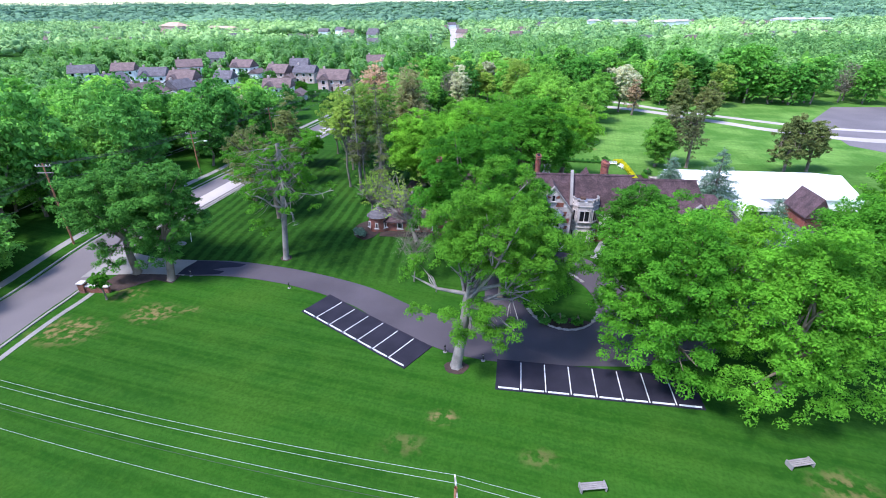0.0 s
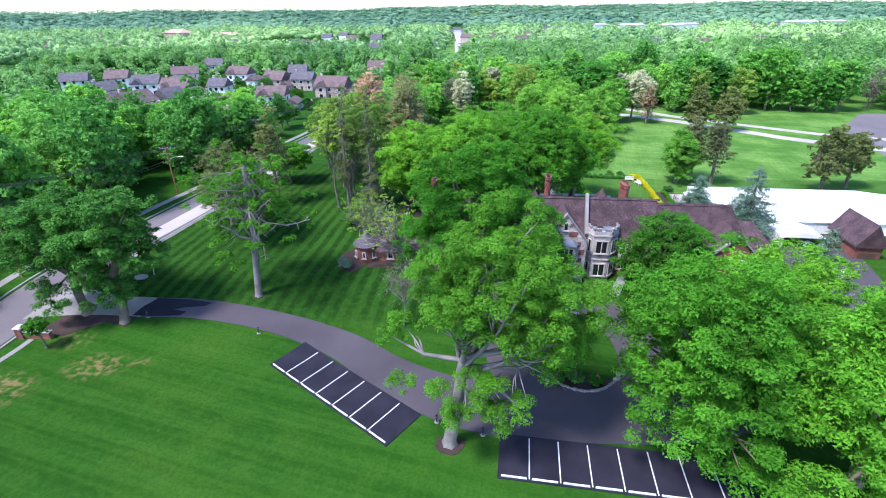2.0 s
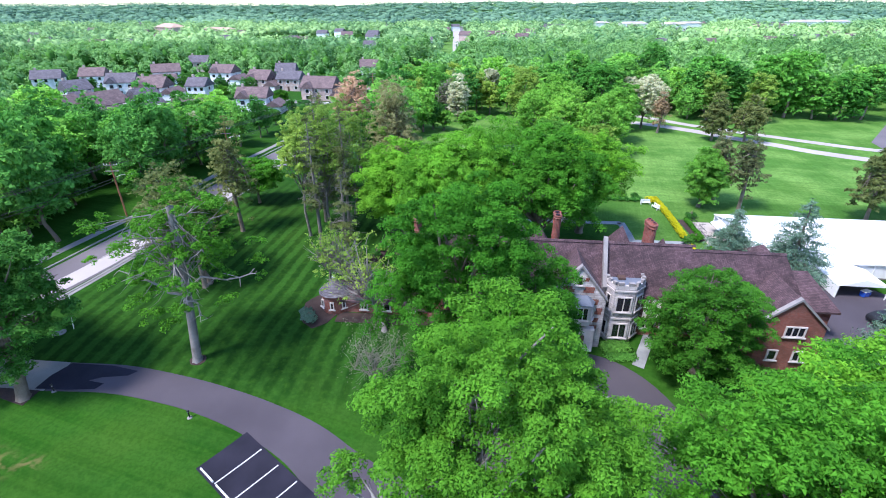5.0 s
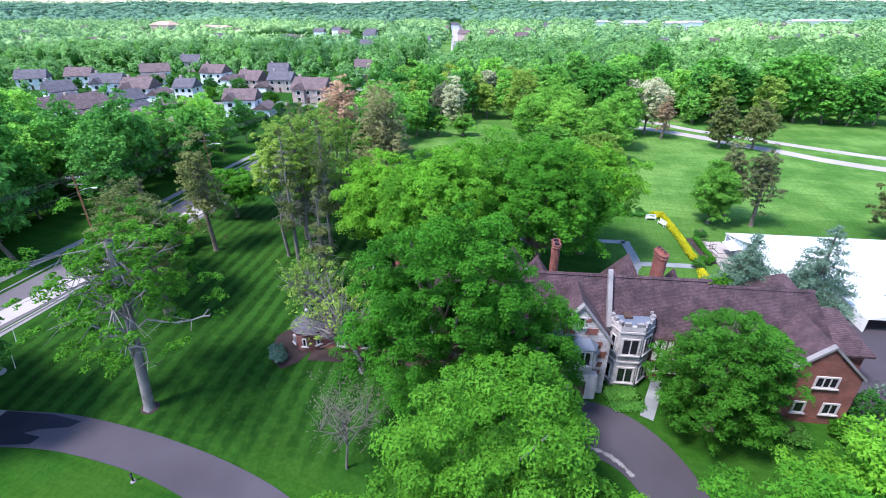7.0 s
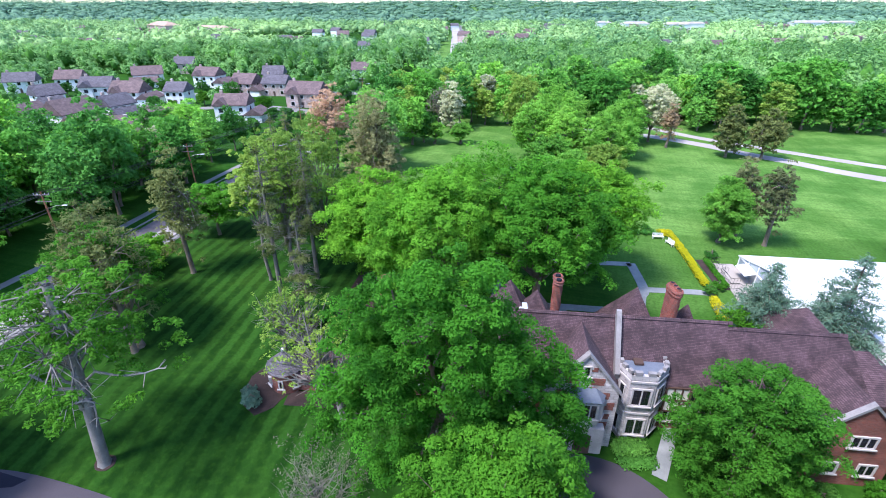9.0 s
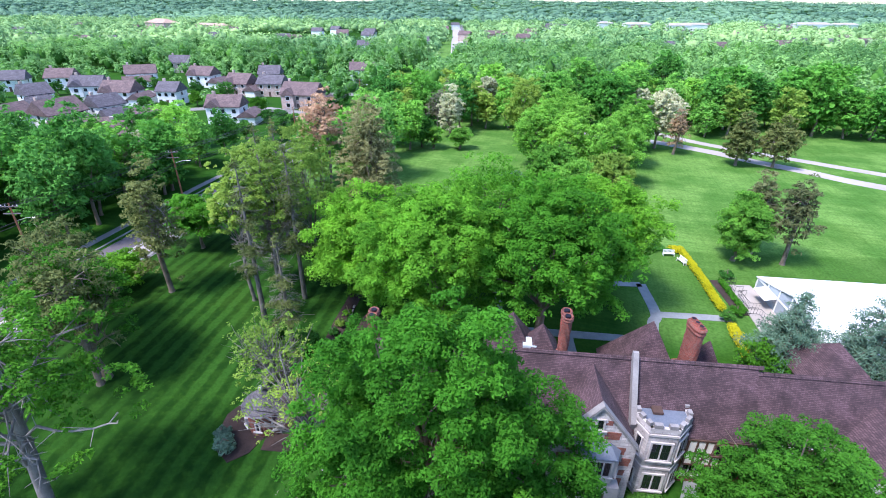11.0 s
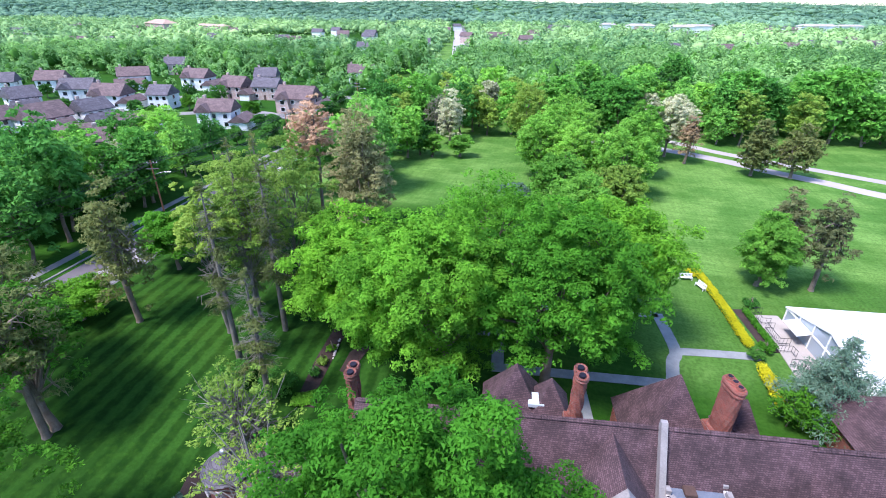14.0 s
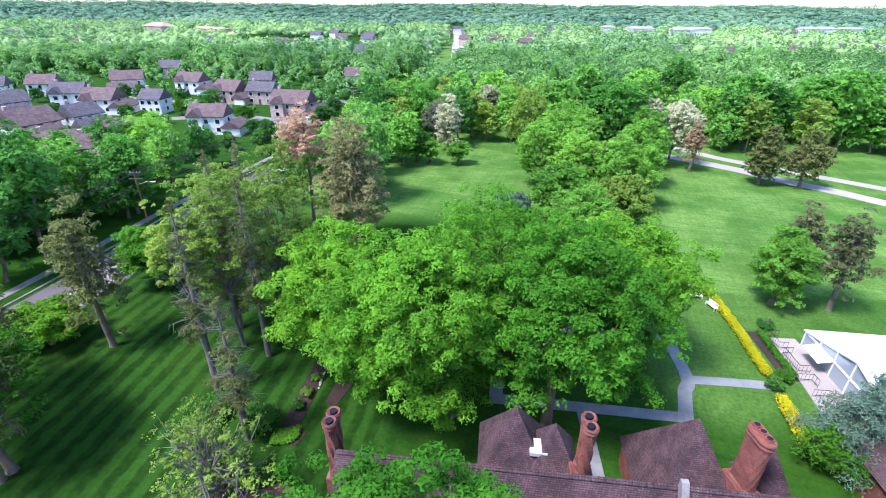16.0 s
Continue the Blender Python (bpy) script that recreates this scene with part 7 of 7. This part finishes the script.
# red paved terrace behind the garden wing, pale edging stones in the garden bed
terrace = part("brick_terrace", slab([(-10.9, 89.2), (-7.6, 89.2), (-7.4, 90.6), (-7.9, 91.6), (-9.6, 92.2), (-11.2, 91.2)], 0.10, 0.25, 1.0), TERRACOTTA)
tagged(terrace, "small terrace paved in worn red brick", "terrace", kind="structure")
for k in range(9):
    sx, sy, q = -9.5 + 0.05 * wr.normal(), 103.2 + k * 0.42 + 0.1 * wr.normal(), wr.uniform(0.12, 0.2)
    stone = part("edging_stone", block(-q, -q * 0.8, 0, q, q * 0.8, q * 1.1, 0.05), STONE)
    stone.matrix_basis = pose(sx, sy, land(sx, sy) + 0.04, 0, 0, wr.uniform(0, 180))
    tagged(stone, "pale weathered edging stone in the garden bed", "stone", group="edging stones in the garden bed")


def park_bench(x, y, turn, z=None):
    root = thing("park_bench", "backless grey weathered bench with pale end frames", "bench", (x, y, land(x, y)), turn, "benches on the lawn")
    for k in range(4):
        part("slat", block(-1.05, -0.36 + k * 0.19, 0.42, 1.05, -0.2 + k * 0.19, 0.46), WOODGREY, root)
    for sx in (-1.12, 1.12):
        part("end_frame", block(sx - 0.07, -0.42, 0.0, sx + 0.07, 0.42, 0.56, 0.03), CONCRETE, root, "pale concrete end")
    return root


park_bench(14.3, 37.0, 8)
park_bench(34.0, 40.5, 12)


def garden_bench(x, y, turn):
    root = thing("garden_bench", "white painted garden bench with a slatted back", "bench", (x, y, land(x, y)), turn, "benches in the garden")
    part("seat", block(-0.9, -0.25, 0.4, 0.9, 0.25, 0.46, 0.01), WHITEPAINT, root)
    for k in range(9):
        part("back_slat", block(-0.84 + k * 0.2, 0.2, 0.46, -0.74 + k * 0.2, 0.24, 0.92), WHITEPAINT, root)
    part("back_rail", block(-0.9, 0.19, 0.9, 0.9, 0.26, 0.98), WHITEPAINT, root)
    for sx in (-0.85, 0.85):
        for sy in (-0.22, 0.22):
            part("leg", block(sx - 0.04, sy - 0.04, 0, sx + 0.04, sy + 0.04, 0.62 if sy < 0 else 0.95), WHITEPAINT, root)
    return root


garden_bench(38.0, 125.2, 0)
garden_bench(39.2, 122.8, -75)


def bollard_light(x, y):
    root = thing("bollard_light", "short dark metal bollard light beside the drive", "bollard light", (x, y, land(x, y)), 0, "bollard lights along the drive")
    V, F = tube([[((0, 0, -0.1), 0.07), ((0, 0, 0.75), 0.07)], [((0, 0, 0.85), 0.13), ((0, 0, 0.98), 0.12), ((0, 0, 1.02), 0.03)]], 10)
    put("post", mesh_np("post", V, F), METAL, root)
    V, F = tube([[((0, 0, 0.74), 0.06), ((0, 0, 0.86), 0.06)]], 10)
    put("lens", mesh_np("lens", V, F), WHITEPAINT, root)
    V, F = tube([[((0, 0, 0.0), 0.26), ((0, 0, 0.07), 0.24), ((0, 0, 0.075), 0.02)]], 12)
    put("footing", mesh_np("footing", V, F), CONCRETE, root)


for x, y in ((-24.2, 68.6), (4.9, 53.8), (0.2, 55.2), (-40.8, 71.0)):
    bollard_light(x, y)

# brick gate wall at the drive entrance
gw = thing("gate_wall", "low curved red brick gate wall with stone caps", "wall", (-53.6, 66.4, 0), 0)
part("wall", block(-1.0, -0.25, -0.2, 2.6, 0.25, 1.1), BRICK, gw)
part("cap", block(-1.1, -0.32, 1.1, 2.7, 0.32, 1.25, 0.02), STONE, gw)
part("pier", block(-1.9, -0.45, -0.2, -1.0, 0.45, 1.6), BRICK, gw)
part("pier_cap", block(-2.0, -0.55, 1.6, -0.9, 0.55, 1.8, 0.04), STONE, gw)

# stones edging the carriage circle
rs = np.random.default_rng(9)
edging = thing("stone_edging", "rough grey stones edging the circle bed", "stone edging", (16.3, 67.4, 0))
TVs, TFs = icosphere(1)
for k in range(70):
    a = (200 + 140 * (k / 35) if k < 35 else 40 + 100 * ((k - 35) / 35)) * math.pi / 180
    x, y = math.cos(a) * 5.15, math.sin(a) * 6.95
    s = rs.uniform(0.16, 0.3)
    me = mesh_np("stone", TVs * (1 + rs.normal(size=(len(TVs), 1)) * 0.14) * (s * 1.3, s, s * 0.7) + (x, y, land(16.3 + x, 67.4 + y) + 0.08), TFs)
    put("stone", me, COPING, edging)


def car(x, y, turn, paint, label):
    root = thing("parked_car", label, "car", (x, y, land(x, y) + 0.09), turn, "parked cars")
    prof = [(-2.2, 0.3), (2.25, 0.3), (2.3, 0.72), (1.2, 0.92), (0.55, 1.42), (-1.35, 1.45), (-2.1, 0.98), (-2.25, 0.7)]
    pts = [(px, -0.86 + 0.12 * (pz > 1.2), pz) for px, pz in prof] + [(px, 0.86 - 0.12 * (pz > 1.2), pz) for px, pz in prof]
    n = len(prof)
    bm = solid(pts, [tuple(range(n)), tuple(range(2 * n - 1, n - 1, -1))] + [(i, (i + 1) % n, n + (i + 1) % n, n + i) for i in range(n)])
    bmesh.ops.bevel(bm, geom=bm.edges[:], offset=0.05, segments=2, affect="EDGES")
    part("body", bm, paint, root)
    part("windshield", solid([(1.18, -0.7, 0.96), (1.18, 0.7, 0.96), (0.62, 0.62, 1.42), (0.62, -0.62, 1.42), (1.1, -0.7, 0.94), (1.1, 0.7, 0.94), (0.55, 0.62, 1.40), (0.55, -0.62, 1.40)], [(0, 1, 2, 3), (7, 6, 5, 4), (0, 3, 7, 4), (1, 5, 6, 2), (3, 2, 6, 7), (0, 4, 5, 1)]), GLASS, root)
    for sy in (-1, 1):
        part("side_window", block(-1.3, sy * 0.82 - 0.03, 0.98, 0.6, sy * 0.82 + 0.03, 1.32), GLASS, root)
    for sx in (-1.4, 1.45):
        for sy in (-0.8, 0.8):
            bm = bmesh.new()
            bmesh.ops.create_cone(bm, cap_ends=True, segments=16, radius1=0.33, radius2=0.33, depth=0.22, matrix=pose(sx, sy, 0.33, 90))
            wheel = part("wheel", bm, METAL, root)
            bm = bmesh.new()
            bmesh.ops.create_cone(bm, cap_ends=True, segments=12, radius1=0.19, radius2=0.17, depth=0.26, matrix=pose(sx, sy, 0.33, 90))
            part("rim", bm, STEEL, wheel)


car(55.4, 83.6, 8, WHITEPAINT, "white car parked in the service court")
car(56.2, 87.3, 5, METAL, "dark car parked in the service court")
bin_ = thing("storage_bin", "blue plastic storage bin by the entrance canopy", "bin", (57.6, 93.4, land(57.6, 93.4) + 0.09), 20)
part("body", block(-0.6, -0.35, 0, 0.6, 0.35, 0.75, 0.05), BLUEPAINT, bin_)
part("lid", block(-0.63, -0.38, 0.75, 0.63, 0.38, 0.85, 0.03), WHITEPAINT, bin_, "white lid")
tagged(part("manhole_surround", slab(oval(-47.2, 79.7, 1.1, 0.7, 16, 0.02), 0.05, 0.15, 1.0), CONCRETE), "round pale concrete manhole surround in the lawn", "manhole", kind="structure")
for x, y in ((-45.6, 80.4), (-49.2, 84.6)):
    post = thing("marker_post", "thin leaning white marker post in the lawn", "post", (x, y, land(x, y)))
    V, F = tube([[((0, 0, -0.2), 0.05), ((0.25, 0.1, 1.7), 0.045)]], 6)
    put("post", mesh_np("post", V, F), WHITEPAINT, post)

# garden statue, a plain shape
bm = block(-1.1, -1.1, 0.0, 1.1, 1.1, 0.35, 0.04)
for z0, z1, h0 in ((0.33, 0.7, 0.85), (0.68, 2.3, 0.55), (2.28, 2.5, 0.68)):
    box(bm, -h0, -h0, z0, h0, h0, z1)
prev = None
for z, q in ((2.48, 0.45), (3.1, 0.40), (3.7, 0.34), (4.1, 0.42), (4.45, 0.30), (4.6, 0.15), (4.85, 0.2), (5.05, 0.08)):
    ring = [bm.verts.new((math.cos(6.2832 * k / 10) * q, math.sin(6.2832 * k / 10) * q * 0.8, z)) for k in range(10)]
    if prev:
        for k in range(10):
            bm.faces.new((prev[k], prev[(k + 1) % 10], ring[(k + 1) % 10], ring[k]))
    prev = ring
bm.faces.new(prev)
bmesh.ops.transform(bm, matrix=Matrix.Translation((20.4, 116.4, land(20.4, 116.4) - 0.02)), verts=bm.verts)
tagged(part("statue", bm, STONE), "pale stone statue on a stepped pedestal in the garden", "statue")
